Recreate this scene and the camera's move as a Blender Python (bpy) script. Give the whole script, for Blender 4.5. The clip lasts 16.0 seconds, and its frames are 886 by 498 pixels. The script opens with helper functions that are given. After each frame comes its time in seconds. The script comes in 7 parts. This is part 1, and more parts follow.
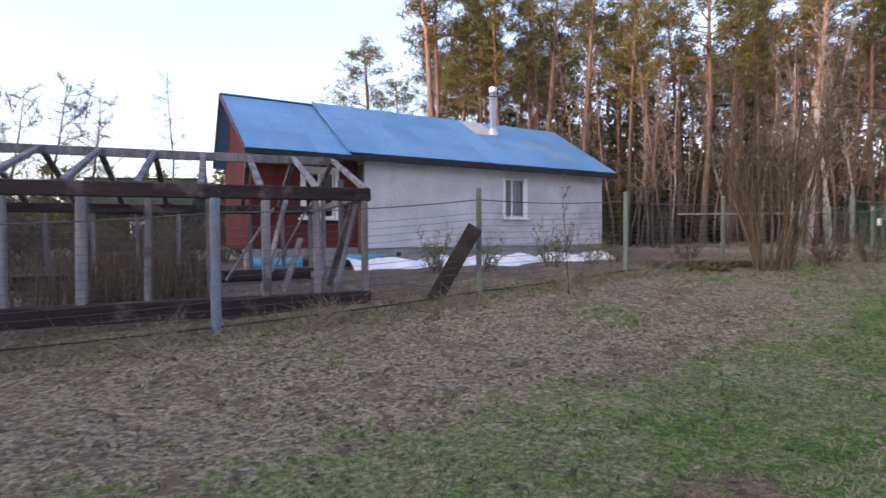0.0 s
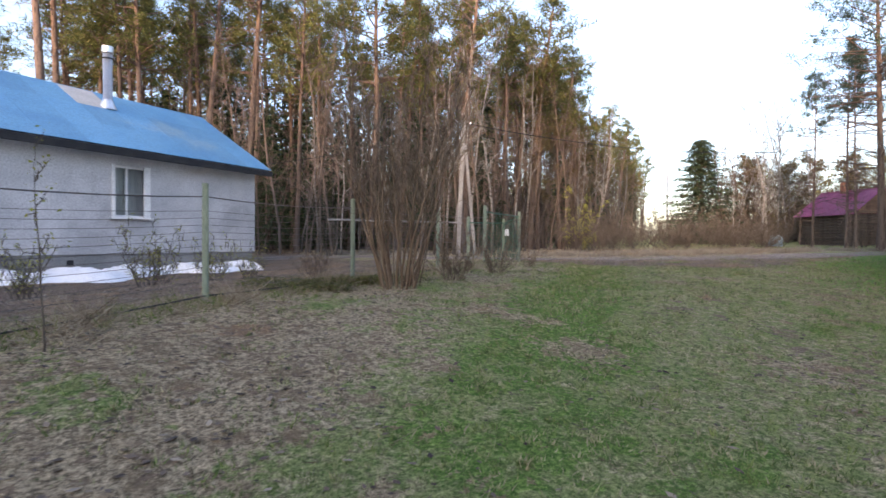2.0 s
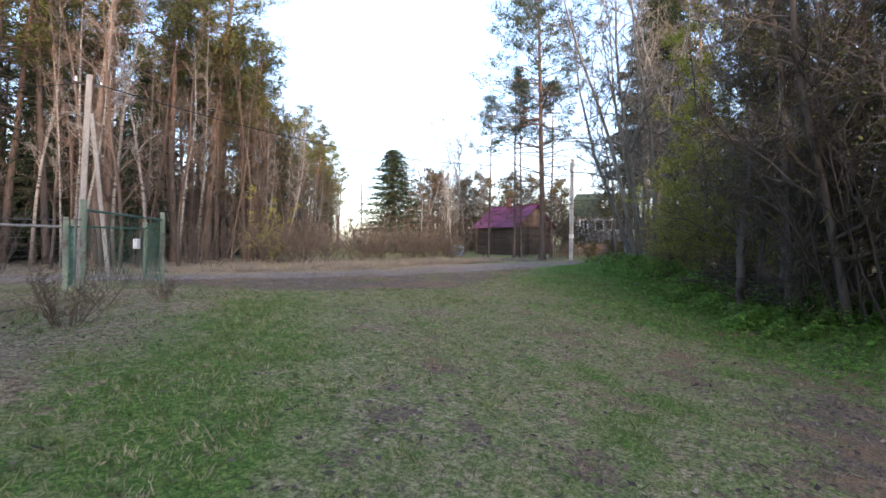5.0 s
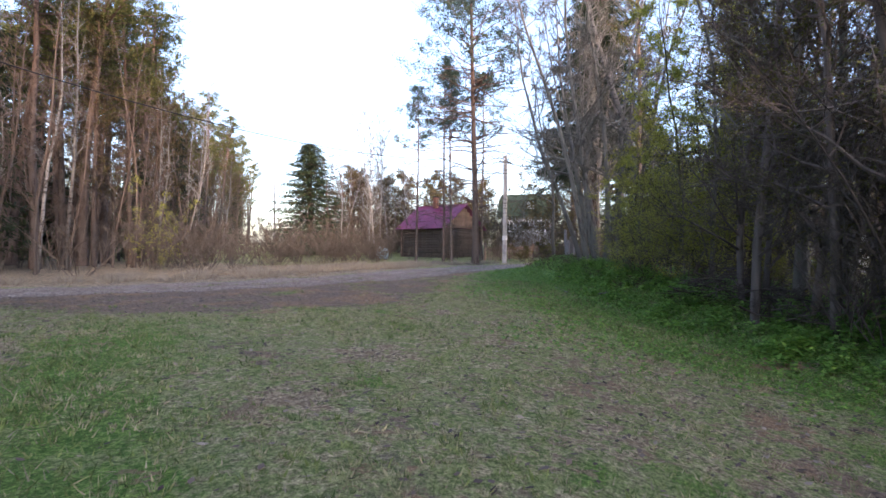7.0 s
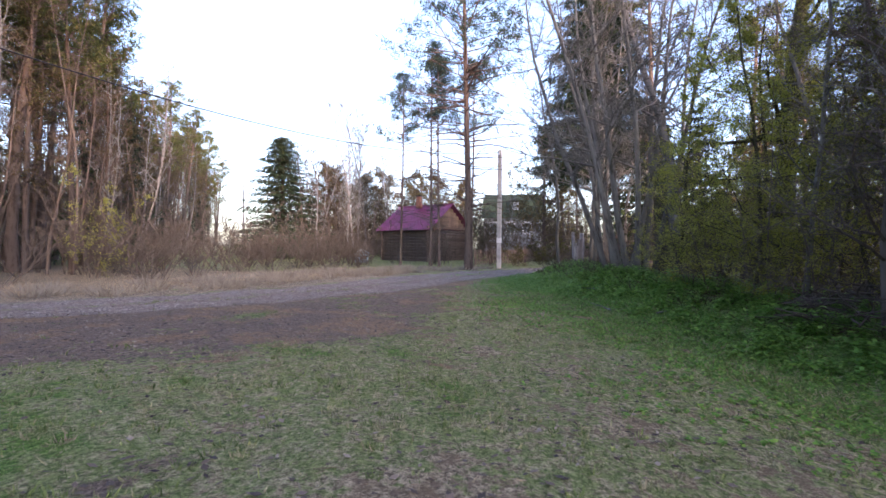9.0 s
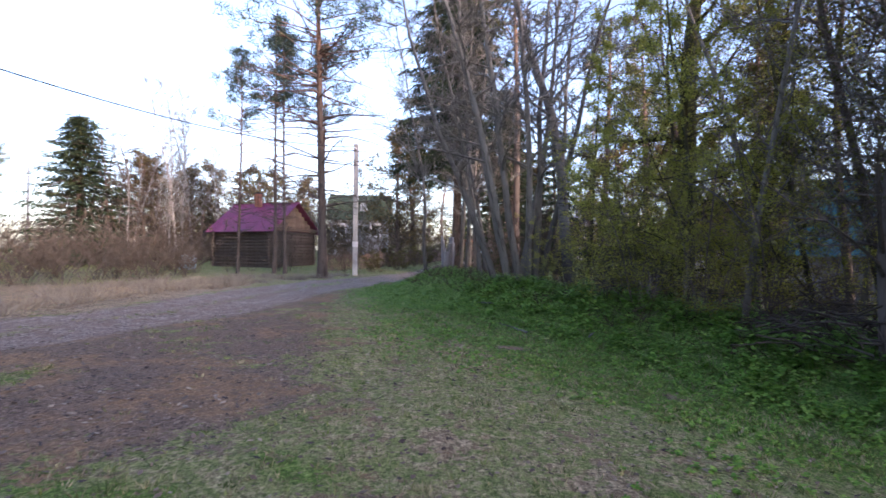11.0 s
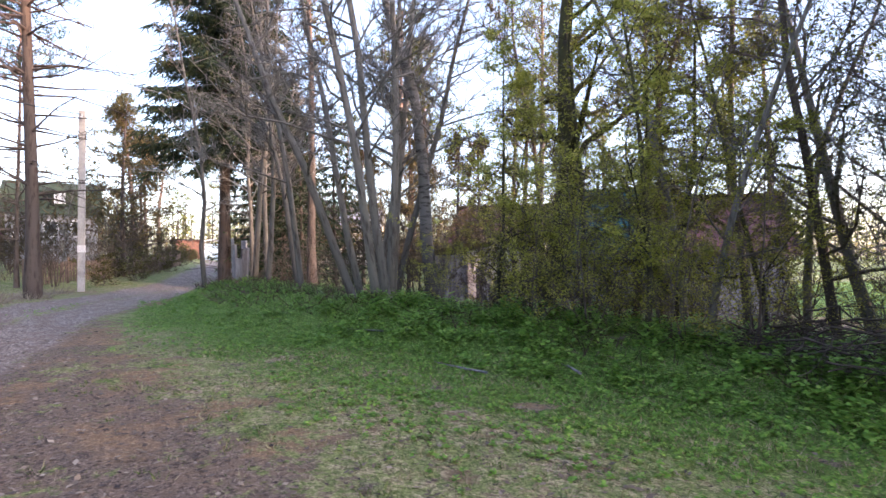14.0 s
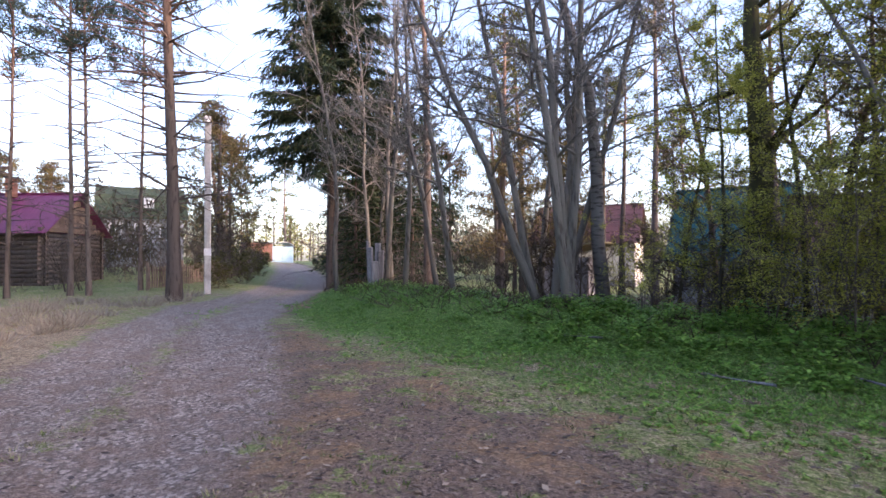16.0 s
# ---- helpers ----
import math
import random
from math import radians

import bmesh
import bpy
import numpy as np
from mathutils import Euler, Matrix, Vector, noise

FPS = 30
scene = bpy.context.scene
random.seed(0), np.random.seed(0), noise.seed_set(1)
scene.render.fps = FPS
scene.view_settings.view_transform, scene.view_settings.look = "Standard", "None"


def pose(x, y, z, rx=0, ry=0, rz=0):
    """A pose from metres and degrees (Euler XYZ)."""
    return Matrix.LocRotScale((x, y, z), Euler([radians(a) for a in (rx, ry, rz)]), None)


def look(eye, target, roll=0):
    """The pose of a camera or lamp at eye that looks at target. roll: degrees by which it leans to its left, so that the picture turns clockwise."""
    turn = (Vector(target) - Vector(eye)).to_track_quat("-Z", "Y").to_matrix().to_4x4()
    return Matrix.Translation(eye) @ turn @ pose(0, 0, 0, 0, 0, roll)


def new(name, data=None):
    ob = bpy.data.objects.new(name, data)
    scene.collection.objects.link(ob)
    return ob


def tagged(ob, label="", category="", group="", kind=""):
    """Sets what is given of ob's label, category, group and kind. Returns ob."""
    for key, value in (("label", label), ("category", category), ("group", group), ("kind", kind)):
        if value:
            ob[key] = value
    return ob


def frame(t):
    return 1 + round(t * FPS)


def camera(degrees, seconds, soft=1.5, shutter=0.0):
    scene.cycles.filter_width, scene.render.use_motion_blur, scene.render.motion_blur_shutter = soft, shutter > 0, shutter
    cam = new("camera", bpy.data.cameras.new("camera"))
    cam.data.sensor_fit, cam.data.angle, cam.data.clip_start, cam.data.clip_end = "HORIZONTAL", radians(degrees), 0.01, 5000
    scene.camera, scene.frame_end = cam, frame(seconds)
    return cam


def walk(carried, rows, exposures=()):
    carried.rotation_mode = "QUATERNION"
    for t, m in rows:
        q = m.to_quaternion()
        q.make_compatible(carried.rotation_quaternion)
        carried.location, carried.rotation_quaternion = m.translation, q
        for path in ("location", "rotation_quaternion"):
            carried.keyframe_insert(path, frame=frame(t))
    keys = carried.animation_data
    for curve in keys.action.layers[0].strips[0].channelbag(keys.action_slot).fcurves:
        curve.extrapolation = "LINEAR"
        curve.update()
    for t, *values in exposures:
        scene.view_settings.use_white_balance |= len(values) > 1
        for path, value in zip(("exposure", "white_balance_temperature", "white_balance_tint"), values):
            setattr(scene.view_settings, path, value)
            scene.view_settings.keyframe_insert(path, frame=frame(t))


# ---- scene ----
cam = camera(77.8, 16.0, soft=1.55, shutter=0.15)
METRES, EYE, TILT, LEAN, TURN = 28.302, 1.5, 0.0, 0.0, 0.0
ROWS = [
    (0.0, 0.0, 0.0, 0.0, -0.01, -1.24, 0.39),
    (0.5, 0.0204, 0.0236, 0.0003, -8.64, -1.18, 0.03),
    (1.0, 0.0412, 0.0476, 0.002, -17.14, -1.04, -0.05),
    (1.5, 0.0638, 0.0698, 0.0018, -24.4, -0.92, -0.22),
    (2.0, 0.0881, 0.0926, 0.0034, -30.92, -0.84, -0.38),
    (2.5, 0.1133, 0.112, 0.0041, -38.64, -0.59, -0.45),
    (3.0, 0.1372, 0.1323, 0.0058, -46.53, -0.45, -0.62),
    (3.5, 0.162, 0.1515, 0.0064, -52.9, -0.24, -0.67),
    (4.0, 0.186, 0.1731, 0.0084, -56.5, -0.19, -0.77),
    (4.5, 0.2122, 0.1905, 0.0107, -59.09, -0.06, -0.72),
    (5.0, 0.2365, 0.2093, 0.0131, -61.65, 0.03, -0.73),
    (7.5, 0.3635, 0.2995, 0.0158, -71.45, 0.37, -0.56),
    (8.0, 0.3896, 0.3187, 0.0166, -72.2, 0.44, -0.63),
    (10.5, 0.5252, 0.4041, 0.0252, -79.8, 0.65, -0.61),
    (11.0, 0.5502, 0.4169, 0.0262, -89.96, 0.89, -0.49),
    (11.5, 0.5769, 0.4324, 0.0285, -102.26, 1.0, -0.35),
    (12.0, 0.6022, 0.4468, 0.0305, -110.78, 1.01, -0.16),
    (12.5, 0.6253, 0.4647, 0.0324, -115.71, 1.02, 0.02),
    (13.0, 0.651, 0.481, 0.0316, -118.39, 1.16, -0.0),
    (13.5, 0.676, 0.5005, 0.0332, -119.21, 0.99, 0.17),
    (14.0, 0.6975, 0.5213, 0.0347, -119.03, 1.0, 0.25),
    (14.5, 0.7141, 0.545, 0.0358, -117.6, 1.14, 0.3),
    (15.0, 0.7358, 0.5714, 0.0342, -116.6, 1.16, 0.23),
    (15.5, 0.7509, 0.598, 0.036, -115.47, 1.24, 0.21),
    (16.0, 0.7681, 0.6224, 0.0362, -115.08, 1.21, 0.37),
]
walk(cam, [(t, pose(0, 0, EYE, TILT, LEAN, TURN) @ pose(METRES * x, METRES * y, METRES * z, 90 + pitch, roll, yaw)) for t, x, y, z, yaw, pitch, roll in ROWS], [(0.0, 2.1, 6800, 29), (2.5, 2.17, 6500, 20), (5.0, 2.14, 6200, 20), (8.0, 2.22, 6050, 28), (10.5, 2.16, 5950, 30), (11.2, 2.27, 6000, 29), (12.3, 2.88, 6600, 23), (14.0, 2.8, 6500, 28), (16.0, 2.46, 6200, 30)])

# ---------------------------------------------------------------- world and light
SUN_EL, SUN_AZ = 13.0, 234.0          # degrees above the horizon; azimuth clockwise from +y
world = bpy.data.worlds.new("evening_sky")
scene.world = world
world.use_nodes = True
wn, wl = world.node_tree.nodes, world.node_tree.links
wn.clear()
sky = wn.new("ShaderNodeTexSky")
sky.sky_type = "NISHITA"
sky.sun_disc = False
sky.sun_elevation = radians(SUN_EL)
sky.sun_rotation = radians(SUN_AZ)
sky.air_density, sky.dust_density, sky.ozone_density = 1.0, 2.2, 1.6
pale = wn.new("ShaderNodeHueSaturation")
pale.inputs["Saturation"].default_value = 1.0
wbg = wn.new("ShaderNodeBackground")
wbg.inputs["Strength"].default_value = 0.15
wout = wn.new("ShaderNodeOutputWorld")
wl.new(sky.outputs[0], pale.inputs["Color"])
veil = wn.new("ShaderNodeMix")        # thin high cloud over the whole sky
veil.data_type = "RGBA"
veil.inputs["Factor"].default_value = 0.09
veil.inputs[7].default_value = (2.3, 2.35, 2.6, 1)
wl.new(pale.outputs[0], veil.inputs[6])
wl.new(veil.outputs[2], wbg.inputs["Color"])
wl.new(wbg.outputs[0], wout.inputs["Surface"])

sun = new("sun", bpy.data.lights.new("sun", "SUN"))
sun.data.energy, sun.data.angle, sun.data.color = 1.15, radians(8), (1.0, 0.7, 0.46)
az, el = radians(SUN_AZ), radians(SUN_EL)
sun_way = Vector((math.sin(az) * math.cos(el), math.cos(az) * math.cos(el), math.sin(el)))
sun.matrix_world = look(sun_way * 50, (0, 0, 0))

# ---------------------------------------------------------------- materials
def ramp_mix(nt, fac, a, b):
    m = nt.nodes.new("ShaderNodeMix")
    m.data_type = "RGBA"
    nt.links.new(fac, m.inputs["Factor"])
    for k, v in ((6, a), (7, b)):
        if isinstance(v, tuple):
            m.inputs[k].default_value = (*v, 1)
        else:
            nt.links.new(v, m.inputs[k])
    return m.outputs[2]


def noise_node(nt, vec, scale, detail=5.0, rough=0.6, stretch=None):
    n = nt.nodes.new("ShaderNodeTexNoise")
    n.inputs["Scale"].default_value, n.inputs["Detail"].default_value = scale, detail
    n.inputs["Roughness"].default_value = rough
    if stretch:
        mp = nt.nodes.new("ShaderNodeMapping")
        mp.inputs["Scale"].default_value = stretch
        nt.links.new(vec, mp.inputs["Vector"])
        vec = mp.outputs[0]
    nt.links.new(vec, n.inputs["Vector"])
    return n.outputs["Fac"]


def steps(nt, val, lo, hi):
    m = nt.nodes.new("ShaderNodeMapRange")
    m.interpolation_type = "SMOOTHSTEP"
    m.inputs["From Min"].default_value, m.inputs["From Max"].default_value = lo, hi
    nt.links.new(val, m.inputs["Value"])
    return m.outputs[0]


def basic(name):
    m = bpy.data.materials.new(name)
    m.use_nodes = True
    nt = m.node_tree
    return m, nt, nt.nodes["Principled BSDF"]


def mat(name, a, b, c=None, scale=6.0, fine=60.0, rough=0.85, metal=0.0, bump=0.3, stretch=None, spread=(0.35, 0.65), rand=0.0, island=0.0, spec=0.3):
    """Two-scale mottled surface from colours a and b, with stains of c; rand varies whole objects, island single pieces."""
    m, nt, p = basic(name)
    tc = nt.nodes.new("ShaderNodeTexCoord").outputs["Object"]
    n1 = noise_node(nt, tc, scale, 4, 0.6, stretch)
    n2 = noise_node(nt, tc, fine, 3, 0.6, stretch)
    col = ramp_mix(nt, steps(nt, n1, *spread), a, b)
    if c:
        n3 = noise_node(nt, tc, scale * 0.37, 6, 0.7)
        col = ramp_mix(nt, steps(nt, n3, 0.52, 0.68), col, c)
    mul = nt.nodes.new("ShaderNodeMix")
    mul.data_type, mul.blend_type = "RGBA", "MULTIPLY"
    mul.inputs["Factor"].default_value = 0.55
    nt.links.new(col, mul.inputs[6])
    g = nt.nodes.new("ShaderNodeMapRange")
    g.inputs["From Min"].default_value, g.inputs["From Max"].default_value = 0.25, 0.75
    g.inputs["To Min"].default_value, g.inputs["To Max"].default_value = 0.45, 1.35
    nt.links.new(n2, g.inputs["Value"])
    nt.links.new(g.outputs[0], mul.inputs[7])
    col = mul.outputs[2]
    if rand or island:
        src = nt.nodes.new("ShaderNodeObjectInfo").outputs["Random"] if rand else nt.nodes.new("ShaderNodeNewGeometry").outputs["Random Per Island"]
        r = nt.nodes.new("ShaderNodeMapRange")
        amt = rand or island
        r.inputs["To Min"].default_value, r.inputs["To Max"].default_value = 1 - amt, 1 + amt
        nt.links.new(src, r.inputs["Value"])
        hs = nt.nodes.new("ShaderNodeHueSaturation")
        nt.links.new(col, hs.inputs["Color"])
        nt.links.new(r.outputs[0], hs.inputs["Value"])
        col = hs.outputs[0]
    nt.links.new(col, p.inputs["Base Color"])
    p.inputs["Roughness"].default_value, p.inputs["Metallic"].default_value = rough, metal
    p.inputs["Specular IOR Level"].default_value = spec
    if bump:
        bp = nt.nodes.new("ShaderNodeBump")
        bp.inputs["Strength"].default_value, bp.inputs["Distance"].default_value = bump, 0.02
        nt.links.new(n2, bp.inputs["Height"])
        nt.links.new(bp.outputs[0], p.inputs["Normal"])
    return m


def leaf(name, a, b, c, through_light=0.35, rough=0.7):
    """Leaves, needles and blades: three tones dealt out piece by piece, some light shining through."""
    m, nt, p = basic(name)
    rnd = nt.nodes.new("ShaderNodeNewGeometry").outputs["Random Per Island"]
    col = ramp_mix(nt, steps(nt, rnd, 0.0, 0.6), a, b)
    col = ramp_mix(nt, steps(nt, rnd, 0.72, 1.0), col, c)
    oi = nt.nodes.new("ShaderNodeObjectInfo").outputs["Random"]
    r = nt.nodes.new("ShaderNodeMapRange")
    r.inputs["To Min"].default_value, r.inputs["To Max"].default_value = 0.75, 1.25
    nt.links.new(oi, r.inputs["Value"])
    hs = nt.nodes.new("ShaderNodeHueSaturation")
    nt.links.new(col, hs.inputs["Color"])
    nt.links.new(r.outputs[0], hs.inputs["Value"])
    col = hs.outputs[0]
    nt.links.new(col, p.inputs["Base Color"])
    p.inputs["Roughness"].default_value = rough
    p.inputs["Specular IOR Level"].default_value = 0.2
    if through_light:
        tr = nt.nodes.new("ShaderNodeBsdfTranslucent")
        nt.links.new(col, tr.inputs["Color"])
        mx = nt.nodes.new("ShaderNodeMixShader")
        mx.inputs[0].default_value = through_light
        nt.links.new(p.outputs[0], mx.inputs[1])
        nt.links.new(tr.outputs[0], mx.inputs[2])
        nt.links.new(mx.outputs[0], nt.nodes["Material Output"].inputs["Surface"])
    return m


def bark(name, low, high, start, end, dark, scale=9.0, stretch=(1, 1, 0.18)):
    """Bark whose colour changes up the trunk between two heights."""
    m, nt, p = basic(name)
    tc = nt.nodes.new("ShaderNodeTexCoord").outputs["Object"]
    sep = nt.nodes.new("ShaderNodeSeparateXYZ")
    nt.links.new(tc, sep.inputs[0])
    col = ramp_mix(nt, steps(nt, sep.outputs["Z"], start, end), low, high)
    n1 = noise_node(nt, tc, scale, 6, 0.7, stretch)
    col = ramp_mix(nt, steps(nt, n1, 0.48, 0.66), col, dark)
    oi = nt.nodes.new("ShaderNodeObjectInfo").outputs["Random"]
    r = nt.nodes.new("ShaderNodeMapRange")
    r.inputs["To Min"].default_value, r.inputs["To Max"].default_value = 0.75, 1.25
    nt.links.new(oi, r.inputs["Value"])
    hs = nt.nodes.new("ShaderNodeHueSaturation")
    nt.links.new(col, hs.inputs["Color"])
    nt.links.new(r.outputs[0], hs.inputs["Value"])
    nt.links.new(hs.outputs[0], p.inputs["Base Color"])
    p.inputs["Roughness"].default_value = 0.9
    p.inputs["Specular IOR Level"].default_value = 0.15
    bp = nt.nodes.new("ShaderNodeBump")
    bp.inputs["Strength"].default_value, bp.inputs["Distance"].default_value = 0.6, 0.03
    nt.links.new(n1, bp.inputs["Height"])
    nt.links.new(bp.outputs[0], p.inputs["Normal"])
    return m


M_PINE_BARK = bark("pine_bark", (0.12, 0.1, 0.088), (0.19, 0.127, 0.095), 5.0, 13.0, (0.06, 0.045, 0.04))
M_SPRUCE_BARK = bark("spruce_bark", (0.13, 0.105, 0.09), (0.12, 0.09, 0.075), 2.0, 9.0, (0.05, 0.04, 0.035))
M_BIRCH_BARK = bark("birch_bark", (0.13, 0.12, 0.11), (0.25, 0.24, 0.225), 0.6, 2.4, (0.05, 0.045, 0.04), 5.0, (0.5, 0.5, 2.2))
M_ALDER_BARK = bark("alder_bark", (0.14, 0.132, 0.113), (0.19, 0.18, 0.16), 0.5, 5.0, (0.07, 0.062, 0.053), 12.0)
M_MOSSY_BARK = bark("mossy_bark", (0.055, 0.05, 0.034), (0.065, 0.063, 0.028), 0.5, 4.0, (0.045, 0.04, 0.03))
M_TWIG = bark("twig_bark", (0.115, 0.1, 0.082), (0.125, 0.107, 0.088), 0.5, 3.0, (0.08, 0.06, 0.05))
M_TWIG_RED = bark("red_twig_bark", (0.15, 0.115, 0.08), (0.135, 0.112, 0.086), 0.4, 2.0, (0.08, 0.055, 0.04))
M_NEEDLE = leaf("pine_needles", (0.075, 0.092, 0.032), (0.145, 0.15, 0.046), (0.215, 0.185, 0.062), 0.38)
M_NEEDLE_BLUE = leaf("blue_pine_needles", (0.045, 0.075, 0.06), (0.08, 0.11, 0.075), (0.1, 0.13, 0.06), 0.3)
M_SPRUCE = leaf("spruce_needles", (0.022, 0.04, 0.024), (0.04, 0.06, 0.03), (0.07, 0.085, 0.035), 0.2)
# pine needles with the low sun's orange put into their colour
M_SUN_NEEDLE = leaf("sun_warmed_needles", (0.075, 0.07, 0.03), (0.13, 0.105, 0.045), (0.19, 0.125, 0.06), 0.3)
M_OLIVE = leaf("olive_needles", (0.065, 0.07, 0.026), (0.105, 0.105, 0.034), (0.15, 0.135, 0.042), 0.25)
M_YOUNG = leaf("young_leaves", (0.26, 0.28, 0.052), (0.37, 0.385, 0.074), (0.48, 0.45, 0.105), 0.55)
M_NETTLE = leaf("nettle_leaves", (0.07, 0.165, 0.026), (0.165, 0.33, 0.055), (0.28, 0.44, 0.09), 0.32, 0.5)
M_GRASS = leaf("grass_blades", (0.08, 0.13, 0.026), (0.145, 0.2, 0.048), (0.3, 0.265, 0.16), 0.3)


def turf(name, a, b, c, d, clump=7.0, through_light=0.25):
    """Blades whose colour goes by tufts and larger patches, with a little change from blade to blade."""
    m, nt, p = basic(name)
    pos = nt.nodes.new("ShaderNodeNewGeometry")
    n1 = noise_node(nt, pos.outputs["Position"], clump, 4, 0.7)
    n2 = noise_node(nt, pos.outputs["Position"], 1.5, 6, 0.7)
    col = ramp_mix(nt, steps(nt, n1, 0.36, 0.64), a, b)
    col = ramp_mix(nt, steps(nt, n2, 0.47, 0.56), col, ramp_mix(nt, steps(nt, n1, 0.4, 0.6), a, c))
    col = ramp_mix(nt, steps(nt, pos.outputs["Random Per Island"], 0.78, 1.0), col, d)
    nt.links.new(col, p.inputs["Base Color"])
    p.inputs["Roughness"].default_value, p.inputs["Specular IOR Level"].default_value = 0.75, 0.2
    tr = nt.nodes.new("ShaderNodeBsdfTranslucent")
    nt.links.new(col, tr.inputs["Color"])
    mx = nt.nodes.new("ShaderNodeMixShader")
    mx.inputs[0].default_value = through_light
    nt.links.new(p.outputs[0], mx.inputs[1])
    nt.links.new(tr.outputs[0], mx.inputs[2])
    nt.links.new(mx.outputs[0], nt.nodes["Material Output"].inputs["Surface"])
    return m


M_TURF = turf("lawn_blades", (0.06, 0.095, 0.026), (0.225, 0.285, 0.09), (0.42, 0.38, 0.23), (0.36, 0.3, 0.2))
M_STRAW = leaf("straw_blades", (0.25, 0.205, 0.14), (0.38, 0.325, 0.235), (0.14, 0.1, 0.065), 0.2)
M_LITTER = leaf("leaf_litter", (0.05, 0.038, 0.032), (0.15, 0.115, 0.088), (0.36, 0.3, 0.23), 0.1)
M_PLASTER = mat("grey_plaster", (0.47, 0.475, 0.49), (0.58, 0.58, 0.59), (0.4, 0.4, 0.41), 0.9, 22, 0.9, bump=0.25)
M_PLINTH = mat("plinth_render", (0.24, 0.24, 0.24), (0.3, 0.295, 0.29), (0.18, 0.18, 0.17), 1.5, 35, 0.9)
M_ROOF = mat("blue_roof_paint", (0.085, 0.26, 0.45), (0.12, 0.31, 0.49), (0.24, 0.36, 0.44), 0.7, 18, 0.42, 0.0, 0.12, rand=0.1, spec=0.5)
M_ROOF_PATCH = mat("bare_zinc_sheet", (0.5, 0.48, 0.45), (0.56, 0.53, 0.5), None, 2, 25, 0.5, 0.2, 0.1)
M_TAR = mat("black_eave_board", (0.018, 0.018, 0.022), (0.03, 0.03, 0.032), None, 3, 30, 0.6)
M_RED_WOOD = mat("red_painted_boards", (0.085, 0.018, 0.018), (0.12, 0.027, 0.024), (0.06, 0.02, 0.02), 2, 40, 0.75, stretch=(1, 1, 0.2), rand=0.12)
M_WHITE = mat("white_paint", (0.72, 0.72, 0.72), (0.8, 0.8, 0.79), (0.6, 0.6, 0.58), 2, 40, 0.6, bump=0.1)
M_OLDWOOD = mat("weathered_grey_wood", (0.13, 0.125, 0.13), (0.25, 0.245, 0.25), (0.085, 0.075, 0.072), 5, 60, 0.9, stretch=(1, 1, 0.12), bump=0.6, rand=0.25)
M_DARKWOOD = mat("dark_rotten_beam", (0.022, 0.016, 0.017), (0.05, 0.036, 0.036), (0.12, 0.095, 0.09), 4, 50, 0.9, stretch=(0.1, 1, 1), bump=0.7, rand=0.15)
M_LOG = mat("cabin_log", (0.14, 0.105, 0.085), (0.2, 0.155, 0.125), (0.09, 0.07, 0.06), 3, 40, 0.9, stretch=(0.15, 1, 1), bump=0.5, rand=0.2)
M_MAGENTA = mat("magenta_sheet_roof", (0.14, 0.024, 0.085), (0.18, 0.034, 0.105), (0.22, 0.06, 0.14), 1.5, 20, 0.4, 0.0, 0.1, rand=0.08, spec=0.5)
M_POST = mat("pale_green_post_paint", (0.13, 0.165, 0.115), (0.19, 0.225, 0.155), (0.09, 0.075, 0.055), 4, 40, 0.65, stretch=(1, 1, 0.3))
M_POST_BLUE = mat("flaking_blue_post_paint", (0.11, 0.15, 0.175), (0.165, 0.205, 0.22), (0.18, 0.13, 0.1), 5, 40, 0.65, stretch=(1, 1, 0.3))
M_WIRE = mat("rusty_wire", (0.1, 0.09, 0.085), (0.15, 0.13, 0.12), None, 8, 60, 0.6, 0.4)
M_NET = mat("green_net_wire", (0.03, 0.1, 0.07), (0.04, 0.13, 0.09), None, 8, 60, 0.6)
M_CONCRETE = mat("pole_concrete", (0.22, 0.215, 0.21), (0.29, 0.285, 0.275), (0.17, 0.165, 0.16), 2.5, 40, 0.9, stretch=(1, 1, 0.25))
M_POLE = mat("pale_pole_concrete", (0.42, 0.41, 0.39), (0.5, 0.49, 0.47), (0.33, 0.32, 0.3), 2.5, 40, 0.9, stretch=(1, 1, 0.25))
M_BRUSHWOOD = leaf("distant_brushwood", (0.085, 0.072, 0.052), (0.12, 0.1, 0.065), (0.1, 0.11, 0.05), 0.2)
M_STEEL = mat("stainless_flue", (0.68, 0.68, 0.69), (0.76, 0.76, 0.77), None, 3, 40, 0.28, 0.85, 0.05)
M_SNOW = mat("old_snow", (0.75, 0.77, 0.8), (0.85, 0.86, 0.88), (0.55, 0.54, 0.52), 2.5, 40, 0.7, bump=0.5)
M_BLUE = mat("blue_sheet_paint", (0.05, 0.3, 0.45), (0.08, 0.36, 0.5), (0.12, 0.3, 0.38), 2, 30, 0.5)
M_PALEBLUE = mat("pale_blue_paint", (0.3, 0.48, 0.62), (0.36, 0.53, 0.66), (0.45, 0.55, 0.6), 2, 30, 0.55)
M_GREENWALL = mat("dull_green_boards", (0.05, 0.08, 0.05), (0.07, 0.1, 0.06), None, 2, 25, 0.8)
M_GREENROOF = mat("dark_green_shingle", (0.035, 0.05, 0.03), (0.055, 0.075, 0.04), None, 2, 25, 0.8, rand=0.1)
M_REDROOF = mat("dull_red_roof", (0.085, 0.04, 0.042), (0.11, 0.05, 0.05), (0.13, 0.07, 0.068), 1.2, 20, 0.7, rand=0.1)
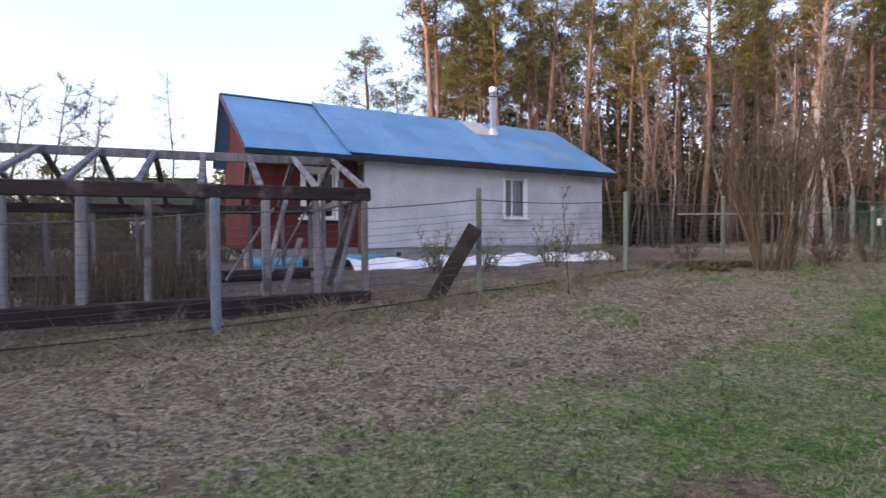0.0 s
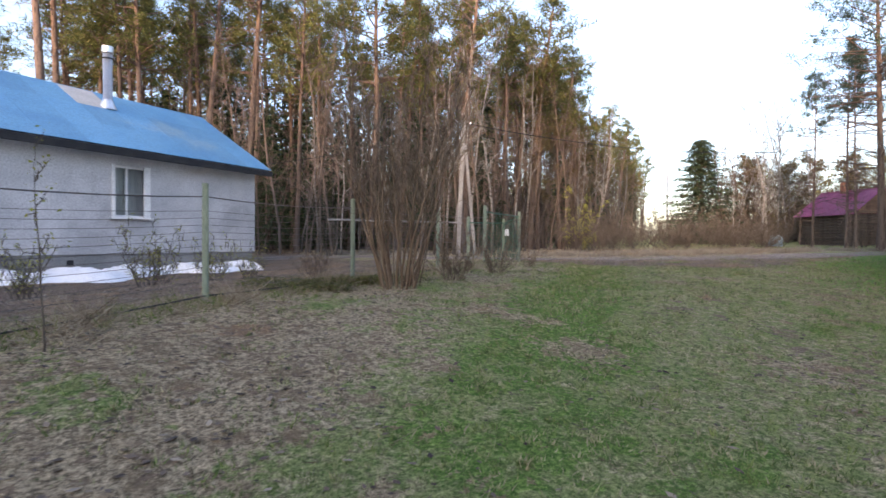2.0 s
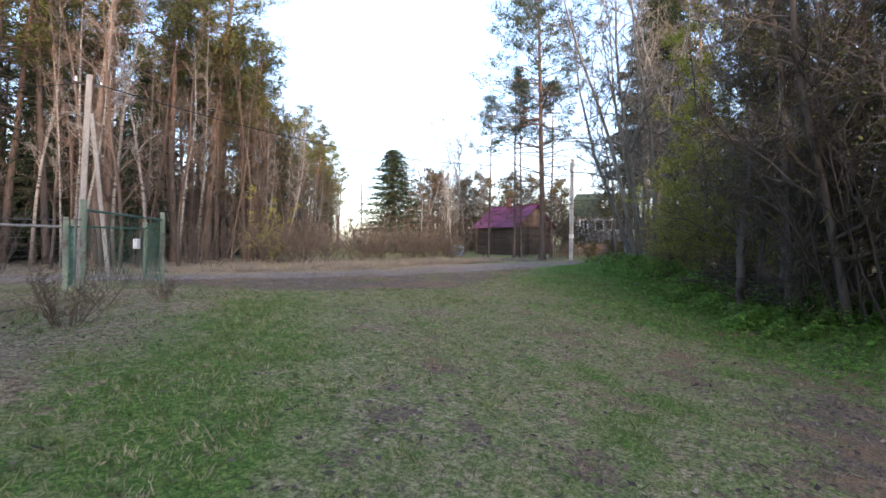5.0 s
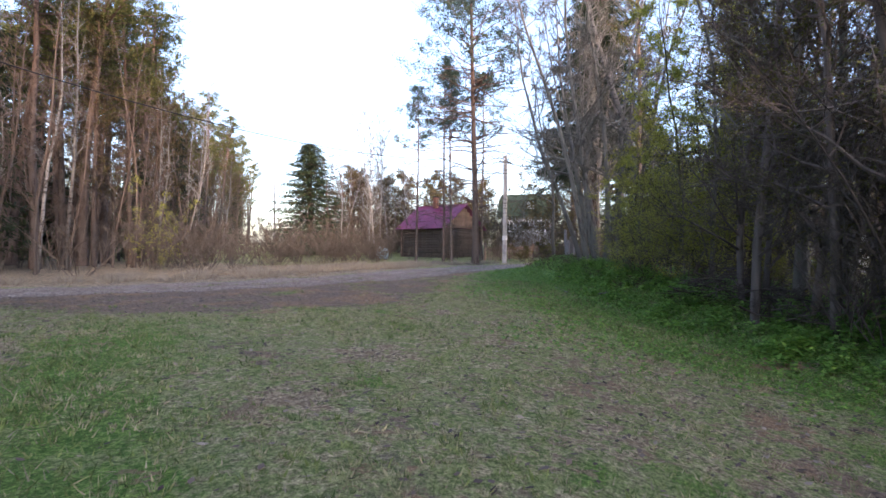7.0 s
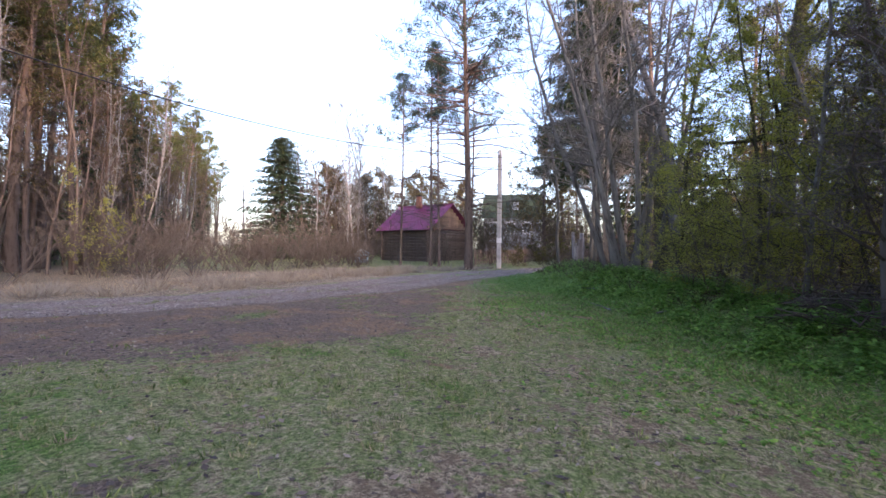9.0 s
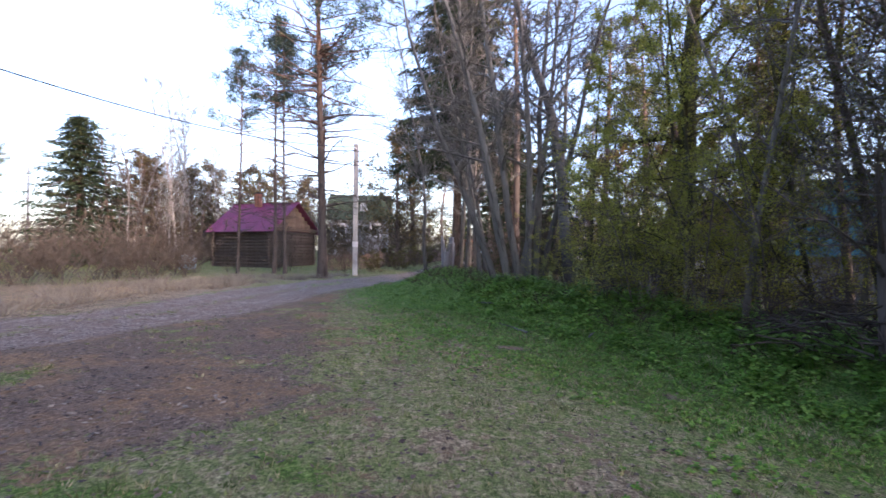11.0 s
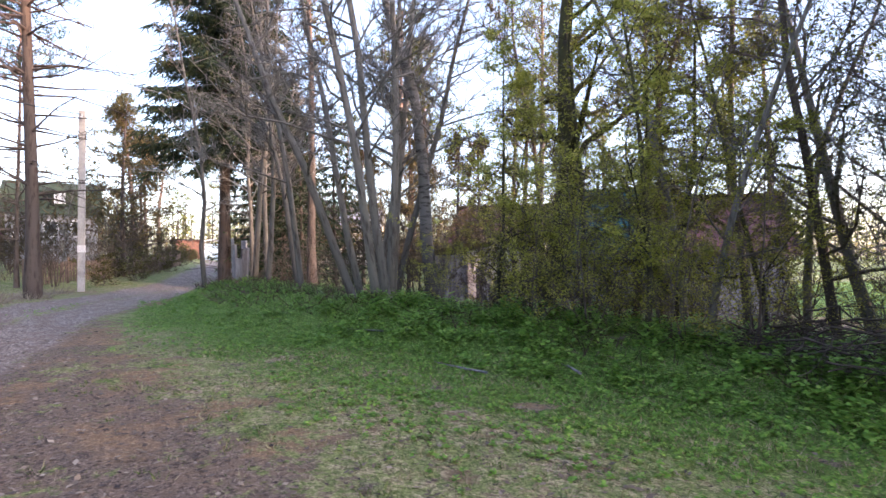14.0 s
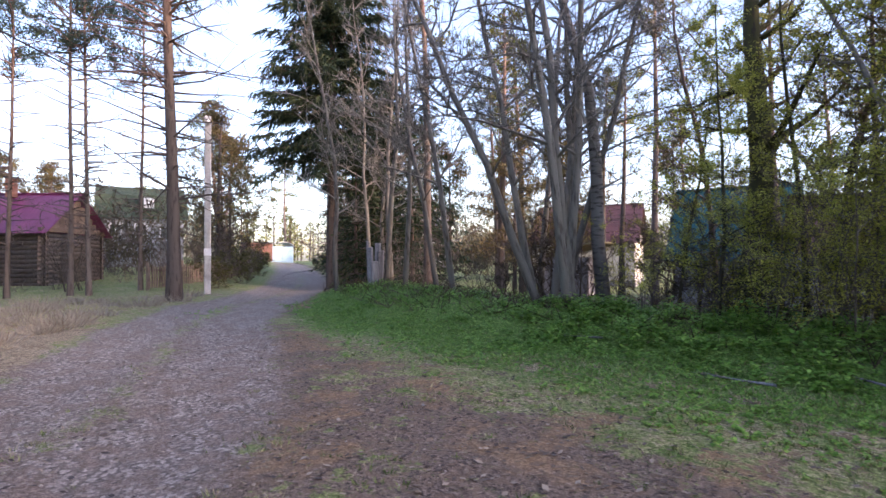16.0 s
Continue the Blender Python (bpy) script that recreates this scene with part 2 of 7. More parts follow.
M_TEAL = mat("teal_roof", (0.02, 0.1, 0.11), (0.03, 0.13, 0.135), None, 1.5, 20, 0.45)
M_CREAM = mat("cream_wall", (0.62, 0.6, 0.52), (0.7, 0.67, 0.6), (0.5, 0.48, 0.42), 1.5, 25, 0.85)
M_GREYWALL = mat("grey_wall_boards", (0.27, 0.28, 0.29), (0.34, 0.34, 0.35), (0.33, 0.33, 0.33), 1.5, 25, 0.85)
M_BRICK = mat("red_brick_wall", (0.17, 0.09, 0.07), (0.23, 0.12, 0.09), None, 2, 25, 0.9)
M_STONE = mat("road_pebble", (0.21, 0.186, 0.168), (0.36, 0.32, 0.295), None, 20, 90, 0.9, island=0.35)
M_MOSSROOF = mat("mossy_felt_roof", (0.13, 0.12, 0.06), (0.2, 0.17, 0.08), (0.08, 0.065, 0.04), 3, 40, 0.95)


def glass():
    m, nt, p = basic("window_glass")
    p.inputs["Base Color"].default_value = (0.9, 0.93, 0.94, 1)
    p.inputs["Roughness"].default_value = 0.02
    p.inputs["Transmission Weight"].default_value = 1.0
    p.inputs["IOR"].default_value = 1.45
    return m


M_GLASS = glass()
M_WEED = leaf("dead_weed_stalks", (0.055, 0.042, 0.03), (0.1, 0.075, 0.05), (0.17, 0.13, 0.088), 0.1)
M_DUSK_BARK = bark("shrub_bark", (0.07, 0.058, 0.048), (0.075, 0.062, 0.052), 0.5, 3.0, (0.05, 0.04, 0.034))
M_FRESH = leaf("fresh_undergrowth", (0.12, 0.135, 0.038), (0.17, 0.185, 0.048), (0.25, 0.23, 0.075), 0.45)
M_TUSSOCK = leaf("bleached_tussock", (0.2, 0.18, 0.14), (0.31, 0.285, 0.235), (0.14, 0.115, 0.085), 0.15)
M_CHAR = mat("blackened_plank", (0.022, 0.017, 0.015), (0.045, 0.034, 0.03), (0.06, 0.05, 0.045), 4, 50, 0.9, stretch=(0.2, 1, 1))
M_BROWN_BARK = bark("brown_branch_bark", (0.115, 0.098, 0.086), (0.15, 0.118, 0.098), 1.0, 6.0, (0.07, 0.055, 0.045))
M_CURTAIN = mat("pale_curtain", (0.42, 0.45, 0.45), (0.52, 0.54, 0.53), None, 3, 14, 0.9, stretch=(6, 6, 0.3), bump=0.2)

# ---------------------------------------------------------------- the lie of the land
def smooth(a, b, v):
    t = np.clip((v - a) / (b - a), 0, 1)
    return t * t * (3 - 2 * t)


def edge_y(x):
    """Foot of the nettle bank under the trees."""
    return np.minimum(4.7 + 0.5 * (x - 16), 14.2 - 0.1 * np.maximum(0, x - 42))


def bank(x, y):
    d = (edge_y(x) - y) * 0.9
    return 0.75 * smooth(0, 2.4, d) * (1 - smooth(6, 11, d)) * smooth(8, 17, x) * (1 - smooth(40, 50, x))


def land(x, y):
    x, y = np.asarray(x, float), np.asarray(y, float)
    s = smooth(5, 20, x)
    h = 0.8 / (1 + np.exp(-np.clip((y - 7.3 - 0.7 * s) / (1.3 + 0.7 * s), -40, 40)))
    h = h + 0.016 * np.clip(x - 22, 0, 90) + 0.02 * np.clip(x - 50, 0, 60)
    h = h + bank(x, y)
    h = h - 0.28 * smooth(2.0, 6.0, y - fence_y(x)) * (1 - smooth(5, 12, x)) * (1 - smooth(30, 40, y))
    h = h + 0.025 * np.sin(x * 1.3 + 0.7 * y) * np.sin(y * 1.1 - 0.4 * x) + 0.012 * np.sin(3.1 * x + 1) * np.sin(2.7 * y)
    road = road_mask(x, y)
    r = road_dist(x, y)[0]
    return h - 0.04 * road - 0.035 * np.exp(-((r - 0.75) / 0.28) ** 2)


ROAD = np.array([(-14, 46), (4, 34.5), (13, 28.2), (19, 23.6), (24, 20.2), (29, 18.3), (36, 17.6), (41, 16.3), (45, 14.3), (52, 12.0), (66, 9.4), (100, 4.6)], float)


def road_dist(x, y):
    x, y = np.asarray(x, float), np.asarray(y, float)
    best = np.full(np.broadcast(x, y).shape, 1e9)
    side = np.zeros_like(best)
    for a, b in zip(ROAD[:-1], ROAD[1:]):
        d = b - a
        L = np.hypot(*d)
        t = np.clip(((x - a[0]) * d[0] + (y - a[1]) * d[1]) / L ** 2, 0, 1)
        px, py = x - a[0] - t * d[0], y - a[1] - t * d[1]
        r = np.hypot(px, py)
        sg = np.sign(d[0] * py - d[1] * px)
        side = np.where(r < best, sg, side)
        best = np.minimum(best, r)
    return best, side


def road_mask(x, y):
    r, _ = road_dist(x, y)
    return 1 - smooth(1.2, 2.5, r)


FENCE = np.array([(-9.0, 4.6), (-2.8, 6.75), (0.56, 8.55), (3.56, 10.7), (9.64, 14.8), (12.74, 17.1)], float)


def fence_y(x):
    return np.interp(x, FENCE[:, 0], FENCE[:, 1])


WORN = [(12.0, 8.7, 0.3), (10.3, 7.5, 0.28), (10.8, 7.9, 0.2), (11.1, 8.8, 0.2), (10.4, 8.4, 0.2), (1.7, 3.1, 0.35), (25.0, 10.6, 0.3), (13.6, 9.9, 0.25), (22.7, 8.8, 0.25)]
STRAWY = [(25.0, 11.6, 0.4), (24.9, 12.5, 0.5), (23.4, 11.4, 0.4), (13.5, 10.6, 0.7), (15.5, 11.0, 0.8), (9.0, 5.6, 0.8), (11.5, 6.4, 0.7), (7.0, 3.6, 0.7), (17.5, 9.8, 0.6), (19.4, 10.6, 0.5), (14.4, 8.2, 0.5), (29.0, 12.6, 0.5)]


def meadow_spots():
    """Worn, strawy and lush spots strewn over the meadow."""
    r = np.random.default_rng(212)
    out = []
    while len(out) < 210:
        x, y = r.uniform(0, 32), r.uniform(0, 19)
        if -10.5 < y - 0.78 * x - 0.5 < 6 and edge_y(np.float64(x)) - y < 0.5 and y < fence_y(x):
            out.append((x, y, r.uniform(0.15, 0.75), r.uniform(0, 6.28), int(r.integers(0, 5))))
    return out


SPOTS = meadow_spots()


def spill(x):
    """How far the green growth of the bank spreads out over the meadow."""
    return 1.2 * smooth(17, 21, x) * (1 - smooth(28, 33, x))


def zones(x, y):
    """Shares of dry grass, bare soil, gravel and rank green at a place; soil also stands in for tree shade."""
    r, side = road_dist(x, y)
    gravel = road_mask(x, y) * (1 - 0.55 * np.exp(-(r / 0.35) ** 2))
    dry = smooth(-0.7, 0.9, y - (4.1 + 0.58 * np.minimum(x, 4) + 0.8 * np.maximum(0, x - 4))) * (1 - smooth(15, 20, x)) * (1 - 0.35 * smooth(3, 8, x))
    dry = np.maximum(dry, smooth(-3, 1, -3 - x))
    dry = np.maximum(dry, (0.43 - 0.13 * smooth(17, 20, x)) * smooth(0.5, 3.0, 2.3 + 0.62 * x - y) * smooth(-0.5, 2.0, y - edge_y(x) - spill(x)))
    dry = np.maximum(dry, np.where(side > 0, smooth(1.6, 2.2, r), 0) * (1 - smooth(46, 49, x)))
    # dark brown ground by the bank: leaf litter, plus tree shade put in as colour
    litter_shade = 0.85 * np.exp(-((x - 12.5) / 4.5) ** 2) * smooth(-4.5, -1.5, edge_y(x) - y) * (1 - smooth(1.5, 3, edge_y(x) - y))
    dry = dry * (1 - 0.6 * smooth(34, 40, x))
    garden = smooth(0.2, 0.9, y - fence_y(x)) * (1 - smooth(9, 14, x)) * smooth(-12, -8, x)
    pad = smooth(-1.6, 1.6, y - np.interp(x, [14, 18, 21, 24.5, 33, 40], [20, 14.6, 12.9, 13.4, 15.4, 15.0])) * np.where(side < 0, 1, 0) * smooth(14, 18, x) * (1 - smooth(34, 41, x))
    verge = np.where(side < 0, (1 - smooth(1.7, 3.2, r)), 0) * 0.7
    soil = np.clip(np.maximum(np.maximum(np.maximum(garden, pad), verge), litter_shade), 0, 1)
    under = smooth(2.0, 4.0, (edge_y(x) - y) * 0.9) * smooth(9, 14, x) * (1 - smooth(44, 52, x)) * (1 - smooth(15, 24, (edge_y(x) - y) * 0.9))
    soil = np.maximum(soil, 0.8 * under)
    plot = np.exp(-(((x - 0.6) / 0.9) ** 2 + ((y - 9.7) / 0.7) ** 2))
    soil = soil * (1 - 0.95 * plot)
    rank = np.maximum(smooth(-2.6, 0.4, edge_y(x) + spill(x) - y) * smooth(10, 18, x) * (1 - smooth(42, 46, x)), 0.35 * smooth(47, 50, x))
    band = np.exp(-((y - (2.3 + 0.62 * np.minimum(x, 4) + 0.9 * np.maximum(0, x - 4))) / 2.0) ** 2) * (1 - smooth(14, 19, x)) * (0.5 + 0.3 * smooth(4, 9, x))
    rank = np.clip(np.maximum(np.maximum(rank, band), plot), 0, 1)
    for sx, sy, sr in WORN:
        soil = np.maximum(soil, 0.95 * np.exp(-((x - sx) ** 2 + (y - sy) ** 2) / sr ** 2))
    for sx, sy, sr in STRAWY:
        dry = np.maximum(dry, 0.85 * np.exp(-((x - sx) ** 2 + (y - sy) ** 2) / sr ** 2))
    for sx, sy, sr, sa, kind in SPOTS:
        u, w = (x - sx) * math.cos(sa) + (y - sy) * math.sin(sa), (y - sy) * math.cos(sa) - (x - sx) * math.sin(sa)
        spot = np.exp(-(u / sr) ** 2 - (w / (0.55 * sr)) ** 2)
        if kind in (0, 1):
            dry = np.maximum(dry, 0.75 * spot)
            soil = soil * (1 - 0.45 * spot)
        elif kind == 2:
            soil = np.maximum(soil, 0.6 * spot)
        else:
            rank = np.maximum(rank, 0.75 * spot)
            dry = dry * (1 - 0.7 * spot)
            soil = soil * (1 - 0.6 * spot)
    return dry, soil, gravel, rank


def ground_material():
    m, nt, p = basic("meadow_ground")
    pos = nt.nodes.new("ShaderNodeNewGeometry").outputs["Position"]
    big = noise_node(nt, pos, 0.75, 6, 0.65)
    mid = noise_node(nt, pos, 2.6, 6, 0.7)
    patch = noise_node(nt, pos, 6.5, 8, 0.75)
    fine = noise_node(nt, pos, 21, 8, 0.82)
    grit = noise_node(nt, pos, 130, 3, 0.6)
    speck = noise_node(nt, pos, 55, 5, 0.75)

    def zone(name, wander=1.9, lo=3.24, hi=3.54):
        a = nt.nodes.new("ShaderNodeAttribute")
        a.attribute_name = name
        two = nt.nodes.new("ShaderNodeMath")
        two.operation = "ADD"
        nt.links.new(mid, two.inputs[0])
        nt.links.new(patch, two.inputs[1])
        add = nt.nodes.new("ShaderNodeMath")
        add.operation = "MULTIPLY_ADD"
        three = nt.nodes.new("ShaderNodeMath")
        three.operation = "ADD"
        nt.links.new(two.outputs[0], three.inputs[0])
        nt.links.new(big, three.inputs[1])
        nt.links.new(three.outputs[0], add.inputs[0])
        add.inputs[1].default_value = wander
        nt.links.new(a.outputs["Fac"], add.inputs[2])
        return steps(nt, add.outputs[0], lo, hi)

    tan = ramp_mix(nt, steps(nt, fine, 0.38, 0.64), (0.11, 0.1, 0.055), (0.52, 0.46, 0.29))
    green = ramp_mix(nt, steps(nt, fine, 0.35, 0.68), (0.065, 0.105, 0.028), (0.32, 0.355, 0.15))
    mixed = ramp_mix(nt, steps(nt, patch, 0.44, 0.6), green, tan)
    mixed = ramp_mix(nt, steps(nt, mid, 0.55, 0.72), mixed, ramp_mix(nt, steps(nt, fine, 0.4, 0.65), (0.12, 0.105, 0.075), (0.34, 0.3, 0.21)))
    mixed = ramp_mix(nt, steps(nt, big, 0.6, 0.74), mixed, (0.18, 0.145, 0.105))
    straw = ramp_mix(nt, steps(nt, fine, 0.38, 0.62), (0.09, 0.07, 0.045), (0.52, 0.43, 0.29))
    straw = ramp_mix(nt, steps(nt, mid, 0.5, 0.7), straw, (0.18, 0.135, 0.085))
    rank = ramp_mix(nt, steps(nt, fine, 0.4, 0.66), (0.05, 0.11, 0.022), (0.22, 0.335, 0.085))
    earth = ramp_mix(nt, steps(nt, fine, 0.36, 0.66), (0.055, 0.041, 0.034), (0.32, 0.25, 0.2))
    earth = ramp_mix(nt, steps(nt, big, 0.5, 0.6), earth, ramp_mix(nt, steps(nt, fine, 0.38, 0.62), (0.16, 0.105, 0.065), (0.34, 0.24, 0.15)))
    def cells(scale):
        v = nt.nodes.new("ShaderNodeTexVoronoi")
        v.inputs["Scale"].default_value = scale
        nt.links.new(pos, v.inputs["Vector"])
        sp = nt.nodes.new("ShaderNodeSeparateColor")
        nt.links.new(v.outputs["Color"], sp.inputs[0])
        return sp.outputs[0], v.outputs["Distance"]

    pebble, pebble_d = cells(24)
    flake, flake_d = cells(15)
    earth = ramp_mix(nt, steps(nt, flake, 0.55, 1.0), earth, (0.19, 0.14, 0.105))
    straw = ramp_mix(nt, steps(nt, flake, 0.7, 1.1), straw, (0.16, 0.115, 0.085))
    stone = ramp_mix(nt, steps(nt, pebble, 0.1, 0.95), (0.175, 0.15, 0.132), (0.44, 0.385, 0.345))
    stone = ramp_mix(nt, steps(nt, pebble_d, 0.45, 0.85), stone, (0.12, 0.104, 0.096))
    stone = ramp_mix(nt, steps(nt, mid, 0.43, 0.62), stone, ramp_mix(nt, steps(nt, fine, 0.4, 0.62), (0.14, 0.108, 0.09), (0.31, 0.25, 0.21)))
    rank = ramp_mix(nt, steps(nt, patch, 0.56, 0.66), rank, (0.13, 0.11, 0.06))
    earth = ramp_mix(nt, steps(nt, patch, 0.58, 0.68), earth, (0.15, 0.15, 0.06))
    col = ramp_mix(nt, zone("rank"), mixed, rank)
    col = ramp_mix(nt, zone("dry"), col, straw)
    col = ramp_mix(nt, zone("soil"), col, earth)
    col = ramp_mix(nt, zone("gravel", 0.9, 1.62, 2.08), col, stone)
    mul = nt.nodes.new("ShaderNodeMix")
    mul.data_type, mul.blend_type = "RGBA", "MULTIPLY"
    mul.inputs["Factor"].default_value = 0.8
    g = nt.nodes.new("ShaderNodeMapRange")
    g.inputs["From Min"].default_value, g.inputs["From Max"].default_value = 0.3, 0.7
    g.inputs["To Min"].default_value, g.inputs["To Max"].default_value = 0.4, 2.05
    nt.links.new(speck, g.inputs["Value"])
    nt.links.new(col, mul.inputs[6])
    nt.links.new(g.outputs[0], mul.inputs[7])
    col = mul.outputs[2]
    nt.links.new(col, p.inputs["Base Color"])
    p.inputs["Roughness"].default_value = 0.95
    p.inputs["Specular IOR Level"].default_value = 0.1
    sm = nt.nodes.new("ShaderNodeMath")
    sm.operation = "ADD"
    nt.links.new(fine, sm.inputs[0])
    nt.links.new(grit, sm.inputs[1])
    bp = nt.nodes.new("ShaderNodeBump")
    bp.inputs["Strength"].default_value, bp.inputs["Distance"].default_value = 0.9, 0.04
    nt.links.new(sm.outputs[0], bp.inputs["Height"])
    nt.links.new(bp.outputs[0], p.inputs["Normal"])
    return m


def make_ground():
    xs = np.concatenate([[-2500, -900, -350, -160, -80, -45, -28, -18], np.arange(-12, 54, 0.33), [56, 59, 63, 68, 74, 82, 92, 105, 125, 160, 230, 400, 900, 2500]])
    ys = np.concatenate([[-2500, -900, -350, -160, -80, -45, -28, -18, -12], np.arange(-8, 34, 0.33), [36, 39, 43, 48, 55, 65, 80, 105, 150, 230, 400, 900, 2500]])
    X, Y = np.meshgrid(xs, ys)
    Z = land(X, Y)
    n, k = len(xs), len(ys)
    me = bpy.data.meshes.new("ground")
    i = (np.arange(k - 1)[:, None] * n + np.arange(n - 1)[None, :]).ravel()
    me.from_pydata(np.stack([X.ravel(), Y.ravel(), Z.ravel()], 1).tolist(), [], np.stack([i, i + 1, i + n + 1, i + n], 1).tolist())
    for name, v in zip(("dry", "soil", "gravel", "rank"), zones(X, Y)):
        a = me.attributes.new(name, "FLOAT", "POINT")
        a.data.foreach_set("value", np.asarray(v, np.float32).ravel())
    me.polygons.foreach_set("use_smooth", np.ones(len(me.polygons), bool))
    me.materials.append(ground_material())
    return tagged(new("ground", me), "mown meadow with dry straw patches, bare soil and a gravel track", "ground", kind="structure")


make_ground()

# ---------------------------------------------------------------- building kit
class Shape:
    """Collects vertices and faces of one mesh."""
    def __init__(self):
        self.v, self.f, self.n = [], [], 0

    def add(self, verts, faces):
        self.v.append(np.asarray(verts, float))
        self.f.extend([tuple(i + self.n for i in q) for q in faces])
        self.n += len(verts)

    def box(self, c, size, turn=None, bevel=0.0):
        sx, sy, sz = (s / 2 for s in size)
        if bevel:
            b = min(bevel, sx * 0.6, sy * 0.6, sz * 0.6)
            pts, idx = [], {}
            for i in (-1, 1):
                for j in (-1, 1):
                    for k in (-1, 1):
                        for ax in range(3):
                            q = [i * (sx - b), j * (sy - b), k * (sz - b)]
                            q[ax] = (i * sx, j * sy, k * sz)[ax]
                            idx[i, j, k, ax] = len(pts)
                            pts.append(q)
            faces = []
            for ax in range(3):
                o1, o2 = [a for a in range(3) if a != ax]
                for s in (-1, 1):
                    ring = []
                    for u, w in ((-1, -1), (1, -1), (1, 1), (-1, 1)):
                        key = [0, 0, 0]
                        key[ax], key[o1], key[o2] = s, u, w
                        ring.append(idx[(*key, ax)])
                    faces.append(ring)
                for u in (-1, 1):
                    for w in (-1, 1):
                        ka, kb = [0, 0, 0], [0, 0, 0]
                        ka[o1], ka[o2], ka[ax] = u, w, -1
                        kb[o1], kb[o2], kb[ax] = u, w, 1
                        faces.append([idx[(*ka, o1)], idx[(*kb, o1)], idx[(*kb, o2)], idx[(*ka, o2)]])
            for i in (-1, 1):
                for j in (-1, 1):
                    for k in (-1, 1):
                        faces.append([idx[i, j, k, 0], idx[i, j, k, 1], idx[i, j, k, 2]])
        else:
            pts = [(x, y, z) for x in (-sx, sx) for y in (-sy, sy) for z in (-sz, sz)]
            faces = [(0, 1, 3, 2), (4, 6, 7, 5), (0, 4, 5, 1), (2, 3, 7, 6), (0, 2, 6, 4), (1, 5, 7, 3)]
        pts = np.array(pts)
        if turn is not None:
            pts = pts @ np.array(turn.to_3x3()).T
        self.add(pts + np.array(c), faces)
        return self

    def add_prism(self, x, y0, y1, z, top, t=0.1):
        """A triangular slab across y, peak in the middle."""
        ym = (y0 + y1) / 2
        self.add([(x, y0, z), (x, y1, z), (x, ym, top), (x + t, y0, z), (x + t, y1, z), (x + t, ym, top)], [(0, 1, 2), (3, 5, 4), (0, 3, 4, 1), (1, 4, 5, 2), (2, 5, 3, 0)])
        return self

    def beam(self, a, b, w, h, bevel=0.008, roll=0.0):
        """A squared timber from a to b, w wide and h high."""
        a, b = Vector(a), Vector(b)
        d = b - a
        q = d.to_track_quat("X", "Z").to_matrix().to_4x4() @ Matrix.Rotation(roll, 4, "X")
        return self.box((a + b) / 2, (d.length, w, h), q, bevel)

    def tube(self, pts, radii, sides=6, cap=False):
        pts = np.asarray(pts, float)
        d = np.gradient(pts, axis=0)
        d /= np.linalg.norm(d, axis=1)[:, None] + 1e-9
        ref = np.array([0.0, 0, 1]) if abs(d[0][2]) < 0.8 else np.array([1.0, 0, 0])
        u = np.cross(d, ref)
        u /= np.linalg.norm(u, axis=1)[:, None] + 1e-9
        w = np.cross(d, u)
        an = np.arange(sides) * 2 * np.pi / sides
        r = np.asarray(radii, float)[:, None, None]
        ring = pts[:, None, :] + r * (np.cos(an)[None, :, None] * u[:, None, :] + np.sin(an)[None, :, None] * w[:, None, :])
        faces = []
        for i in range(len(pts) - 1):
            for j in range(sides):
                k = (j + 1) % sides
                faces.append((i * sides + j, i * sides + k, (i + 1) * sides + k, (i + 1) * sides + j))
        if cap:
            faces.append(tuple(range(sides)))
            faces.append(tuple((len(pts) - 1) * sides + j for j in range(sides)))
        self.add(ring.reshape(-1, 3), faces)
        return self

    def blades(self, base, tip, width, rng):
        """Thin triangles from base to tip."""
        base, tip = np.asarray(base, float), np.asarray(tip, float)
        d = tip - base
        side = np.cross(d, rng.normal(size=base.shape))
        side /= np.linalg.norm(side, axis=1)[:, None] + 1e-9
        side *= np.asarray(width).reshape(-1, 1) if np.ndim(width) else width
        v = np.stack([base - side, base + side, tip], 1).reshape(-1, 3)
        n = len(base)
        i = np.arange(n) * 3 + self.n
        self.v.append(v)
        self.f.extend(np.stack([i, i + 1, i + 2], 1).tolist())
        self.n += 3 * n
        return self

    def leaves(self, c, size, rng, flat=0.5):
        """Small four-cornered leaves round the places c; flat 1 lies level."""
        c = np.asarray(c, float)
        n = len(c)
        nrm = rng.normal(size=(n, 3))
        nrm[:, :2] *= 1 - flat * 0.75
        nrm[:, 2] = np.abs(nrm[:, 2]) + flat
        u = np.cross(nrm, rng.normal(size=(n, 3)))
        u /= np.linalg.norm(u, axis=1)[:, None] + 1e-9
        w = np.cross(nrm, u)
        w /= np.linalg.norm(w, axis=1)[:, None] + 1e-9
        s = size * rng.uniform(0.6, 1.4, n)[:, None]
        v = np.stack([c - u * s, c + w * s * 0.55, c + u * s, c - w * s * 0.55], 1).reshape(-1, 3)
        i = np.arange(n) * 4 + self.n
        self.v.append(v)
        self.f.extend(np.stack([i, i + 1, i + 2, i + 3], 1).tolist())
        self.n += 4 * n
        return self

    def mesh(self, name, material, smooth_faces=False):
        me = bpy.data.meshes.new(name)
        me.from_pydata(np.concatenate(self.v).tolist(), [], self.f)
        if material:
            me.materials.append(material)
        if smooth_faces:
            me.polygons.foreach_set("use_smooth", np.ones(len(me.polygons), bool))
        return me


def thing(name, label, category, m=None, group="", kind=""):
    ob = tagged(new(name), label, category, group, kind)
    ob.empty_display_size = 0.2
    if m is not None:
        ob.matrix_world = m
    return ob


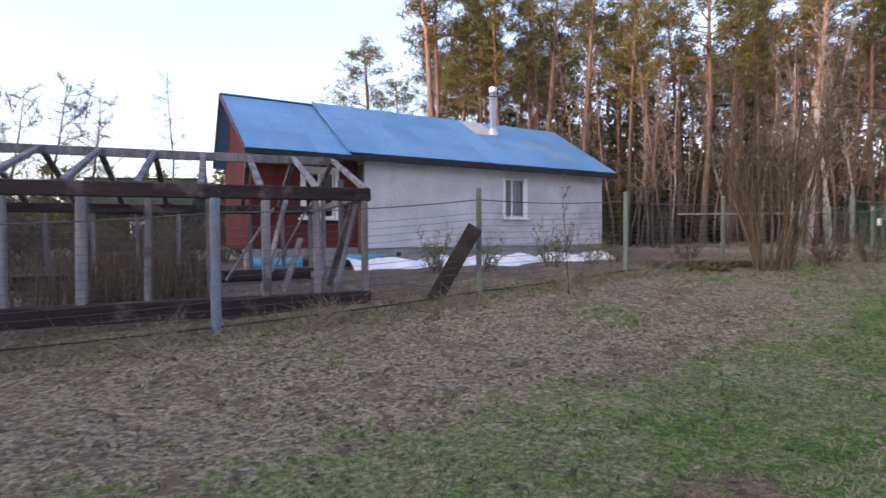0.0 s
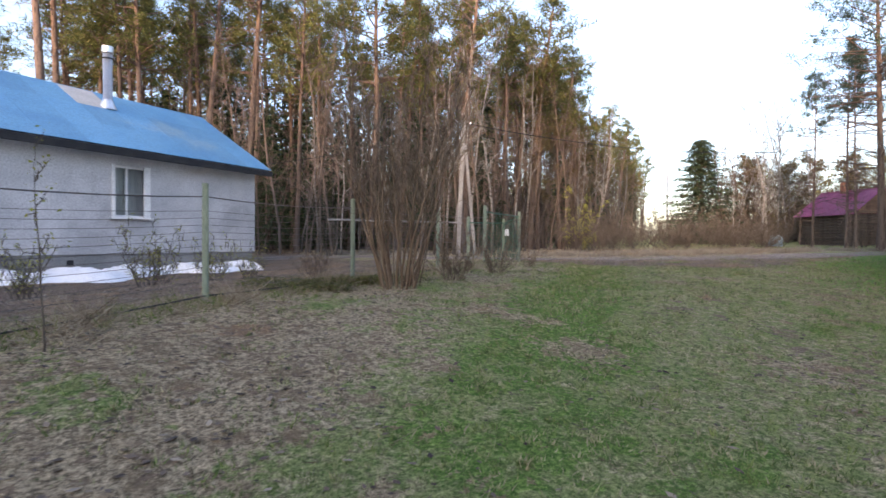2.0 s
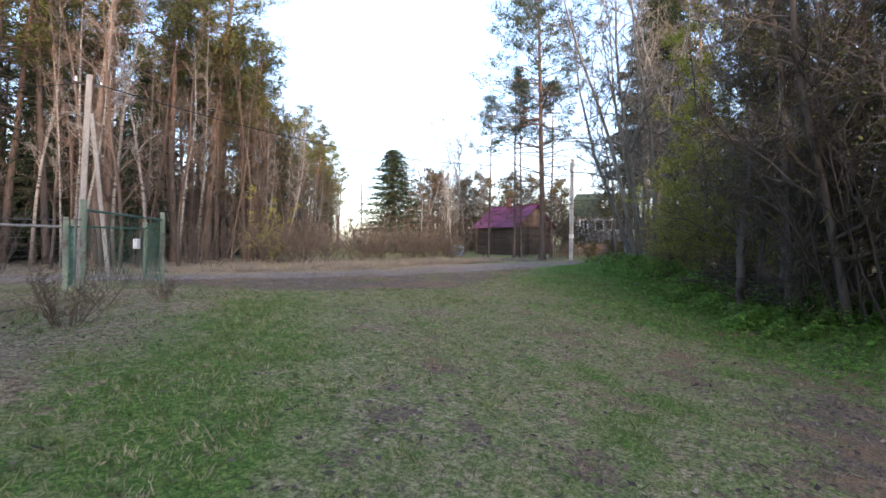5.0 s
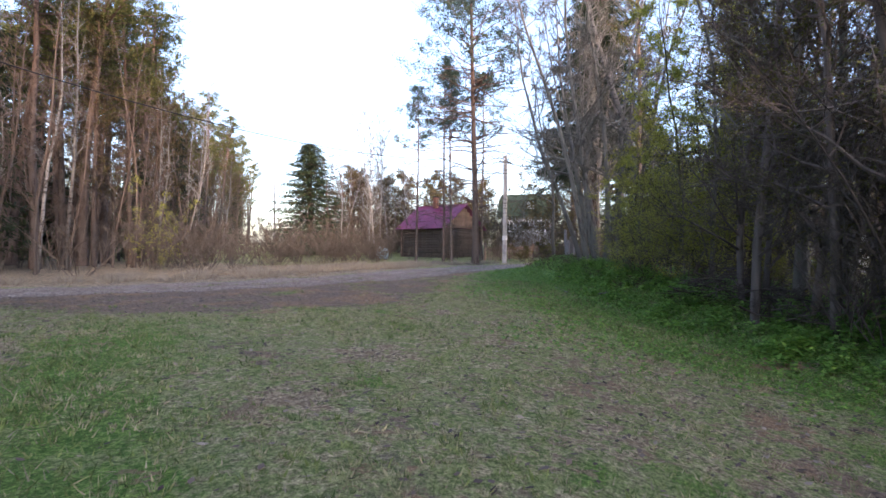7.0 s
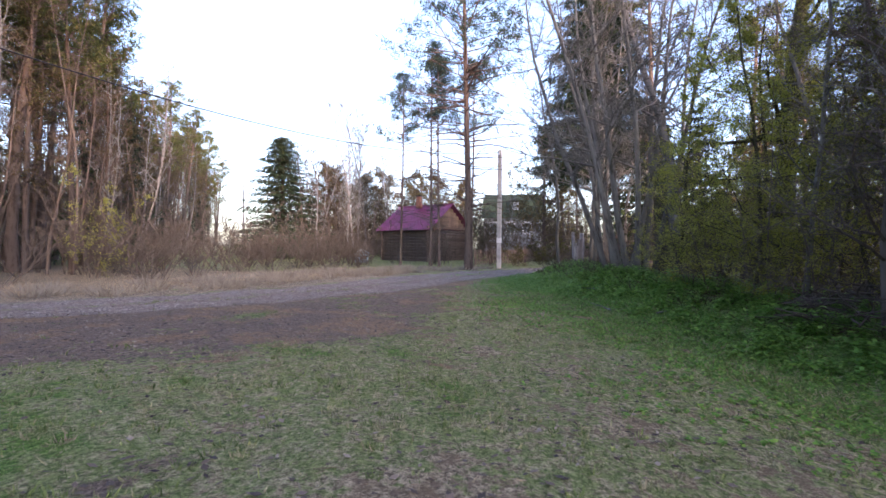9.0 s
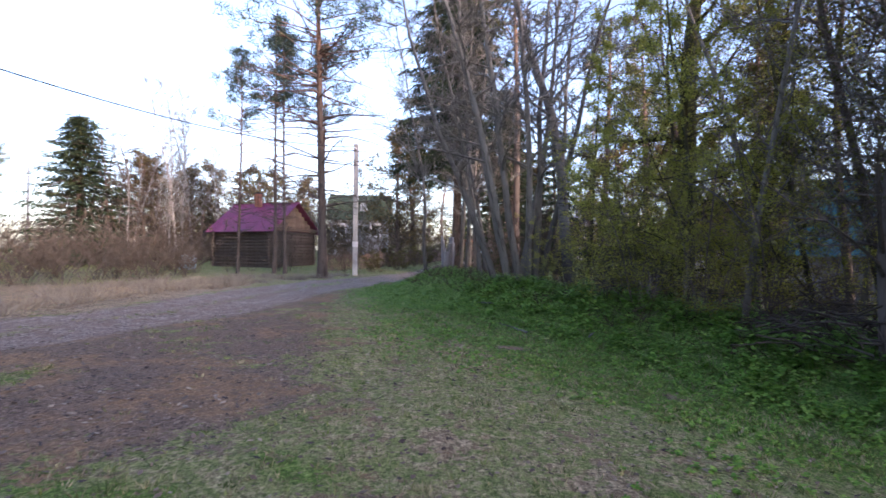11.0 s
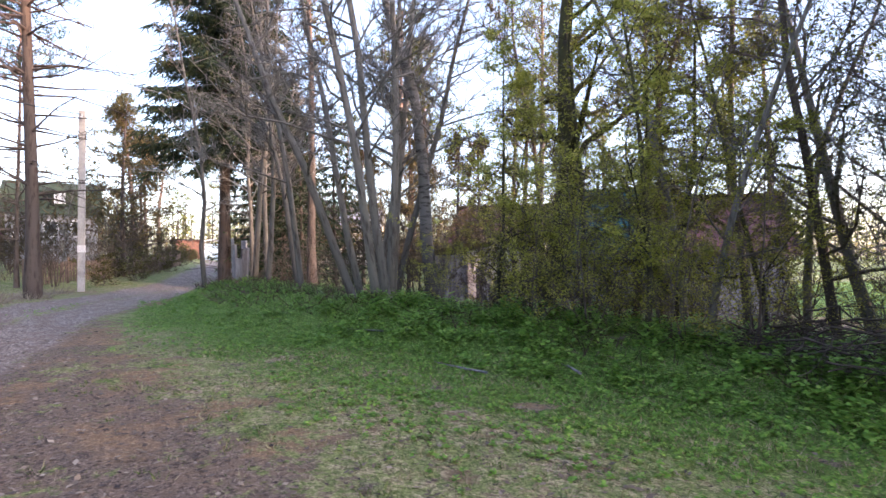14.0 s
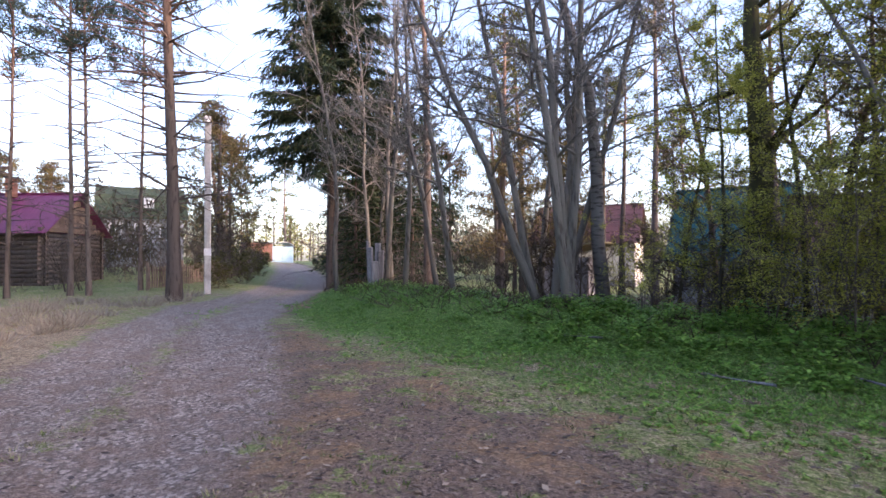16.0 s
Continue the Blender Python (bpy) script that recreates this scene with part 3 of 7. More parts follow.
def part(name, shape, material, parent, label="", soft=False):
    me = shape if isinstance(shape, bpy.types.Mesh) else shape.mesh(name, material, soft)
    ob = new(name, me)
    ob.parent = parent
    if label:
        ob["label"] = label
    return ob


def on(x, y, dz=0.0):
    return float(land(x, y)) + dz


# ---------------------------------------------------------------- trees
def bent(rng, a, d, length, n, wander, lift=0.0):
    """A wandering line from a along d; lift bends it up, or down where negative."""
    p, d = np.array(a, float), np.array(d, float)
    d /= np.linalg.norm(d)
    out = [p.copy()]
    for _ in range(n):
        d = d + rng.normal(size=3) * wander + np.array([0, 0, lift])
        d /= np.linalg.norm(d)
        p = p + d * length / n
        out.append(p.copy())
    return np.array(out)


def along(line, t):
    k = t * (len(line) - 1)
    i = min(int(k), len(line) - 2)
    return line[i] + (line[i + 1] - line[i]) * (k - i)


def round_dir(rng, up):
    a = rng.uniform(0, 2 * math.pi)
    return np.array([math.cos(a), math.sin(a), up])


def pine_parts(seed, H, r, crown=0.55, limbs=26, dead=26, spread=2.6, tufts=9, blades=13, needle=0.3, width=0.03, droop=-0.02, wander=0.018, stout=1.0, reach=0.75):
    rng = np.random.default_rng(seed)
    T, N = Shape(), Shape()
    line = bent(rng, (0, 0, -0.3), (0, 0, 1), H + 0.3, 10, wander)
    rad = r * (1 - np.linspace(0, 1, 11) * 0.82) ** 0.9
    rad[0] *= 1.35
    T.tube(line, rad, 8)
    for _ in range(dead):
        t = rng.uniform(0.16, crown + 0.1)
        a = along(line, t)
        L = rng.uniform(0.5, 1.0) * spread * reach * (0.5 + 0.5 * t)
        b = bent(rng, a, round_dir(rng, 0.25), L, 3, 0.14, droop * 1.3)
        T.tube(b, np.array([0.03, 0.02, 0.013, 0.006]) * stout, 3)
        E0 = np.array([along(b, t) for t in rng.uniform(0.3, 1, 9)])
        T.blades(E0, E0 + (rng.normal(size=(9, 3)) + (0, 0, 0.2)) * L * 0.17, 0.008 * stout, rng)
    for i in range(limbs):
        t = crown + (0.985 - crown) * (i + rng.uniform(0, 1)) / limbs
        k = (t - crown) / (1 - crown)
        L = spread * (0.55 + 0.6 * math.sin(math.pi * min(1, 0.25 + 0.75 * k))) * rng.uniform(0.55, 1.15) * (1 - 0.55 * k)
        a = along(line, t)
        b = bent(rng, a, round_dir(rng, 0.15 + 0.5 * k), L, 3, 0.16, 0.06)
        T.tube(b, np.linspace(0.05, 0.01, 4) * (1.1 - 0.5 * k), 3)
        for _ in range(tufts):
            s = along(b, rng.uniform(0.35, 1.0)) + rng.normal(size=3) * (0.22, 0.22, 0.12) * (0.5 + L * 0.4)
            d = rng.normal(size=(blades, 3)) + (0, 0, 0.35)
            d /= np.linalg.norm(d, axis=1)[:, None]
            c = s + rng.normal(size=(blades, 3)) * 0.12
            N.blades(c, c + d * needle * rng.uniform(0.6, 1.3, (blades, 1)), width, rng)
    return T, N


def spruce_parts(seed, H, r, base=0.12, whorls=26, spread=2.4, blades=26, hang=0.4, width=0.035, dead_low=0):
    rng = np.random.default_rng(seed)
    T, N = Shape(), Shape()
    line = bent(rng, (0, 0, -0.3), (0, 0, 1), H + 0.3, 8, 0.008)
    T.tube(line, r * (1 - np.linspace(0, 1, 9) * 0.95), 8)
    for i in range(dead_low):
        a = along(line, rng.uniform(0.05, base + 0.1))
        b = bent(rng, a, round_dir(rng, 0.1), rng.uniform(0.8, 2.2), 4, 0.15, -0.02)
        T.tube(b, [0.022, 0.016, 0.012, 0.008, 0.004], 4)
        E0 = np.array([along(b, t) for t in rng.uniform(0.2, 1, 10)])
        T.blades(E0, E0 + rng.normal(size=(10, 3)) * 0.3, 0.007, rng)
    for i in range(whorls):
        k = (i + 0.5) / whorls
        a = along(line, base + (0.99 - base) * k)
        n = 6
        off = rng.uniform(0, 6.28)
        for j in range(n):
            L = spread * (1 - k) ** 0.8 * rng.uniform(0.7, 1.2) + 0.15
            an = off + j * 2 * math.pi / n + rng.normal() * 0.2
            b = bent(rng, a, (math.cos(an), math.sin(an), -0.1 + 0.5 * k), L, 2, 0.1, -0.1)
            T.tube(b, np.linspace(0.03, 0.008, 3), 3)
            m = max(8, int(blades * (0.35 + L / spread)))
            s = np.array([along(b, t) for t in rng.uniform(0.1, 1, m)]) + rng.normal(size=(m, 3)) * (0.12, 0.12, 0.05)
            d = rng.normal(size=(m, 3)) * (0.5, 0.5, 0.25) + (math.cos(an) * 0.5, math.sin(an) * 0.5, -0.55)
            d /= np.linalg.norm(d, axis=1)[:, None]
            N.blades(s, s + d * hang * rng.uniform(0.6, 1.3, (m, 1)), width, rng)
    return T, N


def leafy_parts(seed, H, r, first=0.25, limbs=16, subs=5, twigs=4, spread=2.4, lean=(0, 0), foliage=0, size=0.05, up=0.9, stems=1, fan=0.25, thin=0.006, sag=0.0):
    """A broad-leaved tree or bush: stems, limbs, side branches and twigs, with leaves where foliage is given."""
    rng = np.random.default_rng(seed)
    T, N, C, ends = Shape(), Shape(), Shape(), []
    for s in range(stems):
        dirn = np.array([lean[0], lean[1], 1.0])
        foot = np.zeros(3)
        if stems > 1:
            a = rng.uniform(0, 6.28)
            q = fan * math.sqrt(rng.uniform(0.02, 1))
            dirn = dirn + np.array([math.cos(a) * q, math.sin(a) * q, 0])
            foot = np.array([math.cos(a), math.sin(a), 0]) * rng.uniform(0, 0.12 + r * 2)
        h = H * (1 if stems == 1 else rng.uniform(0.6, 1.05))
        line = bent(rng, foot - (0, 0, 0.2), dirn, h + 0.2, 8, 0.065, 0.02)
        rr = r * (1 if stems == 1 else rng.uniform(0.55, 1.1))
        T.tube(line, rr * (1 - np.linspace(0, 1, 9) * 0.9), 7 if stems < 4 else 5)
        for i in range(limbs):
            t = first + (0.97 - first) * (i + rng.uniform()) / limbs
            L = spread * rng.uniform(0.5, 1.1) * (1.15 - 0.8 * t)
            b = bent(rng, along(line, t), round_dir(rng, up), L, 4, 0.22, 0.05 - sag)
            r1 = max(thin * 1.6, rr * 0.42 * (1.1 - t))
            C.tube(b, np.linspace(r1, thin, 5), 4 if r1 > 0.02 else 3)
            for _ in range(subs):
                c0 = along(b, rng.uniform(0.25, 0.98))
                c = bent(rng, c0, rng.normal(size=3) * 0.8 + (b[-1] - b[0]) / L + (0, 0, 0.25 - sag * 4), L * rng.uniform(0.25, 0.5), 2, 0.2, 0.03 - sag)
                C.tube(c, np.linspace(thin * 1.3, thin * 0.6, 3), 3)
                E0 = np.array([along(c, t) for t in rng.uniform(0.1, 1, twigs)])
                E1 = E0 + (rng.normal(size=(twigs, 3)) * 0.7 + (0, 0, 0.35 - sag * 4)) * L * 0.16
                C.blades(E0, E1, thin * 0.8, rng)
                ends.extend(zip(E0, E1))
    if foliage and ends:
        pick = rng.integers(0, len(ends), foliage)
        f = rng.uniform(0, 1.2, (foliage, 1))
        E0, E1 = np.array([e[0] for e in ends])[pick], np.array([e[1] for e in ends])[pick]
        N.leaves(E0 + (E1 - E0) * f + rng.normal(size=(foliage, 3)) * 0.05, size, rng, 0.3)
    return T, N, C


TREES = {}


def plant(kind, make, x, y, name, label, category, bark_mat, leaf_mat, scale=1.0, turn=0.0, group="", crown_name="crown", dz=0.0, tilt=(0, 0), wide=1.0):
    """Sets one tree of a kind; the first of a kind is built, the others share its meshes."""
    if kind not in TREES:
        T, N, *more = make()
        TREES[kind] = (T.mesh("trunk", bark_mat, True), N.mesh(crown_name, leaf_mat) if N.n else None, more[0].mesh("branchwork", bark_mat) if more else None)
    trunk, crown, limbs = TREES[kind]
    m = pose(x, y, on(x, y) + dz, tilt[0], tilt[1], turn) @ Matrix.Diagonal((scale * wide, scale * wide, scale, 1))
    ob = thing(name, label, category, m, group)
    single = "tree" in name or name == "sapling"
    stem = part("trunk" if single else "stem_clump", trunk, None, ob)
    if limbs:
        twigs = part("branchwork", limbs, None, ob)
        if name == "sapling":
            tagged(twigs, kind="stuff")
        if not single:
            tagged(stem, kind="stuff")
            tagged(twigs, kind="stuff")
    if crown:
        part(crown_name, crown, None, ob)
    return ob

# ---------------------------------------------------------------- the plastered house
def gable_prism(s, x0, x1, y0, y1, z0, z1, ridge):
    """Fills the two gables above the walls with triangular slabs."""
    ym = (y0 + y1) / 2
    for x in (x0, x1):
        t = 0.1 if x == x0 else -0.1
        s.add([(x, y0, z1), (x, y1, z1), (x, ym, ridge), (x + t, y0, z1), (x + t, y1, z1), (x + t, ym, ridge)],
              [(0, 1, 2), (3, 5, 4), (0, 3, 4, 1), (1, 4, 5, 2), (2, 5, 3, 0)])


def wall_with_hole(s, x0, x1, z0, z1, y, thick, holes):
    """A wall along x with real openings (xa, xb, za, zb)."""
    xs = sorted({x0, x1, *[h[0] for h in holes], *[h[1] for h in holes]})
    for a, b in zip(xs[:-1], xs[1:]):
        z = z0
        for h in sorted([h for h in holes if h[0] < b - 1e-6 and h[1] > a + 1e-6], key=lambda h: h[2]):
            s.box(((a + b) / 2, y + thick / 2, (z + h[2]) / 2), (b - a, thick, h[2] - z))
            z = h[3]
        s.box(((a + b) / 2, y + thick / 2, (z + z1) / 2), (b - a, thick, z1 - z))


def window(parent, x, z, w, h, y, name="window", casing=0.14, curtain=True, mullion=0.5, sill=True):
    """A casement set in an opening of a wall that faces -y: frame, casing, sill, panes, curtain."""
    win = part(name, Shape().box((x, y + 0.09, z + h - 0.03), (w, 0.07, 0.06)).box((x, y + 0.09, z + 0.03), (w, 0.07, 0.06))
               .box((x - w / 2 + 0.03, y + 0.09, z + h / 2), (0.06, 0.066, h - 0.12)).box((x + w / 2 - 0.03, y + 0.09, z + h / 2), (0.06, 0.066, h - 0.12)), M_WHITE, parent)
    xm = x - w / 2 + w * mullion
    part("mullion", Shape().box((xm, y + 0.09, z + h / 2), (0.06, 0.06, h - 0.13)), M_WHITE, win)
    for a, b in ((x - w / 2 + 0.06, xm - 0.03), (xm + 0.03, x + w / 2 - 0.06)):
        part("pane", Shape().box(((a + b) / 2, y + 0.1, z + h / 2), (b - a, 0.008, h - 0.13)), M_GLASS, win)
    if casing:
        part("casing", Shape().box((x, y - 0.015, z + h + casing / 2), (w + 2 * casing, 0.04, casing), None, 0.006), M_WHITE, win)
        for q in (-1, 1):
            part("casing", Shape().box((x + q * (w / 2 + casing / 2), y - 0.012, z + h / 2), (casing, 0.036, h), None, 0.006), M_WHITE, win)
    if sill:
        part("sill", Shape().box((x, y - 0.05, z - 0.035), (w + 2 * casing + 0.16, 0.16, 0.06), None, 0.01), M_WHITE, win)
    return win


def plaster_house():
    ang = math.degrees(math.atan2(5.5, 9.05))
    base = 0.53
    H = thing("plastered_house", "long grey plastered house with blue sheet roof and red timber end", "house", pose(-2.7, 19.03, base, 0, 0, ang) @ Matrix.Diagonal((1.1, 1.1, 1.1, 1)))
    L, D, top, ridge = 10.6, 6.6, 3.58, 5.65
    hole = (5.46, 6.56, 1.58, 3.03)
    s = Shape()
    wall_with_hole(s, 0, L, 0.55, top, 0, 0.35, [hole])
    part("front_wall", s, M_PLASTER, H, "uneven grey lime-plastered wall")
    part("back_wall", Shape().box((L / 2, D - 0.175, (0.55 + top) / 2), (L, 0.35, top - 0.55)), M_PLASTER, H)
    part("end_wall", Shape().box((0.175, D / 2, (0.55 + top) / 2), (0.35, D - 0.7, top - 0.55)), M_PLASTER, H)
    part("end_wall", Shape().box((L - 0.175, D / 2, (0.55 + top) / 2), (0.35, D - 0.7, top - 0.55)), M_PLASTER, H)
    for x in (0.02, L - 0.12):
        part("gable", Shape().add_prism(x, 0.0, D, top, ridge - 0.08), M_PLASTER, H)
    part("plinth", Shape().box((L / 2, D / 2, 0.16), (L - 0.1, D - 0.1, 0.78)), M_PLINTH, H, "darker rendered plinth")
    for x in (1.2, 4.4, 8.6):
        part("vent", Shape().box((x, 0.045, 0.33), (0.16, 0.02, 0.14)), M_TAR, H)
    win = window(H, 6.01, 1.58, 1.1, 1.45, 0.0, casing=0.0, mullion=0.42)
    part("casing", Shape().box((6.49, -0.012, 2.3), (0.2, 0.05, 1.5), None, 0.006), M_WHITE, win)
    part("casing", Shape().box((5.5, -0.012, 2.3), (0.1, 0.05, 1.5), None, 0.006), M_WHITE, win)
    part("curtain", Shape().box((6.01, 0.2, 2.3), (1.02, 0.02, 1.4)), M_CURTAIN, win)
    # red timber end
    x0, y0, Dr = -3.35, 0.5, 4.7
    wd = Shape()
    hole2 = (-1.76, -0.8, 1.5, 2.95)
    wall_with_hole(wd, x0, 0, 0.57, 3.3, y0 + 0.03, 0.12, [hole2])
    wd.box((x0 + 0.06, (y0 + Dr) / 2 + 0.1, 1.93), (0.12, Dr - y0 - 0.4, 2.73)).box((x0 / 2, Dr - 0.16, 1.93), (-x0, 0.12, 2.73))
    wd.add([(x0 + 0.05, y0, 3.3), (x0 + 0.05, Dr, 3.3), (x0 + 0.05, D / 2, ridge - 0.2), (x0 + 0.15, y0, 3.3), (x0 + 0.15, Dr, 3.3), (x0 + 0.15, D / 2, ridge - 0.2)],
           [(0, 1, 2), (3, 5, 4), (0, 3, 4, 1), (1, 4, 5, 2), (2, 5, 3, 0)])
    red = part("timber_end", wd, M_RED_WOOD, H, "red-painted weatherboard wall")
    for i in range(19):
        z = 0.64 + i * 0.142
        spans = [(x0, -0.01)]
        if z + 0.07 > 1.4 and z - 0.07 < 3.06:
            spans = [(x0, -1.92), (-0.64, -0.01)]
        for a, b in spans:
            part("board", Shape().box(((a + b) / 2, y0 + 0.012, z), (b - a, 0.024, 0.136), Matrix.Rotation(radians(4), 4, "X")), M_RED_WOOD, red)
    window(H, -1.28, 1.5, 0.96, 1.45, y0 - 0.02, casing=0.13, curtain=False)
    for x in (-3.3, -2.1, -0.9, -0.2):
        part("foundation_block", Shape().box((x, y0 + 0.2, 0.24), (0.42, 0.4, 0.66), None, 0.02), M_PLINTH, H)
    # roof of both parts: laid sheets on two slopes
    pitch = math.atan2(ridge - 3.4, D / 2 + 0.36)
    roof = part("roof", Shape().beam((-3.7, D / 2, ridge + 0.015), (L + 0.32, D / 2, ridge + 0.015), 0.16, 0.04), M_ROOF, H, "faded blue metal roof")
    run = (D / 2 + 0.36) / math.cos(pitch)
    for side in (1, -1):
        for row in range(3):
            for col in range(14):
                xa = -3.72 + col * 1.05
                xb = xa + 1.065
                lift = 0.0 if xa < -0.7 else 0.09
                rr = run - (0.12 if xa < -0.7 else 0.0)
                a, b = run - rr * (row + 1) / 3, run - rr * row / 3 + (0.04 if row < 2 else 0)
                mid = (run - (a + b) / 2)
                y = D / 2 - side * (D / 2 + 0.36 - mid * math.cos(pitch))
                z = 3.4 + mid * math.sin(pitch)
                if side == -1 and xa < -0.3:
                    continue
                off = 0.006 * (2 - row) + 0.003 * (col % 2) + lift
                sh = Shape().box((( xa + xb) / 2, y, z + off), (xb - xa, b - a + 0.03, 0.012), Matrix.Rotation(side * pitch, 4, "X"))
                part("roof_sheet", sh, M_ROOF_PATCH if (side == 1 and row == 2 and col == 9) else M_ROOF, roof)
    part("eave_board", Shape().box((L / 2 + 0.15, -0.43, 3.335), (L + 0.5, 0.05, 0.19), None, 0.01), M_TAR, roof, "black eave board")
    part("eave_board", Shape().box((-1.88, -0.36, 3.3), (3.6, 0.05, 0.13), None, 0.01), M_TAR, roof, "black eave board")
    part("soffit", Shape().box((L / 2 + 0.15, -0.17, 3.47), (L + 0.3, 0.33, 0.03)), M_OLDWOOD, roof)
    part("roof_sheet", Shape().beam((-1.87, D / 2, ridge), (-1.87, 4.8, 3.35), 3.7, 0.02, 0), M_ROOF, roof)
    for x, sgn in ((L + 0.3, 1), (-3.7, -1)):
        for side in (1, -1):
            far = 4.8 if side < 0 and sgn < 0 else D / 2 - side * (D / 2 + 0.36)
            part("barge_board", Shape().beam((x, D / 2, ridge - 0.03), (x, far, 3.37), 0.03, 0.15), M_TAR if sgn > 0 else M_RED_WOOD, roof)
    part("verge_strip", Shape().beam((-0.58, D / 2, ridge + 0.12), (-0.58, -0.36, 3.5), 0.07, 0.07, 0.01), M_ROOF, roof)
    # dark strip added over the plaster return, which the sun made too bright
    part("corner_board", Shape().box((-0.02, 0.24, 1.75), (0.05, 0.48, 2.9), None, 0.01), M_LOG, H)
    # flue
    fx, fy = L - 3.87, D / 2 - 1.0
    fz = ridge - 1.0 * math.tan(pitch)
    fl = part("flue", Shape().tube([(fx, fy, fz - 0.2), (fx, fy, fz + 1.75)], [0.135, 0.135], 20, True), M_STEEL, H, "shiny steel flue pipe", True)
    part("cap", Shape().tube([(fx, fy, fz + 1.79), (fx, fy, fz + 1.98)], [0.165, 0.165], 20, True), M_STEEL, fl)
    part("clamp", Shape().tube([(fx, fy, fz + 1.58), (fx, fy, fz + 1.63)], [0.142, 0.142], 20, True), M_TAR, fl)
    part("flashing", Shape().box((fx, fy, fz + 0.07), (0.62, 0.62, 0.03), Matrix.Rotation(pitch, 4, "X"), 0.01)
         .tube([(fx, fy, fz), (fx, fy, fz + 0.3)], [0.26, 0.15], 16), M_STEEL, fl)
    part("roof_step", Shape().beam((fx + 0.2, fy - 0.6, fz - 0.3), (fx + 0.75, fy - 0.3, fz - 0.12), 0.05, 0.05), M_TAR, fl)
    return H


plaster_house()

# snow left along the wall
def snow_bank():
    rng = np.random.default_rng(5)
    ux, uy = 0.854, 0.519
    s = Shape()
    nx, ny = 90, 8
    P = []
    for i in range(nx + 1):
        q = i / nx
        a = -1.2 + 10.0 * q
        w = (0.75 + 0.35 * math.sin(i * 0.17) + 0.14 * math.sin(i * 0.43 + 1)) * (0.35 + 0.65 * math.sin(math.pi * min(1, q * 1.15 + 0.1)) ** 0.5 if q < 0.8 else 0.55 + 0.35 * math.sin(i * 0.35))
        w = max(0.15, w)
        for j in range(ny + 1):
            k = j / ny
            d = 1.55 - 0.3 * math.sin(i * 0.12) - (k - 0.5) * w * 2.5
            x = -2.7 + ux * a * 1.1 + uy * d
            y = 19.03 + uy * a * 1.1 - ux * d
            z = on(x, y) + 0.42 * (1 - (2 * k - 1) ** 2) * (0.72 + 0.2 * math.sin(i * 0.43 + j * 0.5) + 0.06 * math.sin(i * 1.9 + j * 1.3)) - 0.03
            P.append((x, y, z))
    s.add(P, [(i * (ny + 1) + j, (i + 1) * (ny + 1) + j, (i + 1) * (ny + 1) + j + 1, i * (ny + 1) + j + 1) for i in range(nx) for j in range(ny)])
    tagged(new("snow_patch", s.mesh("snow_patch", M_SNOW, True)), "long melting strip of old snow along the house wall", "snow", kind="stuff")


snow_bank()

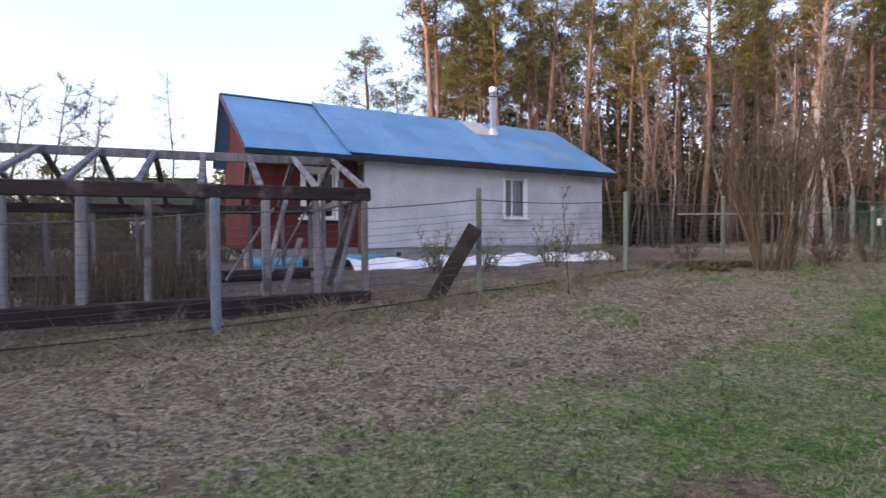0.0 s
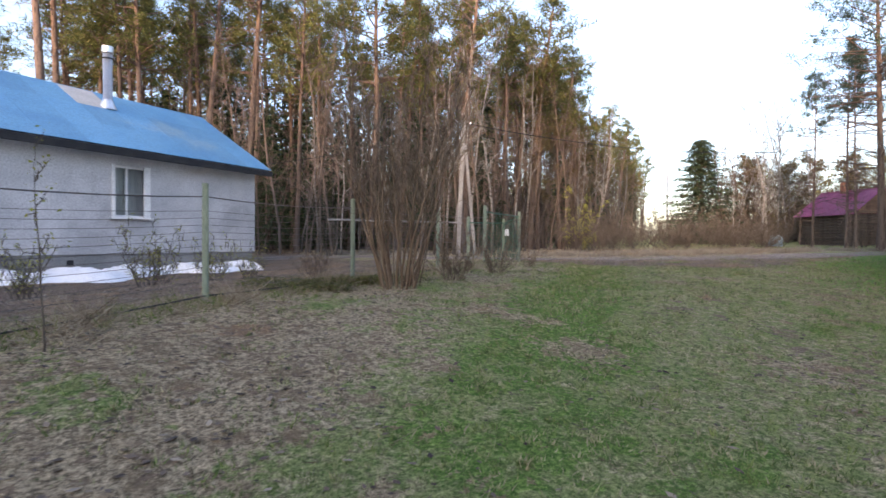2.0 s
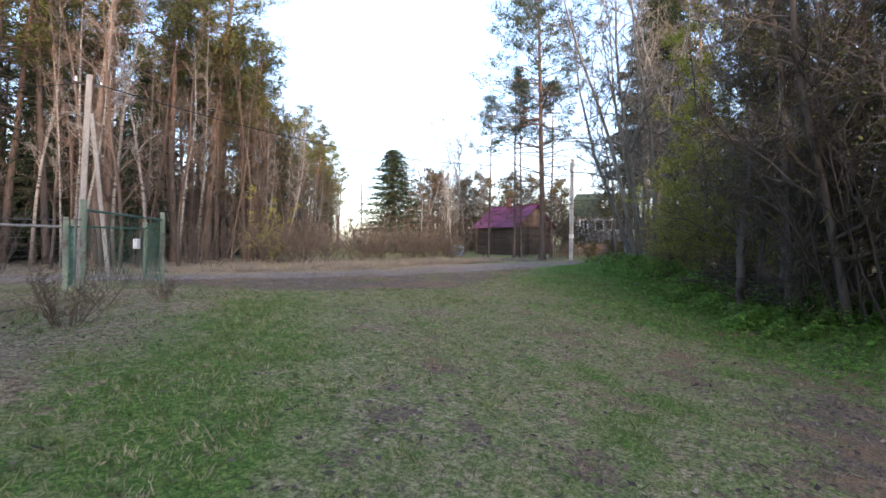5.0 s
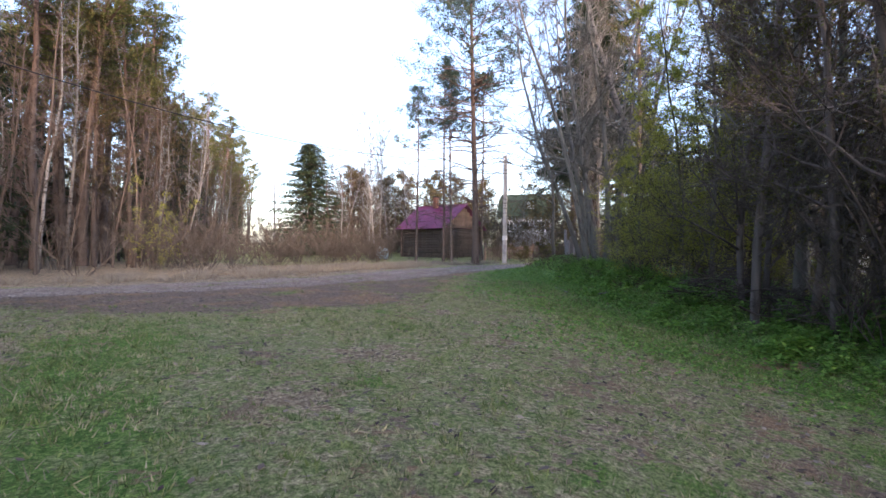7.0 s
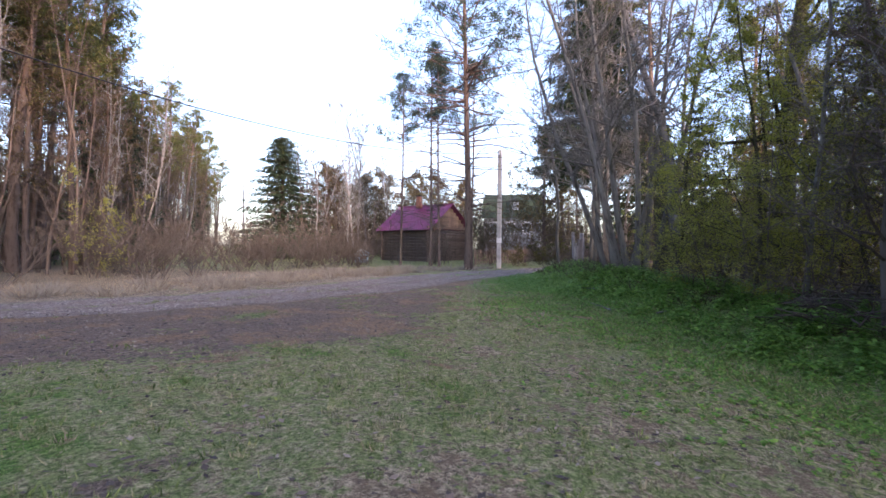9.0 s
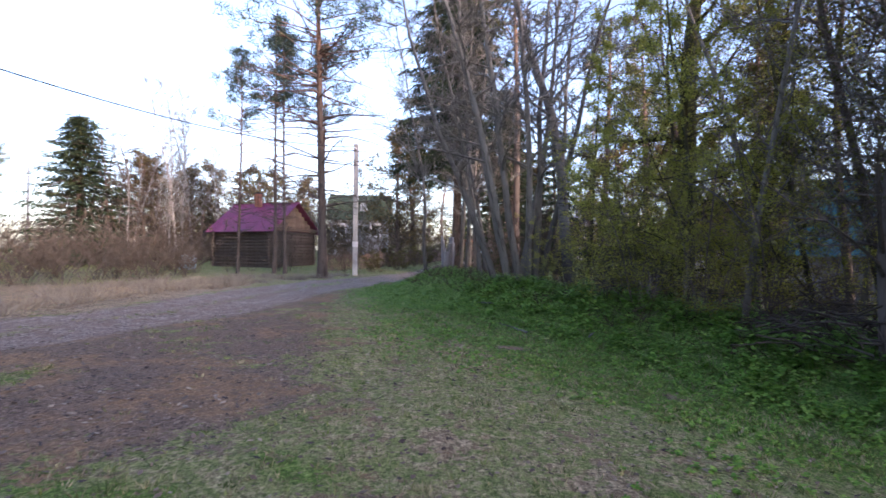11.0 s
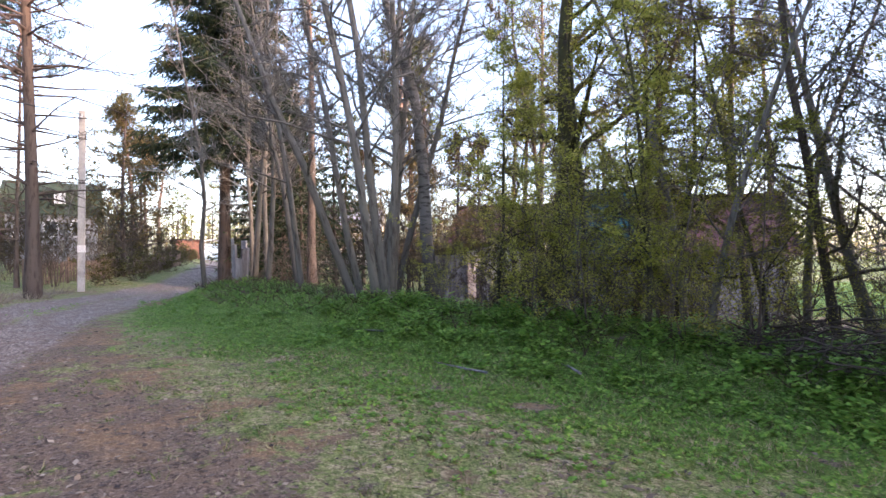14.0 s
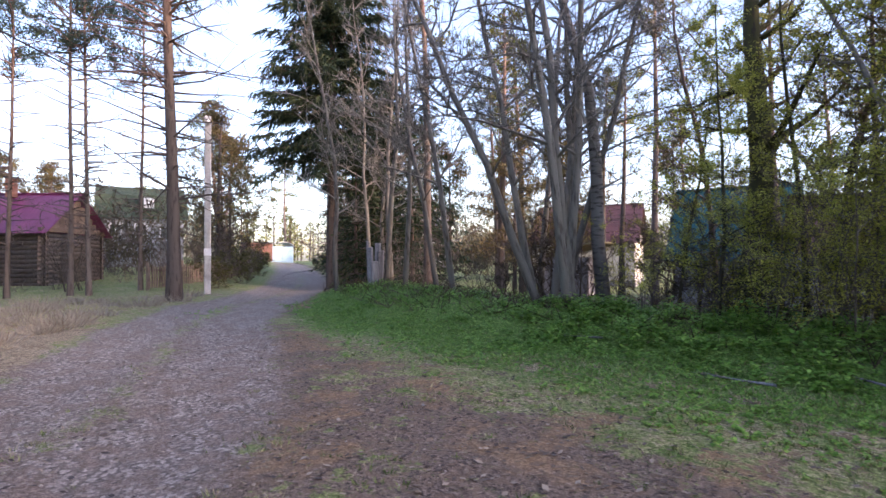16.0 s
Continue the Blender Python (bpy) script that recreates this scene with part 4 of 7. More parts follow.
# ---------------------------------------------------------------- the bare timber frame behind the fence
def timber_frame():
    ang = math.degrees(math.atan2(0.386, 0.92))
    F = thing("greenhouse_frame", "old weathered timber greenhouse frame with no glass", "greenhouse", pose(-1.14, 8.2, 0.5, 0, 0, ang))
    W, X0, top, ridge = 4.9, -8.2, 1.62, 2.42
    for y, zz in ((0, 0.0), (W, 0.1)):
        part("sill_beam", Shape().beam((X0, y, 0.05 + zz), (0.05, y, 0.08 + zz), 0.14, 0.26, 0.02), M_DARKWOOD, F, "dark rotten bottom beam")
        part("top_beam", Shape().beam((X0, y, top), (0.06, y, top + 0.02), 0.12, 0.19, 0.015), M_DARKWOOD, F, "dark top beam")
    part("ridge_beam", Shape().beam((X0, W / 2, ridge), (0.0, W / 2, ridge + 0.02), 0.07, 0.15, 0.01), M_OLDWOOD, F)
    rng = random.Random(4)
    xs = [-0.73, -1.43, -2.14, -2.9, -3.63, -4.42, -5.2, -5.95, -6.7, -7.5, -8.15]
    for i, x in enumerate(xs):
        w = 0.085 + 0.03 * (i in (1, 4))
        part("post", Shape().beam((x, 0.0, 0.15), (x + rng.uniform(-.03, .03), 0, top - 0.09), w, w, 0.012), M_OLDWOOD, F)
        part("post", Shape().beam((x + 0.1, W, 0.2), (x + 0.1 + rng.uniform(-.04, .04), W, top - 0.09), 0.08, 0.08, 0.012), M_OLDWOOD, F)
    for i, x in enumerate([0.0, -0.72, -1.5, -2.25, -3.0, -3.8, -4.6, -5.4, -6.2, -7.0]):
        part("rafter", Shape().beam((x, 0.02, top + 0.1), (x, W / 2 - 0.03, ridge + 0.04), 0.09, 0.075, 0.01), M_OLDWOOD, F)
        part("rafter", Shape().beam((x, W - 0.02, top + 0.1), (x, W / 2 + 0.03, ridge + 0.04), 0.09, 0.075, 0.01), M_OLDWOOD, F)
    for y in (0.0, 1.6, 3.3, W):
        part("end_post", Shape().beam((-0.03, y, 0.1), (-0.03, y, top if y in (0.0, W) else top + 0.4), 0.09, 0.09, 0.012), M_OLDWOOD, F)
    part("end_beam", Shape().beam((0.0, 0.07, 0.1), (0.0, W - 0.07, 0.16), 0.12, 0.16, 0.012), M_OLDWOOD, F)
    part("end_beam", Shape().beam((0.0, 0.07, top), (0.0, W - 0.07, top), 0.08, 0.1, 0.012), M_OLDWOOD, F)
    for a, b, w in (((-0.45, 0.12, 0.18), (-0.12, 0.12, top - 0.1), 0.17), ((-0.3, 1.4, 0.2), (-0.1, 0.3, top - 0.05), 0.12), ((-1.9, 3.2, 0.2), (-1.0, 3.3, 1.6), 0.1),
                    ((-1.4, 1.2, 0.15), (-0.95, 1.5, 1.75), 0.1), ((-1.1, 0.9, 0.15), (-0.8, 1.1, 1.0), 0.12), ((-0.2, 2.6, 0.2), (-0.1, 3.6, 1.75), 0.1), ((-0.9, W - 0.1, 0.25), (-0.15, W - 0.1, 1.6), 0.09)):
        part("brace", Shape().beam(a, b, w, 0.035, 0.006), M_OLDWOOD, F)
    return F


timber_frame()


def blue_sheet():
    s = Shape()
    n = 24
    P = []
    for i in range(n + 1):
        for j in (0, 1):
            P.append((i * 0.07, 0.03 * math.sin(i * 1.1), j * 0.42))
    s.add(P, [(2 * i, 2 * i + 2, 2 * i + 3, 2 * i + 1) for i in range(n)])
    for x, y, a in ((-6.0, 17.0, 30), (-3.4, 18.35, 31)):
        ob = tagged(new("blue_sheet", s.mesh("blue_sheet", M_BLUE, True)), "bright blue sheet leaning below the red house wall", "sheet", "blue sheets")
        ob.matrix_world = pose(x, y, on(x, y) - 0.02, -8, 0, a)
        so = ob.modifiers.new("thickness", "SOLIDIFY")
        so.thickness = 0.012


blue_sheet()

# ---------------------------------------------------------------- fence and gate
def wire_line(a, b, sag, r, n=6):
    a, b = np.array(a, float), np.array(b, float)
    t = np.linspace(0, 1, n)[:, None]
    p = a + (b - a) * t
    p[:, 2] -= sag * 4 * (t * (1 - t))[:, 0]
    return Shape().tube(p, [r] * n, 4)


def fence():
    F = thing("wire_fence", "sagging wire fence on painted metal posts", "fence")
    spots = [(-9.0, 4.6, 1.7), (-6.0, 5.6, 1.65), (-2.8, 6.75, 1.66), (0.56, 8.55, 1.68), (3.56, 10.7, 1.6), (6.5, 12.75, 1.6), (9.64, 14.81, 1.65), (12.74, 17.11, 1.75)]
    tops = []
    for i, (x, y, h) in enumerate(spots):
        z = on(x, y)
        r = 0.062 if i == 2 else 0.045
        part("post", Shape().tube([(x, y, z - 0.2), (x, y, z + h)], [r, r * 0.95], 10, True), M_POST_BLUE if i == 2 else M_POST, F, "flaking blue-grey post" if i == 2 else "", True)
        tops.append((x, y, z, h))
    for (x0, y0, z0, h0), (x1, y1, z1, h1) in zip(tops[:-1], tops[1:]):
        part("top_wire", wire_line((x0, y0, z0 + h0 - 0.18), (x1, y1, z1 + h1 - 0.18), 0.05, 0.0085), M_WIRE, F)
        for k in range(13):
            f = 0.06 + 0.068 * k
            part("wire", wire_line((x0, y0, z0 + (h0 - 0.2) * f), (x1, y1, z1 + (h1 - 0.2) * f), 0.035, 0.0032), M_WIRE, F)
        part("low_wire", wire_line((x0, y0 - 0.03, z0 + 0.07), (x1, y1 - 0.03, z1 + 0.07), 0.02, 0.011), M_TAR, F)
    return F


fence()


def gate():
    G = thing("wire_gate", "pale green metal gate posts with green netting", "gate")
    pts = [(12.74, 17.11, 1.95), (15.98, 19.4, 1.95), (17.2, 22.0, 1.8), (14.4, 20.6, 1.75), (13.5, 19.2, 1.7)]
    P = []
    for x, y, h in pts:
        z = on(x, y)
        part("post", Shape().tube([(x, y, z - 0.2), (x, y, z + h)], [0.06, 0.058], 10, True), M_POST, G, "", True)
        P.append((x, y, z, h))
    for i, j in ((0, 1), (1, 2), (2, 3), (3, 4)):
        (x0, y0, z0, h0), (x1, y1, z1, h1) = P[i], P[j]
        part("rail", Shape().tube([(x0, y0, z0 + h0 - 0.2), (x1, y1, z1 + h1 - 0.2)], [0.024, 0.024], 8, True), M_NET, G)
        net = Shape()
        n = 16
        for k in range(n + 1):
            for s in (0, 1):
                a, b = k / n, min(1, max(0, k / n + (0.25 if s else -0.25)))
                net.tube([(x0 + (x1 - x0) * a, y0 + (y1 - y0) * a, z0 + 0.12), (x0 + (x1 - x0) * b, y0 + (y1 - y0) * b, z0 + h0 - 0.22)], [0.004, 0.004], 3)
        part("netting", net, M_NET, G, "green wire netting")
    part("cross_rail", Shape().tube([(8.3, 19.4, 2.25), (14.0, 20.4, 2.3)], [0.03, 0.03], 8, True), M_CONCRETE, G)
    x, y = 14.7, 18.5
    part("box", Shape().box((x, y, on(x, y) + 1.1), (0.16, 0.1, 0.24), Matrix.Rotation(radians(30), 4, "Z"), 0.01), M_WHITE, G, "small white box")
    part("box_hook", Shape().tube([(x, y, on(x, y) + 1.2), (x, y, on(x, y) + 1.75)], [0.008, 0.008], 4), M_WIRE, G)
    return G


gate()

plank = tagged(new("leaning_plank", Shape().beam((-0.17, 8.35, on(-0.17, 8.35) - 0.05), (0.5, 8.42, on(0.5, 8.4) + 1.1), 0.06, 0.24, 0.012).mesh("leaning_plank", M_CHAR)), "dark weathered plank leaning against the fence post", "plank")


# ---------------------------------------------------------------- poles and line
def poles():
    x, y = 17.5, 26.2
    U = thing("utility_pole", "grey concrete utility pole with a leaning strut", "utility pole")
    z = on(x, y)
    part("mast", Shape().beam((x, y, z - 0.3), (x + 0.25, y - 0.1, 7.85), 0.19, 0.19, 0.025), M_CONCRETE, U)
    part("strut", Shape().beam((x + 0.85, y - 0.4, z - 0.3), (x + 0.3, y - 0.15, 6.5), 0.14, 0.14, 0.025), M_CONCRETE, U)
    part("bracket", Shape().beam((x - 0.25, y, 7.5), (x + 0.7, y - 0.2, 7.5), 0.05, 0.06), M_WIRE, U)
    for q in (-0.2, 0.25, 0.65):
        part("insulator", Shape().tube([(x + q, y - 0.1, 7.52), (x + q, y - 0.1, 7.68)], [0.045, 0.03], 8, True), M_WHITE, U, "", True)
    X, Y = 46.7, 16.8
    Zb = on(X, Y)
    K = thing("line_pole", "slim grey concrete pole with a white band", "utility pole")
    part("mast", Shape().beam((X, Y, Zb - 0.3), (X, Y, 8.65), 0.26, 0.26, 0.03), M_POLE, K)
    part("band", Shape().box((X, Y, Zb + 1.75), (0.275, 0.275, 0.3)), M_WHITE, K)
    part("hook", Shape().beam((X - 0.3, Y, 8.3), (X + 0.2, Y, 8.3), 0.04, 0.04), M_WIRE, K)
    part("insulator", Shape().tube([(X - 0.28, Y, 8.3), (X - 0.28, Y, 8.45)], [0.05, 0.03], 8, True), M_WHITE, K, "", True)
    W = thing("overhead_line", "thin dark overhead cable between the poles", "cable")
    part("cable", wire_line((x + 0.25, y - 0.1, 7.6), (X - 0.28, Y, 8.45), 1.3, 0.02, 26), M_TAR, W)
    part("cable", wire_line((x + 0.25, y - 0.1, 7.6), (7.6, 26.4, 4.7), 0.25, 0.012, 14), M_TAR, W)
    part("cable", wire_line((X + 0.1, Y, 8.3), (104, 12, 9.5), 1.0, 0.02, 20), M_TAR, W)
    D = thing("far_pole", "distant bare wooden line pole", "utility pole")
    xf, yf = 99.5, 75.5
    part("mast", Shape().tube([(xf, yf, on(xf, yf) - 0.5), (xf, yf, on(xf, yf) + 12.5)], [0.2, 0.13], 8, True), M_OLDWOOD, D, "", True)
    part("crossarm", Shape().beam((xf - 0.5, yf, on(xf, yf) + 11.6), (xf + 0.5, yf, on(xf, yf) + 11.6), 0.08, 0.1), M_OLDWOOD, D)


poles()


# ---------------------------------------------------------------- log cabin with the magenta roof
def cabin():
    ang = math.degrees(math.atan2(-1.8, 4.5))
    C = thing("log_cabin", "old grey log cabin with a magenta metal roof", "cabin", pose(54.5, 24.0, on(55.5, 25) - 0.15, 0, 0, ang))
    W, L, top, ridge = 4.9, 5.2, 2.75, 4.95
    n = 12
    h = top / n
    body = part("walls", Shape().box((W / 2, L / 2, top / 2), (W - 0.2, L - 0.2, top)), M_LOG, C)
    lx = Shape().tube([(-0.2, 0, 0), (W + 0.2, 0, 0)], [h * 0.56] * 2, 8, True).mesh("log", M_LOG, True)
    ly = Shape().tube([(0, -0.2, 0), (0, L + 0.2, 0)], [h * 0.56] * 2, 8, True).mesh("log", M_LOG, True)
    for i in range(n):
        for me, places in ((lx, ((0, 0), (0, L))), (ly, ((0, 0), (W, 0)))):
            for px, py in places:
                lg = part("log", me, None, body)
                lg.location = (px, py, h * (i + 0.5) + (h * 0.25 if me is ly else 0))
    # ridge runs along y; gables at y = 0 and y = L are boarded
    # gable timbers take the darker log colour to stand for shade on them
    for y, sg in ((-0.05, 1), (L + 0.05, -1)):
        k = 15
        for i in range(k):
            xa = -0.3 + (W + 0.6) * i / k
            xm = xa + (W + 0.6) / k / 2
            zt = ridge - 0.1 - abs(xm - W / 2) * (ridge - top) / (W / 2 + 0.35)
            part("gable_board", Shape().box((xm, y, (top + 0.2 + zt) / 2), ((W + 0.6) / k - 0.012, 0.03, max(0.05, zt - top - 0.2))), M_LOG, C)
        part("gable_beam", Shape().beam((-0.4, y - sg * 0.05, top + 0.16), (W + 0.4, y - sg * 0.05, top + 0.16), 0.16, 0.2), M_LOG, C)
    roof = part("roof", Shape().beam((W / 2, -0.55, ridge + 0.03), (W / 2, L + 0.55, ridge + 0.03), 0.24, 0.05), M_MAGENTA, C, "magenta painted sheet roof")
    for side in (-1, 1):
        for i in range(9):
            ya, yb = -0.5 + (L + 1) * i / 9, -0.5 + (L + 1) * (i + 1) / 9
            a = Vector((W / 2, (ya + yb) / 2, ridge))
            b = Vector((W / 2 + side * (W / 2 + 0.5), (ya + yb) / 2, top - 0.05))
            sh = Shape().beam(a, b, yb - ya - 0.01, 0.02, 0)
            for q in range(4):
                o = Vector((0, (q - 1.5) * (yb - ya) / 4, 0.018))
                sh.beam(a + o, b + o, 0.04, 0.03, 0)
            part("roof_sheet", sh, M_MAGENTA, roof)
    part("chimney", Shape().box((W / 2 - 0.5, L * 0.55, ridge + 0.25), (0.4, 0.4, 1.0), None, 0.02), M_BRICK, C)
    part("chimney_cap", Shape().box((W / 2 - 0.5, L * 0.55, ridge + 0.8), (0.5, 0.5, 0.06)), M_TAR, C)


cabin()


def cottage(name, label, x, y, ang, W, L, top, ridge, wall_m, roof_m, windows=(), mansard=False, rows=7):
    """A plain gabled cottage: eave front along local x at y = 0, ridge along x; windows are (x, z, w, h)."""
    C = thing(name, label, "house", pose(x, y, on(x, y) - 0.1, 0, 0, ang))
    s = Shape()
    wall_with_hole(s, 0, W, -0.3, top, 0, 0.2, [(a - w / 2, a + w / 2, z, z + h) for a, z, w, h in windows])
    s.box((W / 2, L - 0.1, top / 2 - 0.15), (W, 0.2, top + 0.3))
    s.box((0.1, L / 2, top / 2 - 0.15), (0.2, L - 0.4, top + 0.3)).box((W - 0.1, L / 2, top / 2 - 0.15), (0.2, L - 0.4, top + 0.3))
    gable_prism(s, 0.02, W - 0.02, 0, L, 0, top, ridge - 0.05)
    part("wall", s, wall_m, C)
    part("plinth", Shape().box((W / 2, L / 2, 0.1), (W + 0.1, L + 0.1, 0.6)), M_PLINTH, C)
    for a, z, w, h in windows:
        window(C, a, z, w, h, 0.0, casing=0.1)
    roof = part("roof", Shape().beam((-0.4, L / 2, ridge + 0.04), (W + 0.4, L / 2, ridge + 0.04), 0.25, 0.06), roof_m, C)
    for side in (-1, 1):
        prof = [(0.0, ridge), (L / 2 + 0.4, top - 0.15)] if not mansard else [(0.0, ridge), (L * 0.3, ridge - 0.9), (L / 2 + 0.35, top - 0.1)]
        for (d0, z0), (d1, z1) in zip(prof[:-1], prof[1:]):
            for r in range(rows):
                f0, f1 = r / rows, (r + 1.08) / rows
                A = Vector((W / 2, L / 2 + side * (d0 + (d1 - d0) * f0), z0 + (z1 - z0) * f0 + 0.015))
                B = Vector((W / 2, L / 2 + side * (d0 + (d1 - d0) * f1), z0 + (z1 - z0) * f1 + 0.03))
                part("roof_course", Shape().beam(A, B, W + 0.8, 0.02, 0), roof_m, roof)
    return C


cottage("garden_house", "pale two-storey house with a dark green mansard roof", 75.0, 24.1, -84, 6.3, 7.0, 4.3, 7.2, M_GREYWALL, M_GREENROOF,
        [(1.1, 2.4, 0.9, 1.3), (3.0, 2.4, 0.9, 1.3), (4.9, 2.4, 0.9, 1.3)], True)
part("dormer", Shape().box((3.6, 0.6, 5.6), (1.3, 1.2, 1.3), None, 0.02), M_GREENROOF, bpy.data.objects["garden_house"])
part("dormer_window", Shape().box((3.6, -0.02, 5.6), (0.8, 0.05, 0.9)), M_WHITE, bpy.data.objects["garden_house"])
for q in (-0.19, 0.19):
    part("dormer_pane", Shape().box((3.6 + q, -0.05, 5.6), (0.3, 0.02, 0.75)), M_GLASS, bpy.data.objects["garden_house"])
cottage("cream_cottage", "cream cottage with a dull red roof among trees", 56.4, -17.2, 40, 7.6, 7, 3.3, 6.3, M_CREAM, M_REDROOF, [(2.0, 1.3, 1.1, 1.3), (5.2, 1.3, 1.1, 1.3)])
cottage("teal_roof_cottage", "small cottage with a steep teal roof", 40.0, -11.5, 30, 5, 5, 2.4, 6.0, M_GREYWALL, M_TEAL, [(2.5, 1.0, 0.9, 1.1)])
cottage("red_roof_shed", "low garden building with a dull red roof", 34.4, -10.0, 40, 4.2, 4.5, 2.6, 5.0, M_GREYWALL, M_REDROOF, [(1.6, 1.2, 0.8, 0.9)])
cottage("white_cottage", "white cottage far behind the trees", 88.0, -14.0, 62, 7, 6, 4.6, 7.4, M_CREAM, M_GREYWALL, [(2.0, 2.8, 1.0, 1.2), (4.6, 2.8, 1.0, 1.2)])


def garage():
    x, y = 100.0, 5.6
    g = thing("blue_garage", "pale blue sheet-metal garage at the end of the lane", "garage", pose(x, y, on(x, y) - 0.05, 0, 0, -82))
    part("body", Shape().box((0, 1.6, 1.15), (3.2, 3.2, 2.3), None, 0.03), M_PALEBLUE, g)
    for q in (-0.72, 0.72):
        part("door", Shape().box((q, -0.03, 1.05), (1.38, 0.05, 2.0), None, 0.01), M_PALEBLUE, g)
    rf = Shape()
    for i in range(8):
        a0, a1 = math.pi * i / 8, math.pi * (i + 1) / 8
        rf.beam((-1.7 * math.cos(a0), 1.6, 2.3 + 0.6 * math.sin(a0)), (-1.7 * math.cos(a1), 1.6, 2.3 + 0.6 * math.sin(a1)), 3.4, 0.05, 0)
    part("roof", rf, M_WHITE, g, "white curved roof")
    b = thing("brick_outbuilding", "low brick outbuilding beside the lane", "building", pose(97, 8.9, on(97, 8.9) - 0.05, 0, 0, -82))
    part("wall", Shape().box((0, 1.5, 1.2), (3.4, 3, 2.4), None, 0.02), M_BRICK, b)
    part("roof", Shape().box((0, 1.5, 2.46), (3.8, 3.4, 0.1), None, 0.02), M_TAR, b)


garage()


def garden_shed():
    x, y = 41.1, 1.0
    S = thing("garden_shed", "small grey board shed with a mossy roof", "shed", pose(x, y, on(x, y) - 0.1, 0, 0, -55))
    W, D, h = 2.8, 2.1, 2.4
    part("frame", Shape().box((0, D / 2, h / 2), (W - 0.1, D - 0.1, h)), M_OLDWOOD, S)
    bx = Shape().box((0, 0, h / 2), (0.15, 0.025, h)).mesh("board", M_OLDWOOD)
    for i in range(16):
        if 6 <= i <= 9:
            continue
        ob = part("board", bx, None, S)
        ob.location = (-W / 2 + 0.08 + i * 0.163, -0.03, 0)
    for i in range(12):
        ob = part("board", bx, None, S)
        ob.matrix_local = pose(W / 2 + 0.02, 0.08 + i * 0.166, 0, 0, 0, 90)
    # no real opening: a black panel imitates the dark interior
    part("doorway", Shape().box((0, -0.01, 0.95), (0.62, 0.04, 1.8)), M_TAR, S, "flat black panel standing for the shade inside the door opening")
    part("roof", Shape().box((0, D / 2 - 0.1, h + 0.32), (W + 0.7, D + 0.9, 0.09), Matrix.Rotation(radians(-12), 4, "X"), 0.02), M_MOSSROOF, S, "mossy felt roof")
    T = thing("water_tank", "pale blue plastic barrel beside the cabin", "barrel", pose(52.0, 28.8, on(52, 28.8)) @ Matrix.Diagonal((1, 1, 0.72, 1)))
    part("body", Shape().tube([(0, 0, 0), (0, 0, 0.15), (0, 0, 1.1), (0, 0, 1.3)], [0.5, 0.55, 0.55, 0.4], 14, True), M_PALEBLUE, T, "", True)
    part("lid", Shape().tube([(0, 0, 1.3), (0, 0, 1.38)], [0.3, 0.3], 12, True), M_WHITE, T)


garden_shed()


def lane_fence():
    """Low dark board fence along the gardens beside the lane."""
    F = thing("board_fence", "low dark weathered board fence along the lane", "fence")
    post = Shape().box((0, 0, 0.6), (0.1, 0.1, 1.4), None, 0.01).mesh("post", M_LOG)
    plank_mesh = Shape().box((0, 0, 0.58), (0.11, 0.022, 1.0), None, 0.004).mesh("board", M_LOG)
    r = random.Random(21)
    line = [(50.2, 19.2), (55.0, 16.4), (62.0, 13.6), (72.0, 11.6)]
    for (xa, ya), (xb, yb) in zip(line[:-1], line[1:]):
        L = math.hypot(xb - xa, yb - ya)
        turn = math.degrees(math.atan2(yb - ya, xb - xa))
        n = int(L / 2.4)
        for i in range(n + 1):
            x, y = xa + (xb - xa) * i / n, ya + (yb - ya) * i / n
            part("post", post, None, F).matrix_local = pose(x, y, on(x, y), 0, r.uniform(-2, 2), turn)
        for h in (0.35, 0.9):
            part("rail", Shape().beam((xa, ya, on(xa, ya) + h), (xb, yb, on(xb, yb) + h), 0.04, 0.08), M_LOG, F)
        k = int(L / 0.19)
        for i in range(k):
            f = (i + 0.5) / k
            x, y = xa + (xb - xa) * f, ya + (yb - ya) * f
            part("board", plank_mesh, None, F).matrix_local = pose(x, y, on(x, y) + r.uniform(-0.04, 0.04), 0, r.uniform(-2, 2), turn) @ Matrix.Translation((0, -0.04, 0))


lane_fence()

# ---------------------------------------------------------------- the pine wood
PINES = [(lambda s=s: pine_parts(s, 18.5 + (s % 3) * 0.8, 0.17 + 0.02 * (s % 3), crown=0.55 + 0.05 * (s % 3), limbs=30, dead=36, spread=2.8, tufts=9, blades=12, needle=0.36, width=0.03)) for s in (11, 12, 13, 14, 15)]
rng = np.random.default_rng(77)


def wood_limit(x):
    """The wood lies above this line of the plan."""
    return np.interp(x, [-60, -12, 6, 20, 31, 64, 120, 200], [46, 36, 35.5, 29.5, 33.5, 57, 98, 155])


